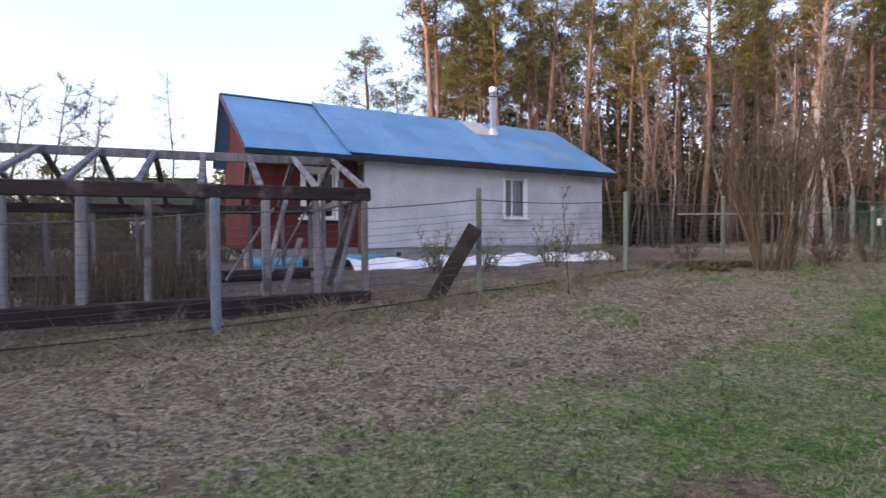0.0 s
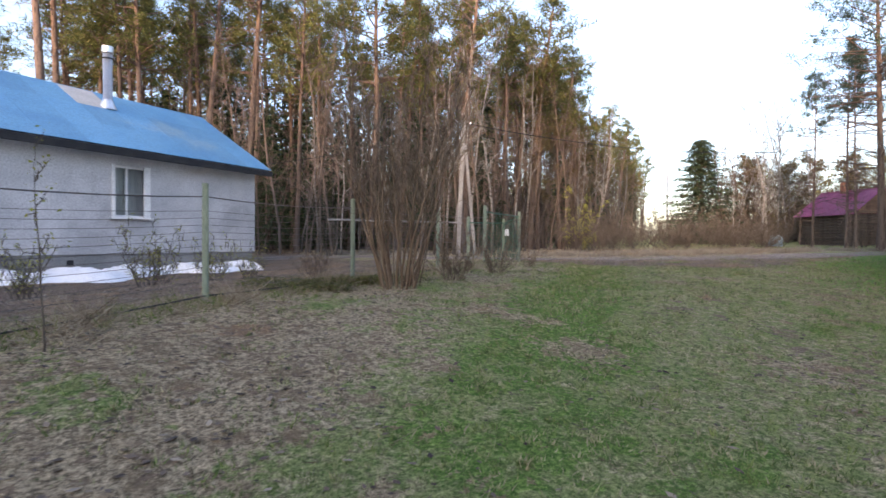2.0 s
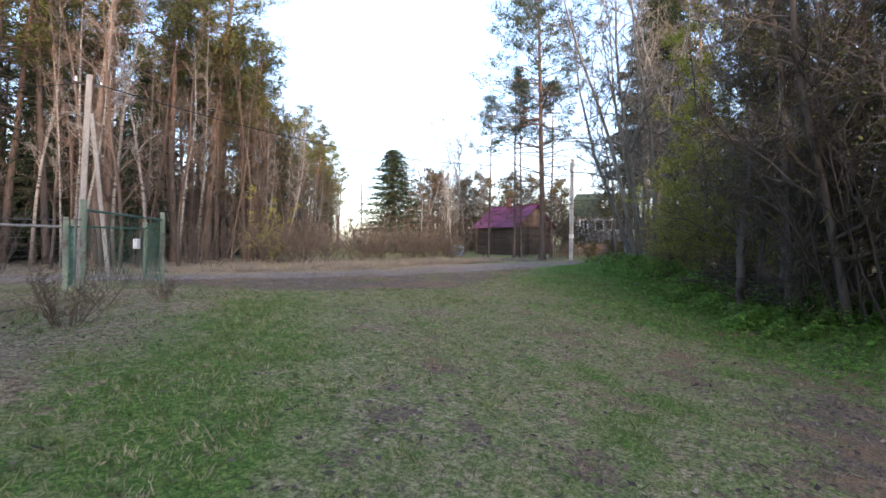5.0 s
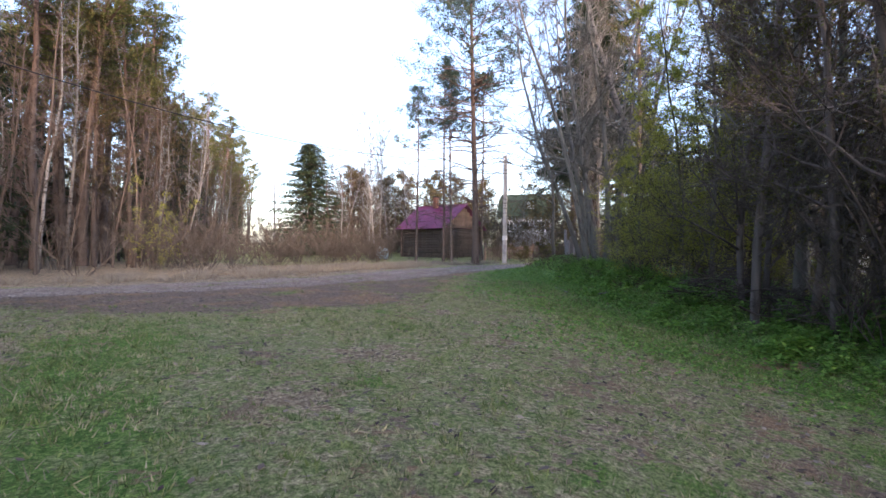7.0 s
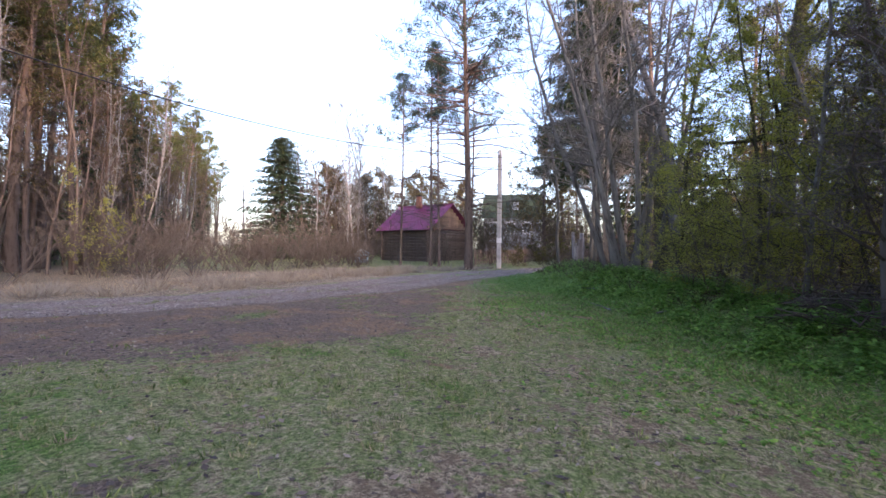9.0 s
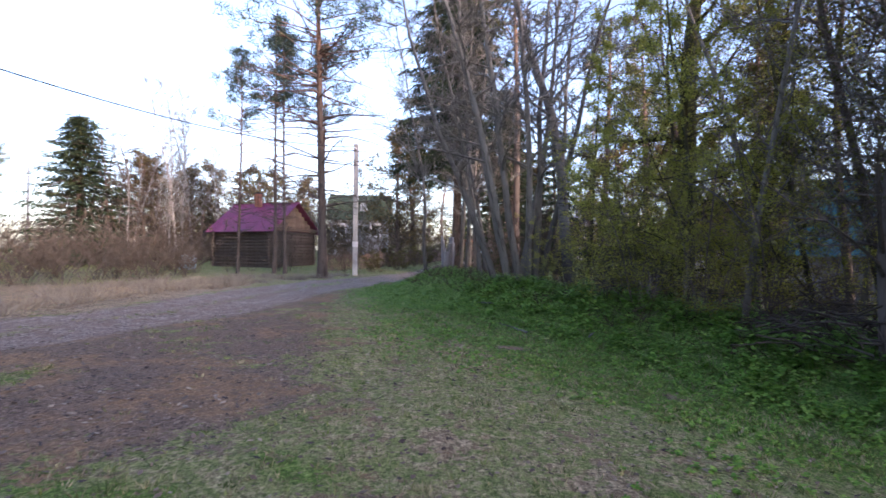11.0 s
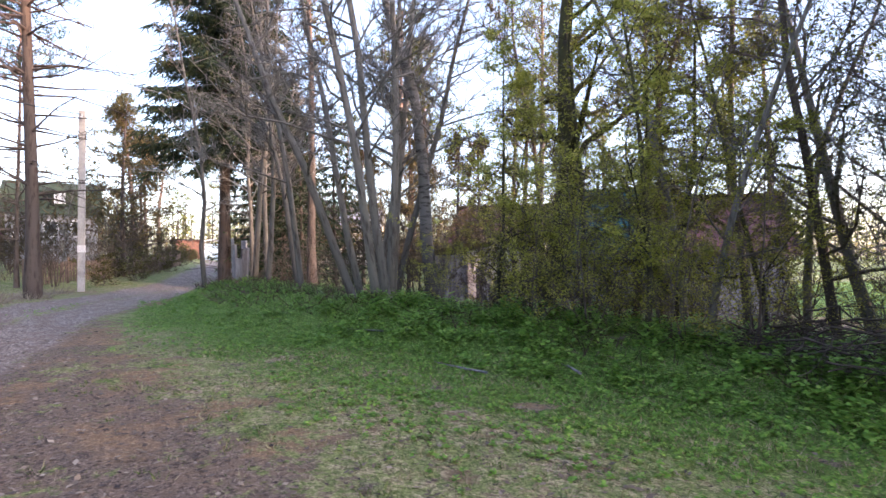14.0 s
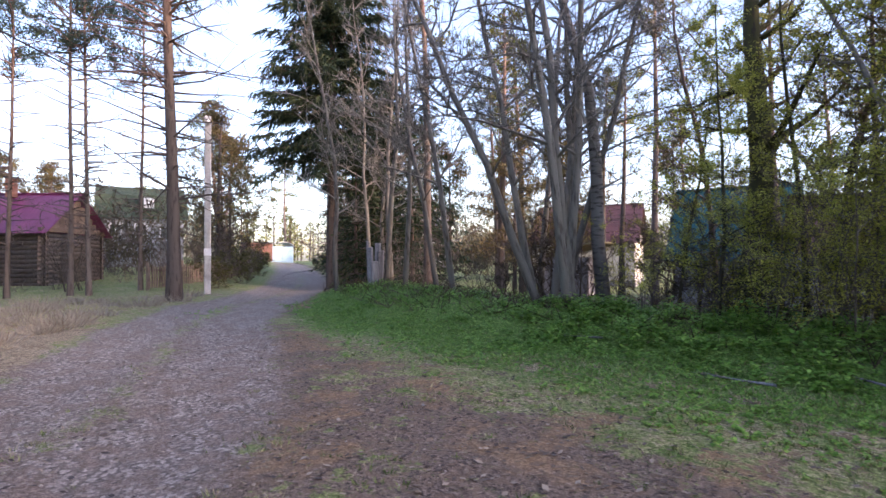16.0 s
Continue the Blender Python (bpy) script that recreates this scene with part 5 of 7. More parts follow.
WOOD_LABEL = "tall Scots pine with a bare reddish trunk at the wood's edge"
def wood():
    fixed = [(15.0, 46.8), (15.9, 47.4), (24.5, 39.7), (31.4, 37.0), (10.2, 40.0), (7.5, 42.0), (19.0, 36.5), (21.5, 41.0), (28.2, 36.0), (3.0, 40.0), (-0.2, 40.5), (-3.0, 43.5), (1.2, 44), (-5.9, 46.5)]
    spots = list(fixed)
    tries = 0
    while len(spots) < 126 and tries < 9000:
        tries += 1
        x = rng.uniform(-13, 132)
        d = rng.uniform(0, 1) ** 1.4 * (26 if x < 45 else 15)
        y = wood_limit(x) + 1.0 + d
        gap = 2.0 if x < 45 else 3.6
        if x > 45 and rng.uniform() < 0.4:
            continue
        if x < -0.015 * y:
            continue
        if all((x - a) ** 2 + (y - b) ** 2 > gap ** 2 for a, b in spots):
            spots.append((x, y))
    for i, (x, y) in enumerate(spots):
        k = i % 5
        plant(f"pine{k}", PINES[k], x, y, "pine_tree", WOOD_LABEL, "tree", M_PINE_BARK, M_NEEDLE, rng.uniform(0.88, 1.12) * (0.78 if x < -1 else 1), rng.uniform(0, 360), "pines of the wood", wide=rng.uniform(1.0, 1.4) * (1.25 if x < -1 else 1))
    # young spruces and thin birches within and before the wood
    n = 0
    while n < 30:
        x = rng.uniform(2, 90)
        y = wood_limit(x) + rng.uniform(0.0, 12)
        plant("young_spruce", lambda: spruce_parts(31, 9.5, 0.1, 0.1, 20, 1.7, 20, 0.36, 0.04, 5), x, y, "spruce_tree", "dark young spruce among the pine trunks", "tree", M_SPRUCE_BARK, M_SPRUCE, rng.uniform(0.5, 1.25), rng.uniform(0, 360), "young spruces")
        n += 1
    n = 0
    birches = [(22.1, 29.6), (17.5, 33.5), (21.0, 33.0), (26.0, 32.6), (12.8, 37.5), (19.6, 31.5)]
    while n < 46:
        x, y = birches[n] if n < len(birches) else (rng.uniform(8, 75), 0)
        if n >= len(birches):
            y = wood_limit(x) + rng.uniform(-1.0, 12)
        plant(f"birch{n % 3}", lambda n=n: leafy_parts(41 + n % 3, 12.5, 0.085, 0.3, 20, 4, 9, 1.9, up=1.3, thin=0.009), x, y, "birch_tree", "slender bare birch with pale bark", "tree", M_BIRCH_BARK, None, rng.uniform(0.7, 1.2), rng.uniform(0, 360), "bare birches")
        n += 1
    for i in range(84):
        x = rng.uniform(5, 46) if i < 56 else rng.uniform(30, 100)
        y = wood_limit(x) + rng.uniform(-1.5, 7)
        plant(f"brown_tree{i % 3}", lambda i=i: leafy_parts(181 + i % 3, 13, 0.075, 0.18, 24, 5, 8, 2.1, up=0.9, thin=0.0095), x, y, "bare_tree", "slender leafless brown tree at the wood's edge", "tree", M_BROWN_BARK, None, rng.uniform(0.75, 1.15), rng.uniform(0, 360), "leafless trees of the wood's edge")
    for i in range(24):
        x = 30 + 95 * (i + rng.uniform(0, 1)) / 24
        y = wood_limit(x) + rng.uniform(0.5, 4.5)
        plant(f"edge_pine{i % 2}", lambda i=i: pine_parts(191 + i % 2, 16, 0.17, 0.3, 34, 26, 2.7, 7, 11, 0.38, 0.026), x, y, "pine_tree", "pine branched low down along the open edge of the wood", "tree", M_PINE_BARK, M_SUN_NEEDLE, rng.uniform(0.75, 1.1), rng.uniform(0, 360), "edge pines")
    n = 0
    while n < 56:
        x = rng.uniform(-2, 80)
        y = wood_limit(x) + rng.uniform(-2.2, 9)
        plant(f"thicket{n % 2}", lambda n=n: leafy_parts(51 + n % 2, 4.2, 0.022, 0.2, 5, 2, 7, 1.1, up=1.4, stems=7, fan=0.35, thin=0.008), x, y, "bare_shrub", "leafless brown undergrowth shrub at the wood's edge", "shrub", M_TWIG, None, rng.uniform(0.6, 1.35), rng.uniform(0, 360), "undergrowth shrubs")
        n += 1


wood()


def brush():
    """The leafless thicket on the far side of the track."""
    n = 0
    while n < 180:
        x = rng.uniform(24, 80)
        lo = np.interp(x, [24, 27, 35, 43, 50, 80], [26.5, 25.0, 25.5, 23.5, 25.5, 36])
        y = lo + 1.2 + rng.uniform(0, 1) ** 1.3 * 16
        if y > wood_limit(x) or (51 < x < 62 and 20 < y < 32):
            n += 1
            continue
        plant(f"brush{n % 3}", lambda n=n: leafy_parts(61 + n % 3, 3.2, 0.012, 0.12, 3, 2, 12, 0.95, up=1.6, stems=9, fan=0.75, thin=0.0075), x, y, "willow_shrub", "leafless tan willow scrub beyond the track", "shrub", M_TWIG, None, rng.uniform(0.75, 1.45), rng.uniform(0, 360), "willow scrub", wide=1.5)
        n += 1


brush()
plant("young_leaf0", lambda: leafy_parts(131, 5.8, 0.028, 0.08, 9, 5, 5, 1.8, foliage=5600, size=0.028, up=0.5, stems=4, fan=0.5, thin=0.005, sag=0.02), 29.5, 29.8, "leafy_shrub", "tall shrub with fresh yellow-green leaves", "shrub", M_TWIG, M_YOUNG, 0.85, 15, "leafy shrubs")


def tussocks():
    """Dry grass hummocks on the far verge of the track."""
    r = np.random.default_rng(209)
    cx = r.uniform(13, 46, 130)
    off = 2.5 + r.uniform(0, 1, 130) ** 1.5 * 4
    cy = np.interp(cx, ROAD[:, 0], ROAD[:, 1]) + off * 1.15
    k = r.integers(0, 130, 15000)
    size = r.uniform(0.25, 0.6, 130)[k]
    a, q = r.uniform(0, 6.28, len(k)), np.sqrt(r.uniform(0, 1, len(k)))
    x, y = cx[k] + np.cos(a) * q * size, cy[k] + np.sin(a) * q * size
    z = land(x, y)
    h = size * (1.1 - 0.7 * q) * r.uniform(0.4, 1.1, len(k))
    tip = np.stack([x + np.cos(a) * q * h * 1.1 + r.normal(size=len(k)) * 0.08, y + np.sin(a) * q * h * 1.1 + r.normal(size=len(k)) * 0.08, z + h], 1)
    s = Shape().blades(np.stack([x, y, z], 1), tip, r.uniform(0.008, 0.016, len(k)), r)
    tagged(new("dry_tussocks", s.mesh("dry_tussocks", M_TUSSOCK)), "pale dry grass tussocks along the far verge", "grass", kind="stuff")


tussocks()

plant("far_spruce", lambda: spruce_parts(71, 11.5, 0.2, 0.03, 44, 2.5, 44, 0.4, 0.034), 56.8, 39.1, "spruce_tree", "broad dark spruce standing alone beyond the scrub", "tree", M_SPRUCE_BARK, M_SPRUCE, 0.98, 20, wide=2.1)
for i, (x, y, s) in enumerate(((59.5, 38, 0.6), (62, 40, 0.7), (64, 38.5, 0.75), (66.5, 37, 0.7), (60.5, 35, 0.55), (69, 36, 0.7), (71, 34.5, 0.65), (58.2, 33.5, 0.5), (63, 35.5, 0.6), (66, 34, 0.6), (74, 36, 0.7), (60.2, 32, 0.5), (58.6, 38.2, 0.75), (59.6, 36.4, 0.7), (61.4, 37.0, 0.8), (63.2, 41.0, 0.85), (57.0, 34.4, 0.55), (65.2, 39.2, 0.85))):
    plant(f"brown_tree{i % 3}", None, x, y, "bare_tree", "bushy leafless tree beyond the log cabin", "tree", M_BROWN_BARK, None, s * 1.05, i * 61, "leafless trees by the cabin", wide=2.3)
for i, (x, y, s) in enumerate(((45.6, 8.0, 0.9), (49.6, 9.6, 1.0), (49.5, 8.0, 1.25), (53.0, 7.2, 1.2), (56.5, 6.4, 1.1), (51.5, 4.5, 1.2), (61, 6.0, 1.2), (66, 5.5, 1.3))):
    plant("young_spruce", None, x, y, "spruce_tree", "dark spruce standing along the lane", "tree", M_SPRUCE_BARK, M_SPRUCE, s, i * 51, "lane spruces", wide=1.2)
for x, y, s, k in ((61.5, 42.0, 1.0, 0), (66, 41, 0.85, 1), (63, 39, 0.75, 2), (68, 37, 0.8, 1), (71, 38.5, 0.9, 2), (58.5, 36, 0.7, 0), (60, 37.5, 0.8, 1), (56, 35, 0.6, 2)):
    plant(f"birch{k}", None, x, y, "birch_tree", "slender bare birch with pale bark", "tree", M_BIRCH_BARK, None, s, x * 31, "bare birches", wide=1.5)
for i, (x, y, s) in enumerate(((66, 39.5, 0.55), (69, 41, 0.6), (72, 38, 0.55), (64.5, 37.5, 0.5), (75, 37, 0.6), (67.5, 35.5, 0.5), (78, 34, 0.6), (72, 31, 0.5), (84, 33, 0.62), (90, 30, 0.6), (83, 29, 0.5))):
    plant(f"bushy_pine{i % 2}", lambda i=i: pine_parts(171 + i % 2, 9.5, 0.14, 0.2, 34, 8, 3.4, 9, 12, 0.36, 0.035, 0.02), x, y, "pine_tree", "younger bushy pine behind the log cabin", "tree", M_PINE_BARK, M_SUN_NEEDLE, s * 1.75, i * 77, "pines behind the cabin", wide=1.25)

# ---------------------------------------------------------------- tall trees by the lane
LANE = "tall lane-side pine with arching dead lower branches"
plant("lane_pine", lambda: pine_parts(81, 20, 0.24, 0.54, 46, 72, 5.3, 19, 17, 0.32, 0.024, -0.05, 0.008, 1.8, 1.15), 43.67, 17.99, "pine_tree", LANE, "tree", M_PINE_BARK, M_NEEDLE_BLUE, 1.0, 40)
for x, y, s, t, k in ((47.42, 23.72, 0.72, 10, 1), (48.22, 21.85, 0.85, 120, 2), (48.15, 21.19, 0.8, 230, 1), (50.5, 19.5, 0.8, 300, 2)):
    plant(f"slim_pine{k}", lambda k=k: pine_parts(82 + k, 18, 0.13, 0.64, 24, 60, 3.1, 14, 15, 0.32, 0.024, -0.03, 0.012, 1.6, 1.0), x, y, "pine_tree", "slim pine with a thin bluish crown by the lane", "tree", M_PINE_BARK, M_NEEDLE_BLUE, s, t, "slim lane pines")
plant("lane_birch", lambda: leafy_parts(91, 13, 0.1, 0.2, 28, 5, 10, 2.6, up=1.4, thin=0.01), 52.0, 29.5, "birch_tree", "tall leafless birch behind the log cabin", "tree", M_BIRCH_BARK, None, 1.0, 0)
plant("lane_birch", None, 54.0, 31.0, "birch_tree", "tall leafless birch behind the log cabin", "tree", M_BIRCH_BARK, None, 0.85, 100)
plant("lane_birch", None, 62.0, 19.0, "birch_tree", "leafless birch in the lane-side garden", "tree", M_BIRCH_BARK, None, 0.55, 200)
plant("lane_birch", None, 66.0, 24.0, "birch_tree", "leafless birch in the lane-side garden", "tree", M_BIRCH_BARK, None, 0.5, 260)
for i, (x, y, s) in enumerate(((61, 15.6, 1.15), (66.5, 14.6, 1.05))):
    plant(f"bushy_pine{i % 2}", None, x, y, "pine_tree", "spreading pine with layered boughs beside the lane", "tree", M_PINE_BARK, M_NEEDLE, s, i * 67, "spreading lane pines", wide=1.1)
for i, (x, y, s) in enumerate(((48, -2, 1.0), (45.5, 2.5, 0.9), (52, -6, 1.1), (43, -6, 0.9), (56, 1, 1.0), (60, -6, 1.1), (58, 4.5, 0.9), (68, 4, 1.0))):
    plant(f"bushy_pine{i % 2}", None, x, y, "pine_tree", "bushy pine in the gardens behind the bank", "tree", M_PINE_BARK, M_NEEDLE, s, i * 67, "bushy garden pines")
for i, (x, y) in enumerate(((50.6, 24.0), (51.4, 25.6), (52.2, 23.0), (50.2, 27.4), (53.0, 21.8), (51.0, 29.4), (49.2, 25.0), (50.9, 28.3), (50.4, 29.2), (55.6, 20.6), (57.5, 20.4))):
    plant(f"brush{i % 3}", None, x, y, "cabin_shrub", "brown leafless scrub round the log cabin", "shrub", M_TWIG, None, 0.55 + 0.1 * (i % 3), i * 80, "cabin scrub", wide=1.4)
plant("big_spruce", lambda: spruce_parts(95, 19, 0.27, 0.3, 46, 3.5, 105, 0.62, 0.034, 90), 49.0, 11.0, "spruce_tree", "big dark spruce at the mouth of the lane", "tree", M_SPRUCE_BARK, M_SPRUCE, 1.2, 0)
for i, (x, y) in enumerate(((62.0, 33.0), (63.5, 34.6), (60.5, 34.8), (64.6, 32.0))):
    plant("lane_birch", None, x, y, "birch_tree", "tall leafless birch behind the log cabin", "tree", M_BIRCH_BARK, None, 1.2 - 0.08 * i, i * 97, wide=1.1)
for i, (x, y, s) in enumerate(((74, 15, 0.72), (84, 14, 0.75), (82, 2, 0.7), (110, 12, 0.9), (112, 3, 0.9), (106, -4, 0.85), (95, -6, 0.8))):
    plant(f"pine{i % 5}", None, x, y, "pine_tree", "pine standing in the gardens along the lane", "tree", M_PINE_BARK, M_NEEDLE, s, i * 61, "garden pines", wide=1.6)


def stump():
    r2 = np.random.default_rng(3)
    ob = thing("broken_stump", "splintered grey stump beside the spruce", "stump", pose(40.2, 11.6, on(40.2, 11.6)))
    for i in range(9):
        a = i * 0.7
        h = r2.uniform(0.7, 1.7)
        part("splinter", Shape().beam((0.2 * math.cos(a), 0.2 * math.sin(a), -0.2), (0.26 * math.cos(a), 0.26 * math.sin(a), h), 0.19, 0.1, 0.01), M_OLDWOOD, ob)


stump()


def far_woods():
    """Dense distant woodland that closes the horizon all round, with unseen trees added behind the meadow to block the
    sun.
    """
    r = np.random.default_rng(401)
    T, N, B, S = Shape(), Shape(), Shape(), Shape()
    spots = []
    while len(spots) < 480:                      # depth of the pine wood
        x = r.uniform(0, 150)
        y = wood_limit(x) + r.uniform(20, 60)
        spots.append((x, y, r.uniform(13, 18), 0.25))
        if len(spots) % 2:
            spots.append((x, wood_limit(x) + r.uniform(11, 30), -r.uniform(4, 9), 0.0))
    for _ in range(300):                         # inner wood, branched to the ground
        x = r.uniform(-3, 46)
        y = wood_limit(x) + r.uniform(13, 34)
        if x > -0.01 * y:
            spots.append((x, y, r.uniform(7, 14), 0.04))
            spots.append((x + r.normal(), y + r.normal(), r.uniform(3, 7), 0.04))
    for _ in range(420):                         # round the gardens
        a = radians(r.uniform(55, 265))
        d = r.uniform(95, 150)
        spots.append((20 + math.sin(a) * d, math.cos(a) * d, r.uniform(7, 13), 0.05))
    for i in range(420):                         # behind the meadow: unseen, added to keep the low sun off it
        a = radians(r.uniform(185, 300) if i % 2 else r.uniform(215, 262))
        d = r.uniform(44, 60)
        spots.append((4 + math.sin(a) * d, 4 + math.cos(a) * d, r.uniform(20, 23.5), 0.05))
    homes = ((78.5, 22), (60, -12.5), (43, -8), (91, -11), (100, 5), (97, 9))
    while len(spots) < 2150:                     # gardens beyond the lane
        x, y = r.uniform(60, 112), r.uniform(-42, 34)
        if road_dist(x, y)[0] > 5 and all((x - a) ** 2 + (y - b) ** 2 > 64 for a, b in homes):
            spots.append((x, y, -r.uniform(2.5, 8), 0.0))
    for q in range(460):                         # low trees beyond the garden
        a = radians(r.uniform(-62, -9))
        d = r.uniform(48, 85)
        spots.append((math.sin(a) * d, math.cos(a) * d, r.uniform(3.5, 7) * (1 if q % 2 else -1), 0.0))
    for x, y, h, low in spots:
        z = on(x, y)
        if h < 0:                                # round-headed bushes and small trees
            h = -h
            n = 230
            d = r.normal(size=(n, 3))
            d /= np.linalg.norm(d, axis=1)[:, None]
            c = np.array([x, y, z + h * 0.52]) + d * r.uniform(0.3, 1, (n, 1)) * (h * 0.36, h * 0.36, h * 0.5)
            B.blades(c, c + r.normal(size=(n, 3)) * (0.3, 0.3, 0.4), 0.05, r)
            continue
        T.tube([(x, y, z - 0.5), (x + r.normal() * 0.3, y, z + h * 0.5), (x + r.normal() * 0.5, y, z + h)], [0.16, 0.12, 0.03], 5)
        n = 95
        k = low + (1 - low) * r.uniform(0, 1, n)
        an = r.uniform(0, 6.28, n)
        q = 2.3 * (1.05 - k) ** 0.6 * r.uniform(0.2, 1, n)
        c = np.stack([x + np.cos(an) * q, y + np.sin(an) * q, z + h * k], 1)
        (S if low == 0.04 else N).blades(c, c + r.normal(size=(n, 3)) * (0.5, 0.5, 0.35), 0.16, r)
    W = tagged(new("far_woods"), "dense mixed woodland closing the distance, with unseen trees added to block the low sun", "woods", kind="stuff")
    part("trunk_mass", T, M_SPRUCE_BARK, W)
    part("foliage_mass", N, M_NEEDLE, W)
    part("dark_foliage_mass", S, M_SPRUCE, W)
    part("brush_mass", B, M_BRUSHWOOD, W)


far_woods()

# ---------------------------------------------------------------- trees on the bank
plant("mossy_tree", lambda: leafy_parts(101, 15, 0.34, 0.22, 24, 6, 9, 4.0, foliage=4200, size=0.034, up=0.6, thin=0.009), 30.3, 5.83, "mossy_tree", "thick mossy trunk with sparse young leaves", "tree", M_MOSSY_BARK, M_YOUNG, 1.0, 0)
plant("bank_birch", lambda: leafy_parts(102, 15, 0.2, 0.35, 22, 5, 8, 2.6, up=1.0, thin=0.009), 32.9, 7.73, "birch_tree", "old birch with dark cracked bark at its foot", "tree", M_BIRCH_BARK, None, 1.0, 0, tilt=(0, -3))
plant("bank_pine", lambda: pine_parts(103, 17, 0.19, 0.6, 20, 22, 2.8, 10, 14, 0.32, 0.03), 41.15, -2.6, "pine_tree", "pine with a clean trunk behind the bank", "tree", M_PINE_BARK, M_NEEDLE, 1.0, 0)
plant("bank_pine", None, 43.6, 8.06, "pine_tree", "reddish pine behind the bank", "tree", M_PINE_BARK, M_NEEDLE, 1.08, 90)
for i, (x, y, s) in enumerate(((46, 3, 0.9), (50, -1, 0.95), (38, -7, 0.85), (52, -9, 0.9), (47, -6, 0.8), (34, -10, 0.8), (58, -4, 0.9), (66, -9, 0.9), (72, -3, 0.9), (60, -26, 1.0), (45, -24, 1.0), (30, -16, 0.9), (24, -13, 0.85))):
    plant("bank_pine", None, x, y, "pine_tree", "pine in the gardens behind the bank", "tree", M_PINE_BARK, M_NEEDLE, s, i * 83, "pines behind the bank", wide=1.3)
ALDER = "leaning grey alder with bare crooked branches"
for i, (x, y, s, tx, ty) in enumerate(((31.7, 9.9, 1.0, -13, -3), (32.0, 9.5, 1.05, -7, 2), (32.4, 10.2, 0.95, -16, 4), (32.6, 9.2, 1.0, -3, -6), (33.2, 9.7, 0.9, -10, 5), (33.0, 8.9, 1.0, 6, -3), (36.5, 10.4, 0.9, -9, 4), (33.5, 8.6, 0.9, 12, -6), (38.5, 10.0, 0.9, -4, 2), (32.9, 9.4, 0.95, 9, 5), (36.0, 7.6, 0.95, 3, -2))):
    plant(f"alder{i % 3}", lambda i=i: leafy_parts(111 + i % 3, 15, 0.115, 0.22, 24, 6, 11, 3.2, up=0.8, thin=0.012), x, y, "alder_tree", ALDER, "tree", M_ALDER_BARK, None, s, 0, "alders on the bank", tilt=(tx, ty))
# dark trunks and yellow-green undergrowth at the corner of the bank
for i, (x, y, s, tx, ty) in enumerate(((21.3, 5.0, 0.95, 0, 3), (22.7, 5.5, 0.9, 2, -3), (20.7, 4.1, 0.9, 3, 2), (21.8, 3.0, 1.0, 0, -3), (19.8, 3.9, 0.85, 0, 4))):
    plant(f"twiggy_tree{i % 2}", lambda i=i: leafy_parts(127 + i % 2, 13, 0.075, 0.06, 40, 8, 12, 2.1, up=0.8, thin=0.0085), x, y, "twiggy_tree", "slender dark tree with dense bare twigs", "tree", M_BROWN_BARK, None, s, i * 67, "twiggy trees", tilt=(tx, ty))
DUSK = "dense dusky tree with olive buds at the end of the bank"
for i, (x, y, s, tx, ty) in enumerate(((20.0, 5.0, 0.95, 0, 2), (21.4, 5.9, 1.0, 1, -2), (18.4, 4.2, 0.95, 2, -2), (16.6, 3.0, 1.0, 0, 2), (22.9, 5.9, 0.9, -2, 0), (24.6, 4.4, 1.0, 0, 3), (26.8, 3.4, 1.0, 2, 0), (29.4, 3.8, 1.05, 0, -2), (31.8, 4.8, 1.0, 1, 1))):
    plant(f"dusk_tree{i % 3}", lambda i=i: leafy_parts(501 + i % 3, 13.5, 0.09, 0.1, 38, 8, 10, 2.5, foliage=6000, size=0.034, up=0.5, thin=0.0085), x, y, "dusky_tree", DUSK, "tree", M_BROWN_BARK, M_OLIVE, s, i * 97, "dusky bank trees", tilt=(tx, ty))
CHERRY = "dark crooked bird cherry breaking into leaf"
for i, (x, y, s, tx, ty) in enumerate(((22.4, 4.98, 1.0, 0, -2), (22.0, 4.4, 1.05, 2, 4), (23.97, 4.46, 0.9, 6, -14), (23.2, 3.9, 1.0, 0, 10), (19.6, 3.2, 1.0, 0, 3), (17.8, 2.2, 1.0, 2, -4), (15.8, 0.6, 1.05, 0, 4), (13.6, -0.8, 1.0, 0, -3), (18.8, 1.0, 0.95, 3, 0), (22.8, 2.4, 1.05, 0, 3), (24.4, 3.0, 0.95, 2, -4))):
    plant(f"dark_tree{i % 3}", lambda i=i: leafy_parts(121 + i % 3, 14, 0.12, 0.1, 30, 8, 12, 3.0, foliage=1800, size=0.03, up=0.6, thin=0.008), x, y, "bird_cherry_tree", CHERRY, "tree", M_ALDER_BARK, M_OLIVE, s, i * 71, "bird cherries", tilt=(tx, ty))
for i, (x, y, s, tx, ty) in enumerate(((25.0, 4.7, 0.8, 3, 16), (27.0, 5.2, 0.9, 2, 3), (28.6, 3.6, 0.9, 0, -4), (25.8, 6.2, 0.7, 4, 9))):
    plant(f"slim_cherry{i % 2}", lambda i=i: leafy_parts(125 + i % 2, 13, 0.1, 0.15, 22, 6, 7, 2.8, foliage=2200, size=0.03, up=0.55, thin=0.008), x, y, "bird_cherry_tree", CHERRY, "tree", M_ALDER_BARK, M_YOUNG, s, i * 71, "bird cherries", tilt=(tx, ty))
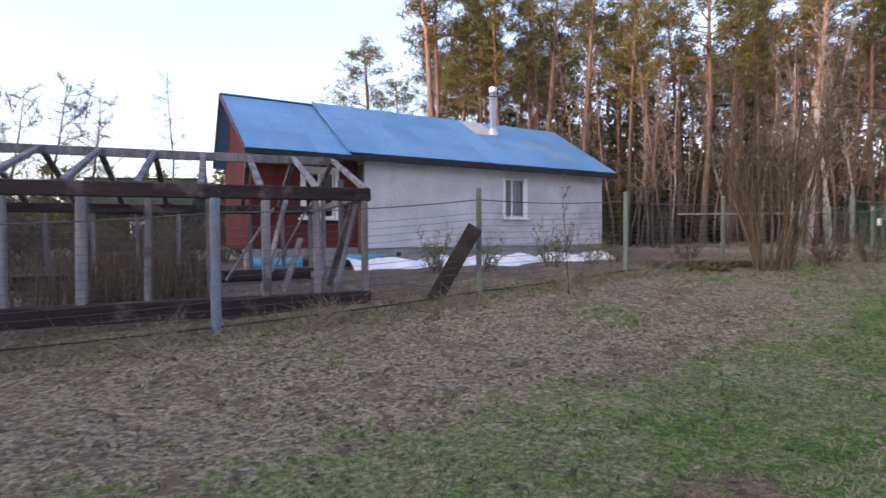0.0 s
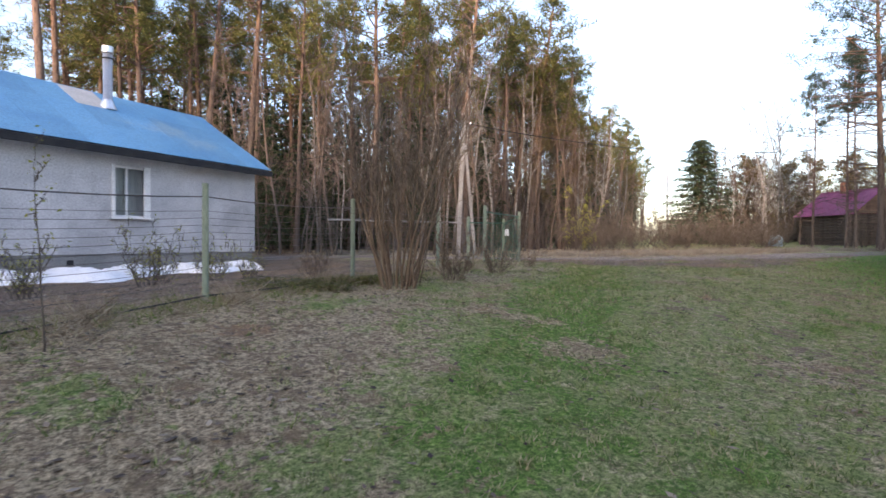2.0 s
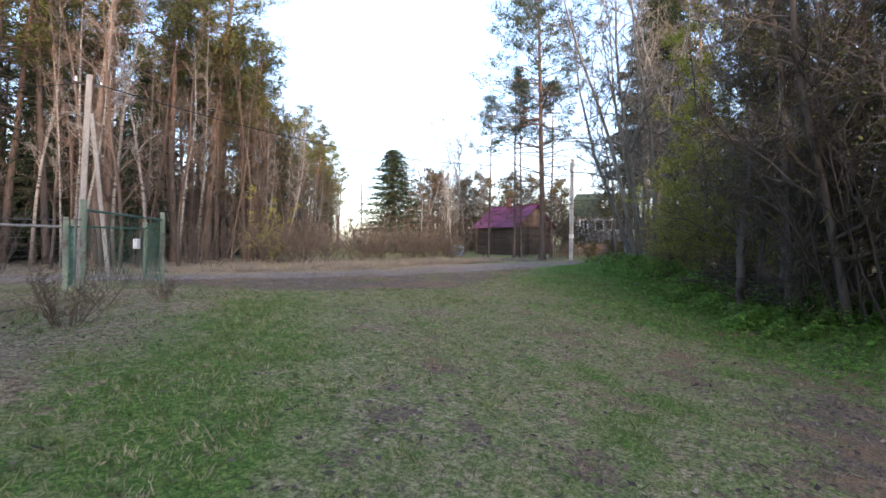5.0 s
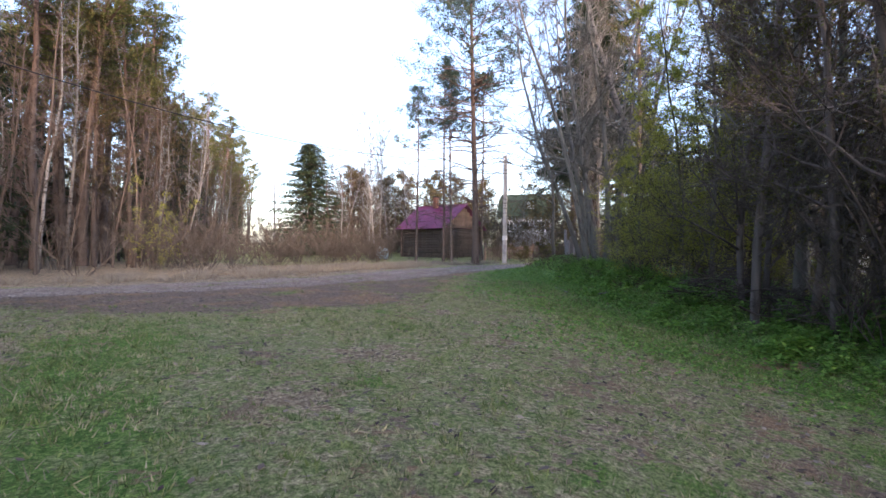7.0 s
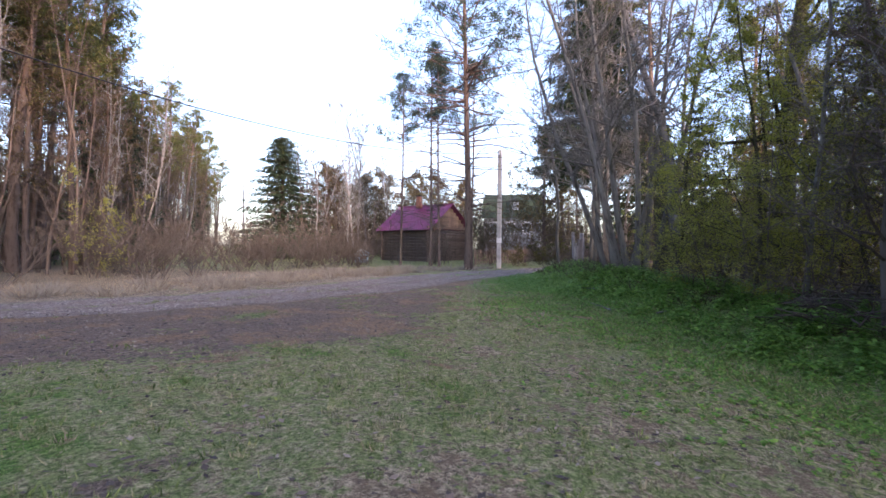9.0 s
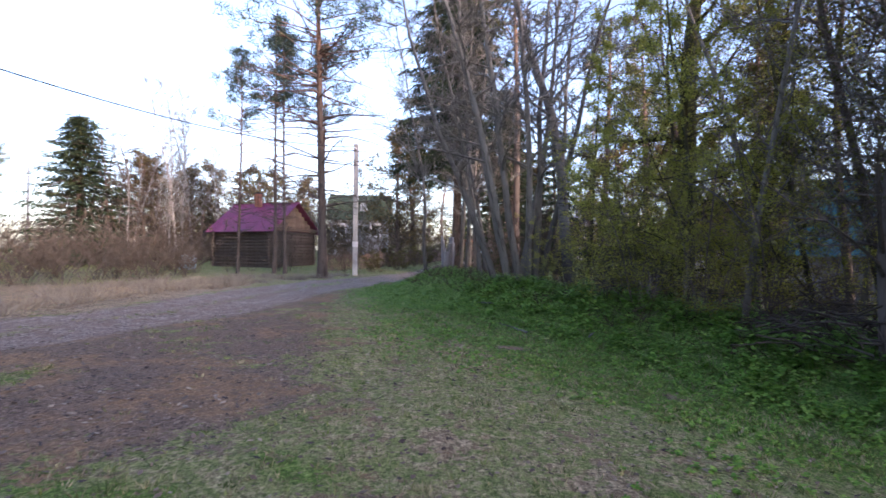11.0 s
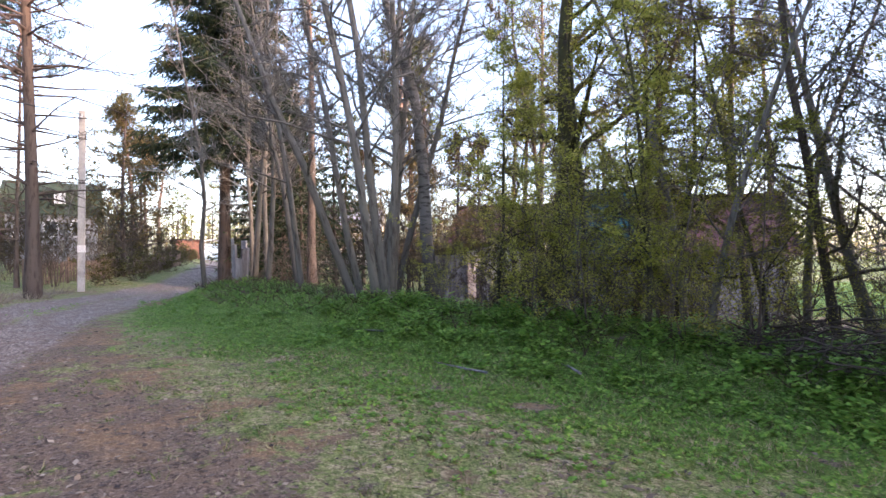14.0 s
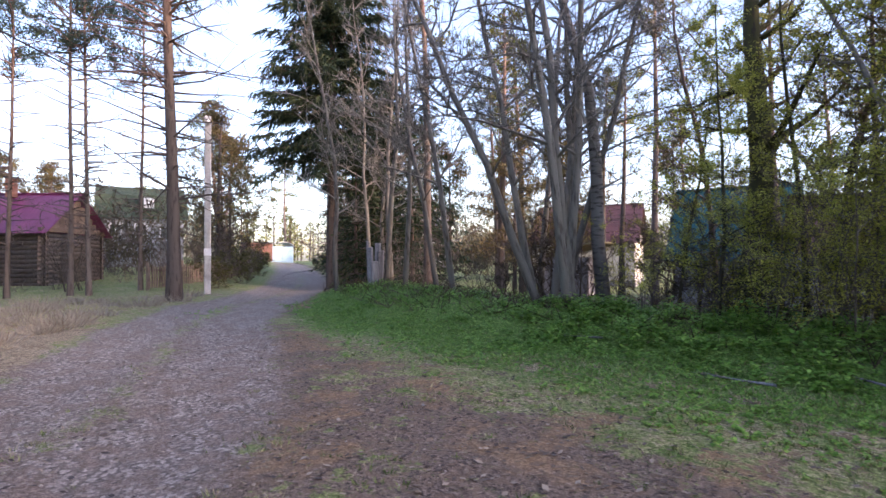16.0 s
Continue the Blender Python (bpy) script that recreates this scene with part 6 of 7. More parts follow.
for i, (x, y, s) in enumerate(((26.2, 6.7, 0.9), (27.6, 7.3, 0.8), (25.0, 6.0, 0.8), (28.8, 7.0, 0.95), (29.6, 8.0, 0.6), (28.2, 5.4, 0.9), (23.4, 5.2, 0.5), (25.6, 7.0, 0.5), (27.0, 7.7, 0.7), (28.2, 8.1, 0.65), (24.9, 6.5, 0.7), (30.8, 8.6, 0.45))):
    plant(f"young_leaf{i % 3}", lambda i=i: leafy_parts(131 + i % 3, 5.8, 0.028, 0.08, 9, 5, 5, 1.8, foliage=5600, size=0.028, up=0.5, stems=4, fan=0.5, thin=0.005, sag=0.02), x, y, "leafy_shrub", "tall shrub with fresh yellow-green leaves", "shrub", M_TWIG, M_YOUNG, s, i * 59, "leafy shrubs")
for i, (x, y, s) in enumerate(((26.4, 7.0, 1.0), (28.6, 6.4, 1.1), (25.3, 5.2, 0.95), (29.2, 8.2, 0.8), (27.4, 5.0, 1.1), (31.6, 6.6, 0.8))):
    plant(f"young_tree{i % 3}", lambda i=i: leafy_parts(136 + i % 3, 9.0, 0.06, 0.1, 24, 5, 4, 2.3, foliage=9500, size=0.031, up=0.35, thin=0.0055), x, y, "young_leafy_tree", "slim tree hung with fresh yellow-green leaves", "tree", M_MOSSY_BARK, M_YOUNG, s, i * 83, "young leafy trees")
for i, (x, y, s) in enumerate(((18.4, 1.4, 1.0), (19.9, 2.6, 1.15), (19.4, 3.0, 0.9), (16.6, 0.4, 0.9), (28.4, 4.2, 0.7))):
    plant("olive_spruce", lambda: spruce_parts(141, 13.5, 0.17, 0.06, 30, 2.2, 62, 0.26, 0.016, 24), x, y, "spruce_tree", "shaded olive-green spruce on the bank", "tree", M_SPRUCE_BARK, M_OLIVE, s, i * 47, "spruces on the bank")

for i in range(7):
    x = 23.0 + 7.5 * (i * 0.618 % 1)
    y = float(edge_y(x)) - 3.4 - 6.5 * (i * 0.377 % 1)
    plant(f"undergrowth{i % 3}", lambda i=i: leafy_parts(231 + i % 3, 3.0, 0.016, 0.05, 7, 3, 6, 1.1, foliage=1300, size=0.04, up=0.7, stems=5, fan=0.6, thin=0.006), x, y, "undergrowth_shrub", "low fresh-green undergrowth shrub beneath the bank trees", "shrub", M_TWIG, M_FRESH, 0.5 + 0.12 * (i % 4), i * 91, "bank undergrowth", wide=1.3)
for i in range(15):
    x = 22.0 + 15.0 * (i * 0.618 % 1)
    y = float(edge_y(x)) - 5.2 - 6.0 * (i * 0.377 % 1)
    plant(f"bank_thicket{i % 3}", lambda i=i: leafy_parts(221 + i % 3, 5.2, 0.03, 0.08, 9, 5, 9, 1.5, foliage=350, size=0.032, up=1.0, stems=5, fan=0.5, thin=0.008), x, y, "thicket_shrub", "brown twiggy understorey shrub behind the bank's trunks", "shrub", M_DUSK_BARK, M_OLIVE, 0.4 + 0.1 * (i % 4), i * 73, "bank understorey", wide=1.4)
for i in range(22):
    x = 11.5 + 8.5 * (i * 0.618 % 1)
    y = float(edge_y(x)) - 1.5 - 3.2 * (i * 0.377 % 1)
    plant(f"bank_thicket{i % 3}", lambda i=i: leafy_parts(221 + i % 3, 5.2, 0.03, 0.08, 9, 5, 9, 1.5, foliage=350, size=0.032, up=1.0, stems=5, fan=0.5, thin=0.008), x, y, "thicket_shrub", "tall dark twiggy thicket shrub on the bank", "shrub", M_DUSK_BARK, M_OLIVE, 0.65 + 0.15 * (i % 4), i * 73, "bank thicket")

for i in range(30):
    x = 49 + 46 * ((i // 2) + 0.5) / 15
    sd = 1 if i % 2 else -1
    y = float(np.interp(x, ROAD[:, 0], ROAD[:, 1])) + sd * (3.0 + 0.8 * ((i * 7) % 3))
    plant(f"hedge{i % 2}", lambda i=i: leafy_parts(161 + i % 2, 1.9, 0.016, 0.05, 6, 3, 7, 0.9, foliage=900, size=0.055, up=0.7, stems=5, fan=0.7, thin=0.006), x, y, "hedge_shrub", "low olive-green hedge shrub along the lane", "shrub", M_TWIG, M_OLIVE, 0.8 + 0.15 * (i % 3), i * 41, "lane hedge", wide=1.3)
for i, (x, y, s) in enumerate(((39.4, 10.8, 0.9), (40.8, 11.0, 1.0), (41.6, 12.6, 0.85), (42.4, 10.2, 0.95), (44.6, 10.4, 0.9), (46.2, 9.4, 0.9))):
    plant(f"alder{i % 3}", None, x, y, "alder_tree", "grey bare alder at the mouth of the lane", "tree", M_ALDER_BARK, None, s, i * 53, "alders on the bank")

# ---------------------------------------------------------------- garden scrub behind bank and lane
r9 = np.random.default_rng(9)
for i in range(42):
    if i < 26:
        x, y = r9.uniform(50, 72), r9.uniform(13.5, 24)
        if 52 < x < 62 and y > 20:
            y -= 5
    elif i < 34:
        x, y = r9.uniform(58, 96), r9.choice([-1, 1]) * 3.4 + np.interp(r9.uniform(58, 96), ROAD[:, 0], ROAD[:, 1])
        y = np.interp(x, ROAD[:, 0], ROAD[:, 1]) + r9.choice([-1, 1]) * r9.uniform(3.2, 5)
    else:
        x = r9.uniform(24, 60)
        y = edge_y(x) - r9.uniform(9, 19)
    plant(f"thicket{i % 2}", None, x, y, "garden_shrub", "twiggy brown shrub in the gardens", "shrub", M_TWIG, None, r9.uniform(0.5, 0.95), r9.uniform(0, 360), "garden shrubs", wide=1.3)

for i in range(14):
    x = 29.5 + 13.5 * (i * 0.618 % 1)
    y = float(edge_y(x)) - 3.6 - 4.5 * (i * 0.377 % 1)
    plant(f"brush{i % 3}", None, x, y, "bank_sapling", "thin bare saplings among the bank's trunks", "shrub", M_TWIG, None, 0.5 + 0.15 * (i % 4), i * 37, "bank saplings")

# ---------------------------------------------------------------- bushes by the fence
def hazel():
    B = thing("hazel_bush", "large many-stemmed leafless hazel bush", "bush", pose(6.85, 11.45, on(6.85, 11.45)))
    r = np.random.default_rng(151)
    for i in range(32):
        a, q = r.uniform(0, 6.28), 0.4 * math.sqrt(r.uniform(0.02, 1))
        T, _, C = leafy_parts(300 + i, 4.9 * r.uniform(0.55, 1.08), 0.021 * r.uniform(0.6, 1.2), 0.25, 9, 3, 6, 1.3, lean=(math.cos(a) * q, math.sin(a) * q), up=1.9, thin=0.006)
        st = part("stem", T, M_TWIG_RED, B, "", True)
        tagged(part("twig_spray", C, M_TWIG_RED, st), kind="stuff")
        st.location = (math.cos(a) * r.uniform(0.05, 0.45), math.sin(a) * r.uniform(0.05, 0.45), 0)


hazel()
for x, y, s in ((8.67, 12.45, 1.0), (10.72, 13.71, 0.8), (13.54, 15.85, 0.5), (6.0, 13.6, 0.7)):
    plant("currant", lambda: leafy_parts(152, 1.25, 0.014, 0.25, 4, 2, 5, 0.5, up=1.0, stems=26, fan=0.85, thin=0.0045), x, y, "currant_bush", "low leafless currant bush in the grass", "bush", M_TWIG_RED, None, s, x * 50, "currant bushes")
for i, (x, y, s) in enumerate(((3.1, 15.6, 1.0), (1.2, 14.0, 0.75), (4.6, 16.8, 0.8), (-0.2, 13.6, 0.9), (5.6, 18.0, 0.7))):
    plant("garden_bush", lambda: leafy_parts(153, 1.5, 0.012, 0.2, 5, 3, 3, 0.5, foliage=700, size=0.022, up=1.3, stems=18, fan=0.5, thin=0.005), x, y, "garden_bush", "small garden bush with opening buds before the house", "bush", M_TWIG, M_YOUNG, s, i * 90, "garden bushes")
def fence_tufts():
    r = np.random.default_rng(206)
    for name, m, n, lab in (("fence_straw", M_STRAW, 15000, "long matted straw along the foot of the fence"), ("fence_grass", M_GRASS, 15000, "fresh green grass tufts at the foot of the fence")):
        x = r.uniform(-9, 13, n)
        off = r.normal(size=n) * 0.32 - 0.15
        y = fence_y(x) + off
        tuft = np.sin(x * 5.1) * np.sin(x * 1.7 + 1) + 0.35
        k = r.uniform(-0.7, 1, n) < (tuft if m is M_STRAW else -tuft + 0.3)
        x, y = x[k], y[k]
        z = land(x, y) - 0.01
        h = r.uniform(0.1, 0.4, len(x)) * np.clip(0.5 + 0.6 * tuft[k], 0.35, 1.2)
        lie = 0.75 if m is M_STRAW else 0.4
        tip = np.stack([x + r.normal(size=len(x)) * h * lie, y + r.normal(size=len(x)) * h * lie, z + h * r.uniform(0.3, 1, len(x))], 1)
        s = Shape().blades(np.stack([x, y, z], 1), tip, r.uniform(0.004, 0.008, len(x)), r)
        tagged(new(name, s.mesh(name, m)), lab, "grass", kind="stuff")
    n = 5000
    a, q = r.uniform(0, 6.28, n), np.sqrt(r.uniform(0, 1, n))
    q = q * (0.6 + 0.35 * np.sin(3 * a + 1) + 0.25 * np.sin(7 * a))
    x, y = 5.7 + np.cos(a) * q * 2.0, 12.1 + np.sin(a) * q * 1.1
    s = Shape().leaves(np.stack([x, y, land(x, y) + r.uniform(0, 0.14, n)], 1), 0.035, r, 0.8)
    tagged(new("low_periwinkle", s.mesh("low_periwinkle", M_OLIVE)), "low dark green ground cover under the hazel", "ground cover", kind="stuff")


fence_tufts()
plant("sapling", lambda: leafy_parts(154, 1.9, 0.012, 0.35, 8, 2, 2, 0.45, foliage=60, size=0.02, up=1.2, thin=0.004), 1.95, 8.6, "sapling", "thin young sapling in the dry grass", "sapling", M_TWIG, M_YOUNG, 1.0, 0)
# bare trees and a far green house behind the timber frame
for i, (x, y, s) in enumerate(((-16.9, 26, 0.92), (-19.0, 26, 1.0), (-21.2, 26.5, 1.0), (-24.5, 28, 1.0))):
    plant(f"orchard{i % 2}", lambda i=i: leafy_parts(611 + i % 2, 8.6, 0.1, 0.25, 20, 7, 9, 3.6, up=0.55, thin=0.011), x, y, "garden_tree", "leafless fruit tree behind the timber frame", "tree", M_BROWN_BARK, None, s, i * 40, "leafless garden trees", wide=1.15)
plant("larch", lambda: leafy_parts(155, 11, 0.1, 0.2, 44, 5, 5, 2.1, up=0.15, thin=0.008), -16.4, 33.0, "larch_tree", "thin leafless larch behind the house", "tree", M_ALDER_BARK, None, 1.0, 0)
for i in range(72):
    x, y = -7.5 - (i * 0.618 % 1) * 17, 14.0 + (i * 0.377 % 1) * 13
    plant(f"brush{i % 3}", None, x, y, "garden_scrub", "brown overgrown garden scrub behind the timber frame", "shrub", M_DUSK_BARK, None, 0.7 + 0.1 * (i % 4), i * 70, "garden scrub", wide=1.5)
cottage("green_cottage", "small green cottage far behind the timber frame", -21.0, 31.0, 8, 6, 5, 2.8, 4.8, M_GREENROOF, M_GREENROOF, [(3.6, 1.3, 0.7, 0.7)])

# ---------------------------------------------------------------- ground cover
def scatter(n, x0, x1, y0, y1, keep, seed):
    r = np.random.default_rng(seed)
    x, y = r.uniform(x0, x1, n), r.uniform(y0, y1, n)
    k = keep(x, y, r)
    return x[k], y[k], r


def path_near(x, y, reach):
    """Within reach of the line that runs up the meadow to the track."""
    t = np.clip((x * 21.7 + y * 17.6) / (21.7 ** 2 + 17.6 ** 2), 0, 1)
    return np.hypot(x - t * 21.7, y - t * 17.6) < reach


def cover():
    def lawn(x, y, r):
        d, s, g, k = zones(x, y)
        u = r.uniform(0, 1, len(x))
        clump = 0.5 + 0.5 * np.sin(x * 2.3 + 2 * np.sin(y * 1.7)) * np.sin(y * 2.9 + 1.5 * np.sin(x * 1.1))
        return (u > np.maximum(np.maximum(d * 0.85, s), g)) & (r.uniform(0, 1, len(x)) < 0.3 + 0.7 * np.maximum(clump, k)) & path_near(x, y, 10) & (edge_y(x) - y < 3)
    x, y, r = scatter(330000, -4, 36, -5, 22, lawn, 201)
    d, s, g, k = zones(x, y)
    n = len(x)
    z = land(x, y) - 0.01
    h = r.uniform(0.02, 0.05, n) * (1 + 1.3 * k ** 2) * (0.7 + 0.9 * (0.5 + 0.5 * np.sin(x * 7 + 3 * np.sin(y * 4)) * np.sin(y * 6 + 2 * np.sin(x * 5))))
    tip = np.stack([x + r.normal(size=n) * h * 0.7, y + r.normal(size=n) * h * 0.7, z + h], 1)
    sh = Shape().blades(np.stack([x, y, z], 1), tip, r.uniform(0.003, 0.008, n), r)
    tagged(new("lawn_grass", sh.mesh("lawn_grass", M_TURF)), "short patchy green lawn grass", "grass", kind="stuff")

    def tufty(x, y, r):
        d, s, g, k = zones(x, y)
        u = r.uniform(0, 1, len(x))
        open_soil = np.sin(x * 2.1 + 2.2 * np.sin(y * 1.3)) * np.sin(y * 2.6 + 2 * np.sin(x * 0.9))
        return (u > np.maximum(np.maximum(d * 0.7, s * 0.95), g)) & (open_soil < 0.25 + 0.5 * k) & path_near(x, y, 7.5) & (edge_y(x) - y < 1.5)
    cx, cy, r = scatter(30000, -3, 30, -4, 21, tufty, 211)
    rad = r.uniform(0.02, 0.06, len(cx))
    k = np.repeat(np.arange(len(cx)), 9)
    a, q = r.uniform(0, 6.28, len(k)), np.sqrt(r.uniform(0, 1, len(k))) * rad[k]
    x, y = cx[k] + np.cos(a) * q, cy[k] + np.sin(a) * q
    z = land(x, y) - 0.01
    h = rad[k] * r.uniform(0.5, 1.3, len(k)) + 0.02
    tip = np.stack([x + np.cos(a) * h * 0.5 + r.normal(size=len(k)) * 0.012, y + np.sin(a) * h * 0.5 + r.normal(size=len(k)) * 0.012, z + h], 1)
    sh = Shape().blades(np.stack([x, y, z], 1), tip, r.uniform(0.004, 0.009, len(k)), r)
    tagged(new("grass_tufts", sh.mesh("grass_tufts", M_TURF)), "small uneven tufts of meadow grass", "grass", kind="stuff")

    def dry(x, y, r):
        d, s, g, k = zones(x, y)
        return (r.uniform(0, 1, len(x)) < np.maximum(d, 0.22 * (1 - k)) * (1 - g)) & (path_near(x, y, 11) | (road_dist(x, y)[0] < 6))
    x, y, r = scatter(150000, -9, 46, -3, 28, dry, 202)
    n = len(x)
    z = land(x, y) - 0.01
    far = smooth(2.2, 3.5, road_dist(x, y)[0]) * (road_dist(x, y)[1] > 0) + smooth(-0.9, 0.1, y - fence_y(x)) * (x < 12) * (np.abs(y - fence_y(x)) < 0.8)
    h = r.uniform(0.02, 0.075, n) * (1 + 4.5 * np.clip(far, 0, 1) * r.uniform(0, 1, n))
    lie = 1.4 - 0.8 * np.clip(far, 0, 1)
    tip = np.stack([x + r.normal(size=n) * h * lie, y + r.normal(size=n) * h * lie, z + h * r.uniform(0.4, 1, n)], 1)
    sh = Shape().blades(np.stack([x, y, z], 1), tip, r.uniform(0.004, 0.009, n), r)
    tagged(new("dry_grass", sh.mesh("dry_grass", M_STRAW)), "matted pale dry grass", "grass", kind="stuff")

    def fallen(x, y, r):
        d, s, g, k = zones(x, y)
        return (r.uniform(0, 1, len(x)) < np.maximum(0.8 * s, 0.5 * d) * (1 - 0.7 * g) + 0.2 * (1 - k)) & (path_near(x, y, 11) | (s > 0.4))
    x, y, r = scatter(90000, -6, 36, -3, 24, fallen, 203)
    z = land(x, y) + 0.008 + r.uniform(0, 0.012, len(x))
    sh = Shape().leaves(np.stack([x, y, z], 1), 0.034, r, 1.0)
    tagged(new("fallen_leaves", sh.mesh("fallen_leaves", M_LITTER)), "scattered brown fallen leaves", "leaves", kind="stuff")

    def herb(x, y, r):
        d = (edge_y(x) - y) * 0.9
        dens = smooth(-3.1 + 1.3 * np.sin(x * 0.9 + 1), 0.3, d + spill(x)) * (1 - 0.85 * smooth(2.5, 5, d)) * smooth(14, 20, x) * (1 - smooth(39, 43, x))
        clump = 0.5 + 0.5 * np.sin(x * 1.9 + 2 * np.sin(y * 1.3)) * np.sin(y * 2.3 + np.sin(x))
        return r.uniform(0, 1, len(x)) < dens * (0.35 + 0.65 * clump) * (1 - 0.5 * smooth(30, 34, x)) * np.where(d < -0.5, 1 - smooth(0.15, 0.5, zones(x, y)[1]), 1)
    x, y, r = scatter(92000, 8, 44, -4, 18, herb, 204)
    d = (edge_y(x) - y) * 0.9
    mound = 0.5 + 0.5 * np.sin(x * 2.9 + 2 * np.sin(y * 2.3)) * np.sin(y * 3.3 + 1.5 * np.sin(x * 1.7))
    tall = 0.04 + smooth(-0.6, 1.6, d) * (1 - 0.65 * smooth(29.5, 33, x)) * (0.05 + 0.4 * mound ** 1.4) * r.uniform(0.6, 1.15, len(x))
    k = np.repeat(np.arange(len(x)), 8)
    n = len(k)
    f = np.tile(np.repeat(np.array([0.35, 0.6, 0.82, 1.0]), 2), len(x))
    an = np.repeat(r.uniform(0, 6.28, len(x)), 8) + np.tile(np.array([0, 3.14, 1.57, 4.71, 0.4, 3.54, 1.9, 5.0]), len(x)) + r.normal(size=n) * 0.3
    L = (0.04 + 0.062 * np.minimum(1, tall[k] / 0.22)) * (1.15 - 0.45 * f) * r.uniform(0.7, 1.25, n)
    c = np.stack([x[k], y[k], land(x, y)[k] + tall[k] * f], 1)
    out = np.stack([np.cos(an), np.sin(an), r.uniform(-0.35, 0.35, n)], 1) * L[:, None]
    side = np.stack([-np.sin(an), np.cos(an), r.normal(size=n) * 0.3], 1) * (L * 0.42)[:, None]
    v = np.stack([c, c + out * 0.45 + side, c + out, c + out * 0.45 - side], 1).reshape(-1, 3)
    i = np.arange(n) * 4
    sh = Shape()
    sh.v, sh.f, sh.n = [v], np.stack([i, i + 1, i + 2, i + 3], 1).tolist(), 4 * n
    stems = np.stack([x, y, land(x, y)], 1)
    sh.blades(stems, stems + np.stack([r.normal(size=len(x)) * 0.02, r.normal(size=len(x)) * 0.02, tall], 1), 0.005, r)
    tagged(new("nettle_bed", sh.mesh("nettle_bed", M_NETTLE)), "dense bed of young green nettles on the bank", "nettles", kind="stuff")

    def pebbles(x, y, r):
        g = road_mask(x, y)
        return (r.uniform(0, 1, len(x)) < 0.9 * g + 0.02 * (road_dist(x, y)[0] < 4))
    x, y, r = scatter(44000, 15, 47, 11, 27, pebbles, 205)
    n = len(x)
    z = land(x, y)
    s = r.uniform(0.006, 0.018, n) * np.where(r.uniform(0, 1, n) < 0.04, 2.2, 1)
    an = r.uniform(0, 6.28, n)
    c = np.stack([x, y, z], 1)
    ex = np.stack([np.cos(an), np.sin(an), np.zeros(n)], 1) * s[:, None]
    ey = np.stack([-np.sin(an), np.cos(an), np.zeros(n)], 1) * s[:, None] * r.uniform(0.6, 1, (n, 1))
    up = np.array([0, 0, 1.0]) * s[:, None] * 0.6
    v = np.stack([c - ex, c - ey, c + ex, c + ey, c + up + ex * 0.2], 1).reshape(-1, 3)
    i = np.arange(n)[:, None] * 5
    f = np.concatenate([np.stack([i[:, 0] + a, i[:, 0] + b, i[:, 0] + 4], 1) for a, b in ((0, 1), (1, 2), (2, 3), (3, 0))])
    sh = Shape()
    sh.v, sh.f, sh.n = [v], f.tolist(), 5 * n
    tagged(new("road_gravel", sh.mesh("road_gravel", M_STONE)), "loose grey gravel stones on the track", "gravel", kind="stuff")


cover()


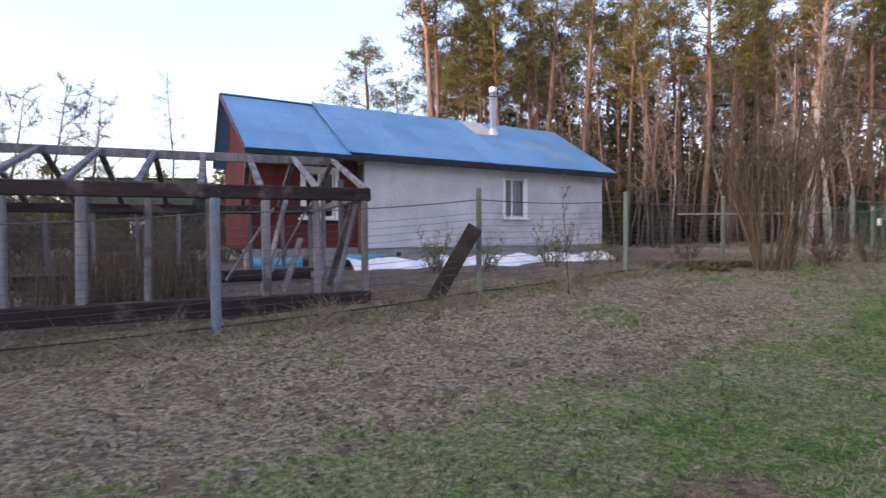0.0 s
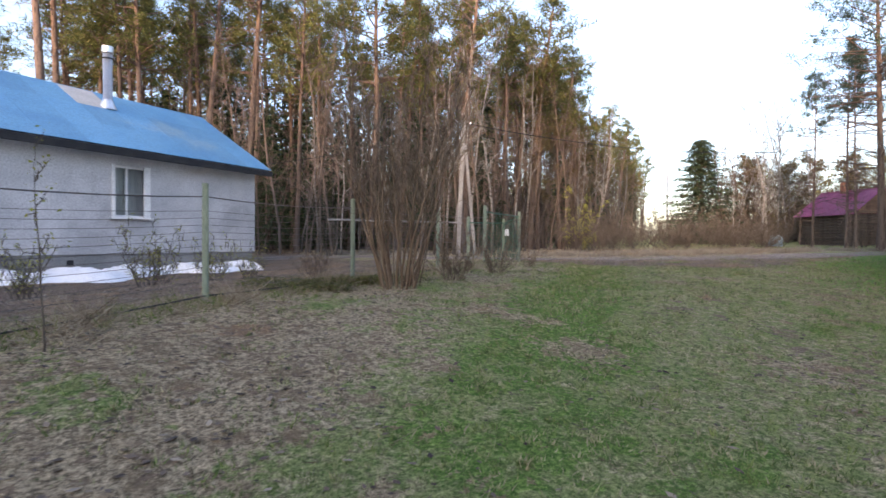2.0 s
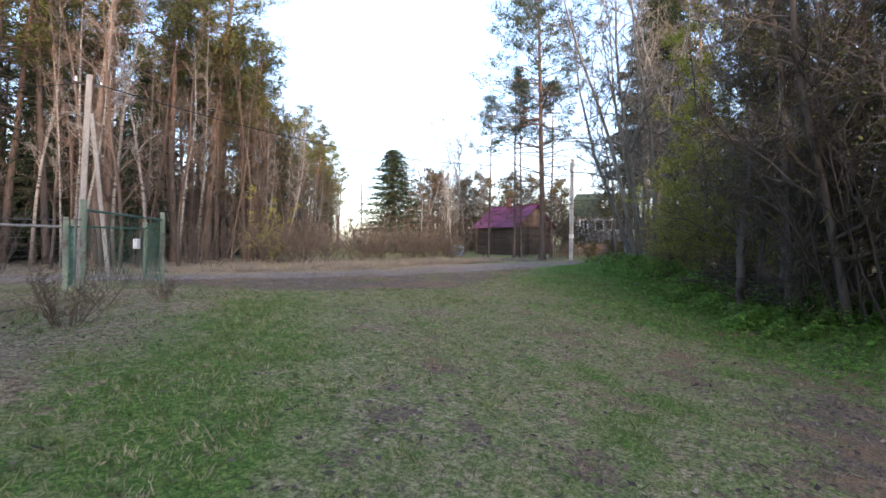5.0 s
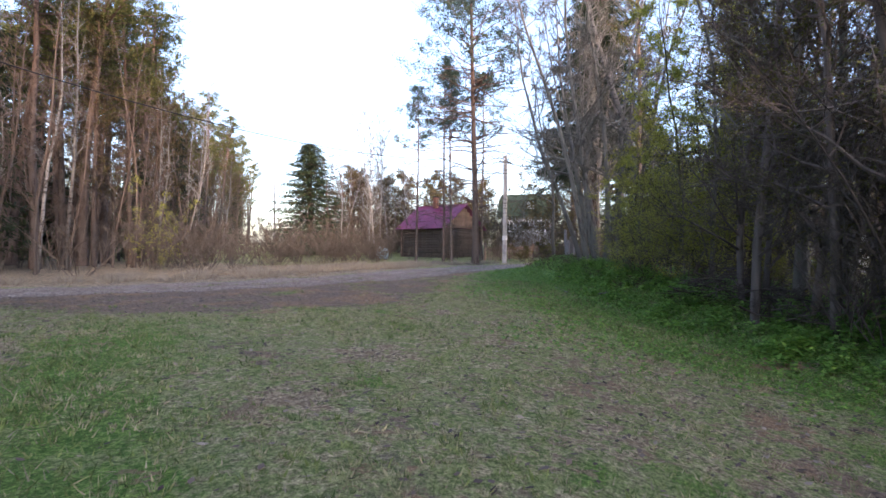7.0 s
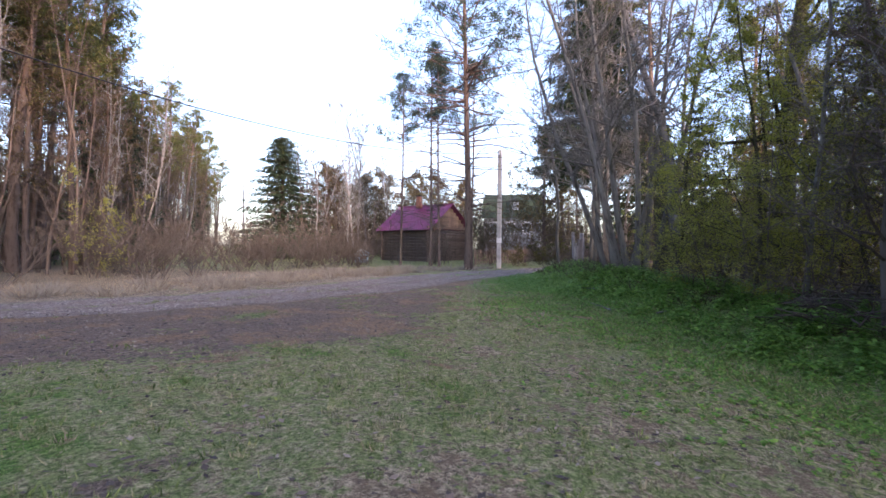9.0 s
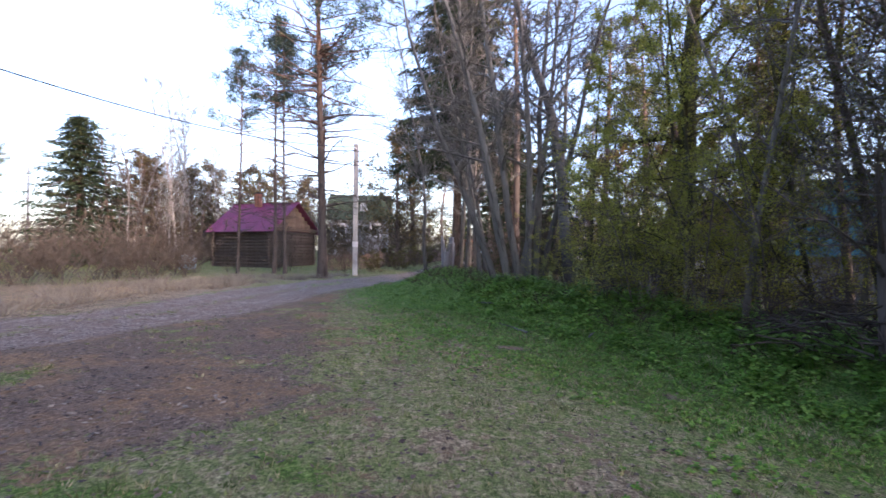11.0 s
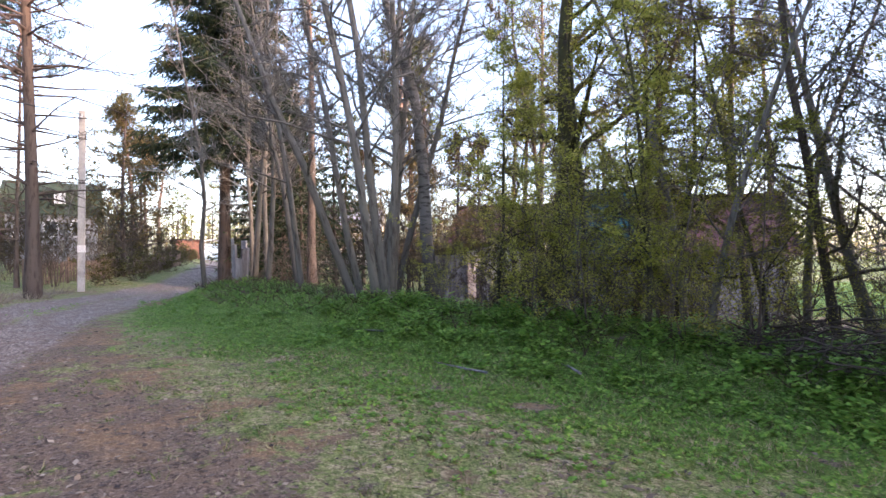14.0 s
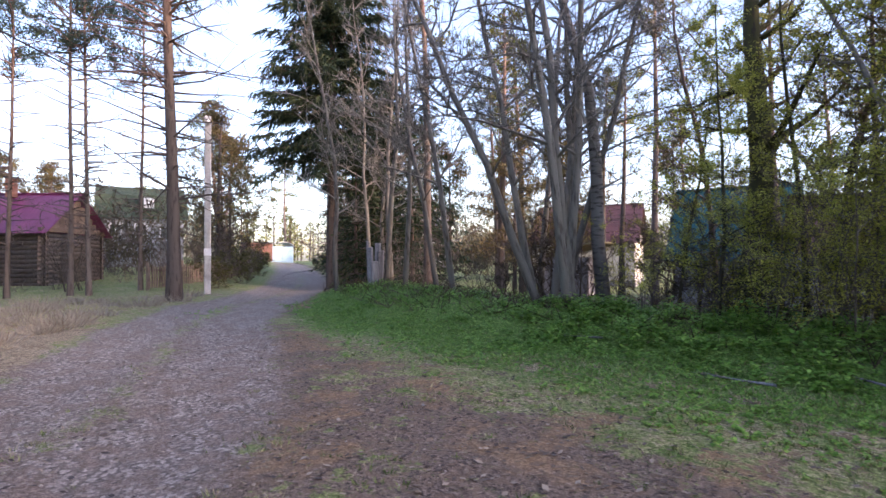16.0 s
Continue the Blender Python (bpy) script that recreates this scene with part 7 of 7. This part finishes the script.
def dead_weeds():
    """Last year's tall brown stalks in the overgrown garden."""
    r = np.random.default_rng(208)
    n = 40000
    x = r.uniform(-17, -0.3, n)
    y = fence_y(np.clip(x, -9, 9)) + np.where(r.uniform(0, 1, n) < 0.5, r.uniform(1.4, 5.5, n), r.uniform(5.5, 15, n)) + np.maximum(0, -9 - x) * 0.2
    dens = 0.45 + 0.55 * np.sin(x * 1.3 + np.sin(y)) * np.sin(y * 0.9 + 1)
    keep = (r.uniform(0, 1, n) < dens) & (x < -3.2 - 0.5 * (y - 8))
    x, y = x[keep], y[keep]
    n = len(x)
    z = land(x, y)
    h = r.uniform(0.2, 0.95, n) * (0.6 + 0.5 * np.sin(x * 0.9) ** 2)
    tip = np.stack([x + r.normal(size=n) * h * 0.22, y + r.normal(size=n) * h * 0.22, z + h], 1)
    s = Shape().blades(np.stack([x, y, z], 1), tip, r.uniform(0.008, 0.016, n), r)
    tagged(new("dead_weeds", s.mesh("dead_weeds", M_WEED)), "tall dead brown weeds in the overgrown garden", "weeds", kind="stuff")

    n = 9000
    x = r.uniform(21, 43, n)
    d = r.uniform(1.3, 5.0, n)
    y = edge_y(x) - d
    keep = r.uniform(0, 1, n) < 0.25 + 0.75 * np.sin(x * 1.1 + 1) ** 2 * np.sin(d * 1.7 + x) ** 2
    x, y = x[keep], y[keep]
    n = len(x)
    z = land(x, y)
    h = r.uniform(0.1, 0.55, n)
    tip = np.stack([x + r.normal(size=n) * h * 0.7, y + r.normal(size=n) * h * 0.7, z + h * r.uniform(0.2, 1, n)], 1)
    s = Shape().blades(np.stack([x, y, z], 1), tip, r.uniform(0.006, 0.014, n), r)
    tagged(new("bank_stalks", s.mesh("bank_stalks", M_WEED)), "dead stalks and twigs littering the nettle bank", "stalks", kind="stuff")


dead_weeds()

for x, y, a, L in ((27.4, 10.3, 20, 1.3), (26.2, 8.9, -25, 0.8), (30.2, 10.8, 40, 0.9)):
    r5 = np.random.default_rng(int(x * 10))
    ln = bent(r5, (-L / 2, 0, 0.03), (1, 0, 0), L, 6, 0.08)
    ln[:, 2] = 0.03
    s = Shape().tube(ln, np.linspace(0.022, 0.009, 7), 6, True)
    s.tube(bent(r5, ln[3], (0.6, 0.5, 0.15), L * 0.3, 2, 0.1), [0.009, 0.007, 0.004], 4)
    ob = tagged(new("fallen_branch", s.mesh("fallen_branch", M_OLDWOOD, True)), "bare fallen branch lying in the grass", "branch", "fallen branches")
    ob.matrix_world = pose(x, y, on(x, y) + 0.02, 0, 0, a)


def brush_pile(x, y, wide, high, n, seed):
    """A heap of cut dark branches."""
    r = np.random.default_rng(seed)
    P = thing("brush_pile", "heap of dark cut branches under the leafy shrubs", "brush pile", pose(x, y, on(x, y)))
    heap, spray = Shape(), Shape()
    for _ in range(n):
        a, q = r.uniform(0, 6.28), math.sqrt(r.uniform(0, 1))
        top = high * (1 - q * q) * r.uniform(0.1, 1) + 0.04
        b = r.uniform(0, 6.28)
        L = r.uniform(0.5, 1.5)
        d = np.array([math.cos(b), math.sin(b), r.normal() * 0.22])
        p = np.array([math.cos(a) * q * wide, math.sin(a) * q * wide * 0.6, top])
        ln = bent(r, p - d * L / 2, d, L, 4, 0.13)
        ln[:, 2] = np.maximum(ln[:, 2], 0.01)
        heap.tube(ln, np.linspace(r.uniform(0.008, 0.022), 0.004, 5), 4)
        e = np.array([along(ln, t) for t in r.uniform(0.3, 1, 8)])
        spray.blades(e, e + r.normal(size=(8, 3)) * 0.16, 0.005, r)
    tagged(part("tangle", heap, M_DUSK_BARK, P, "", True), kind="stuff")
    tagged(part("twig_spray", spray, M_DUSK_BARK, P), kind="stuff")


brush_pile(23.7, 6.0, 1.7, 0.75, 150, 601)
brush_pile(21.4, 5.2, 1.3, 0.5, 80, 602)
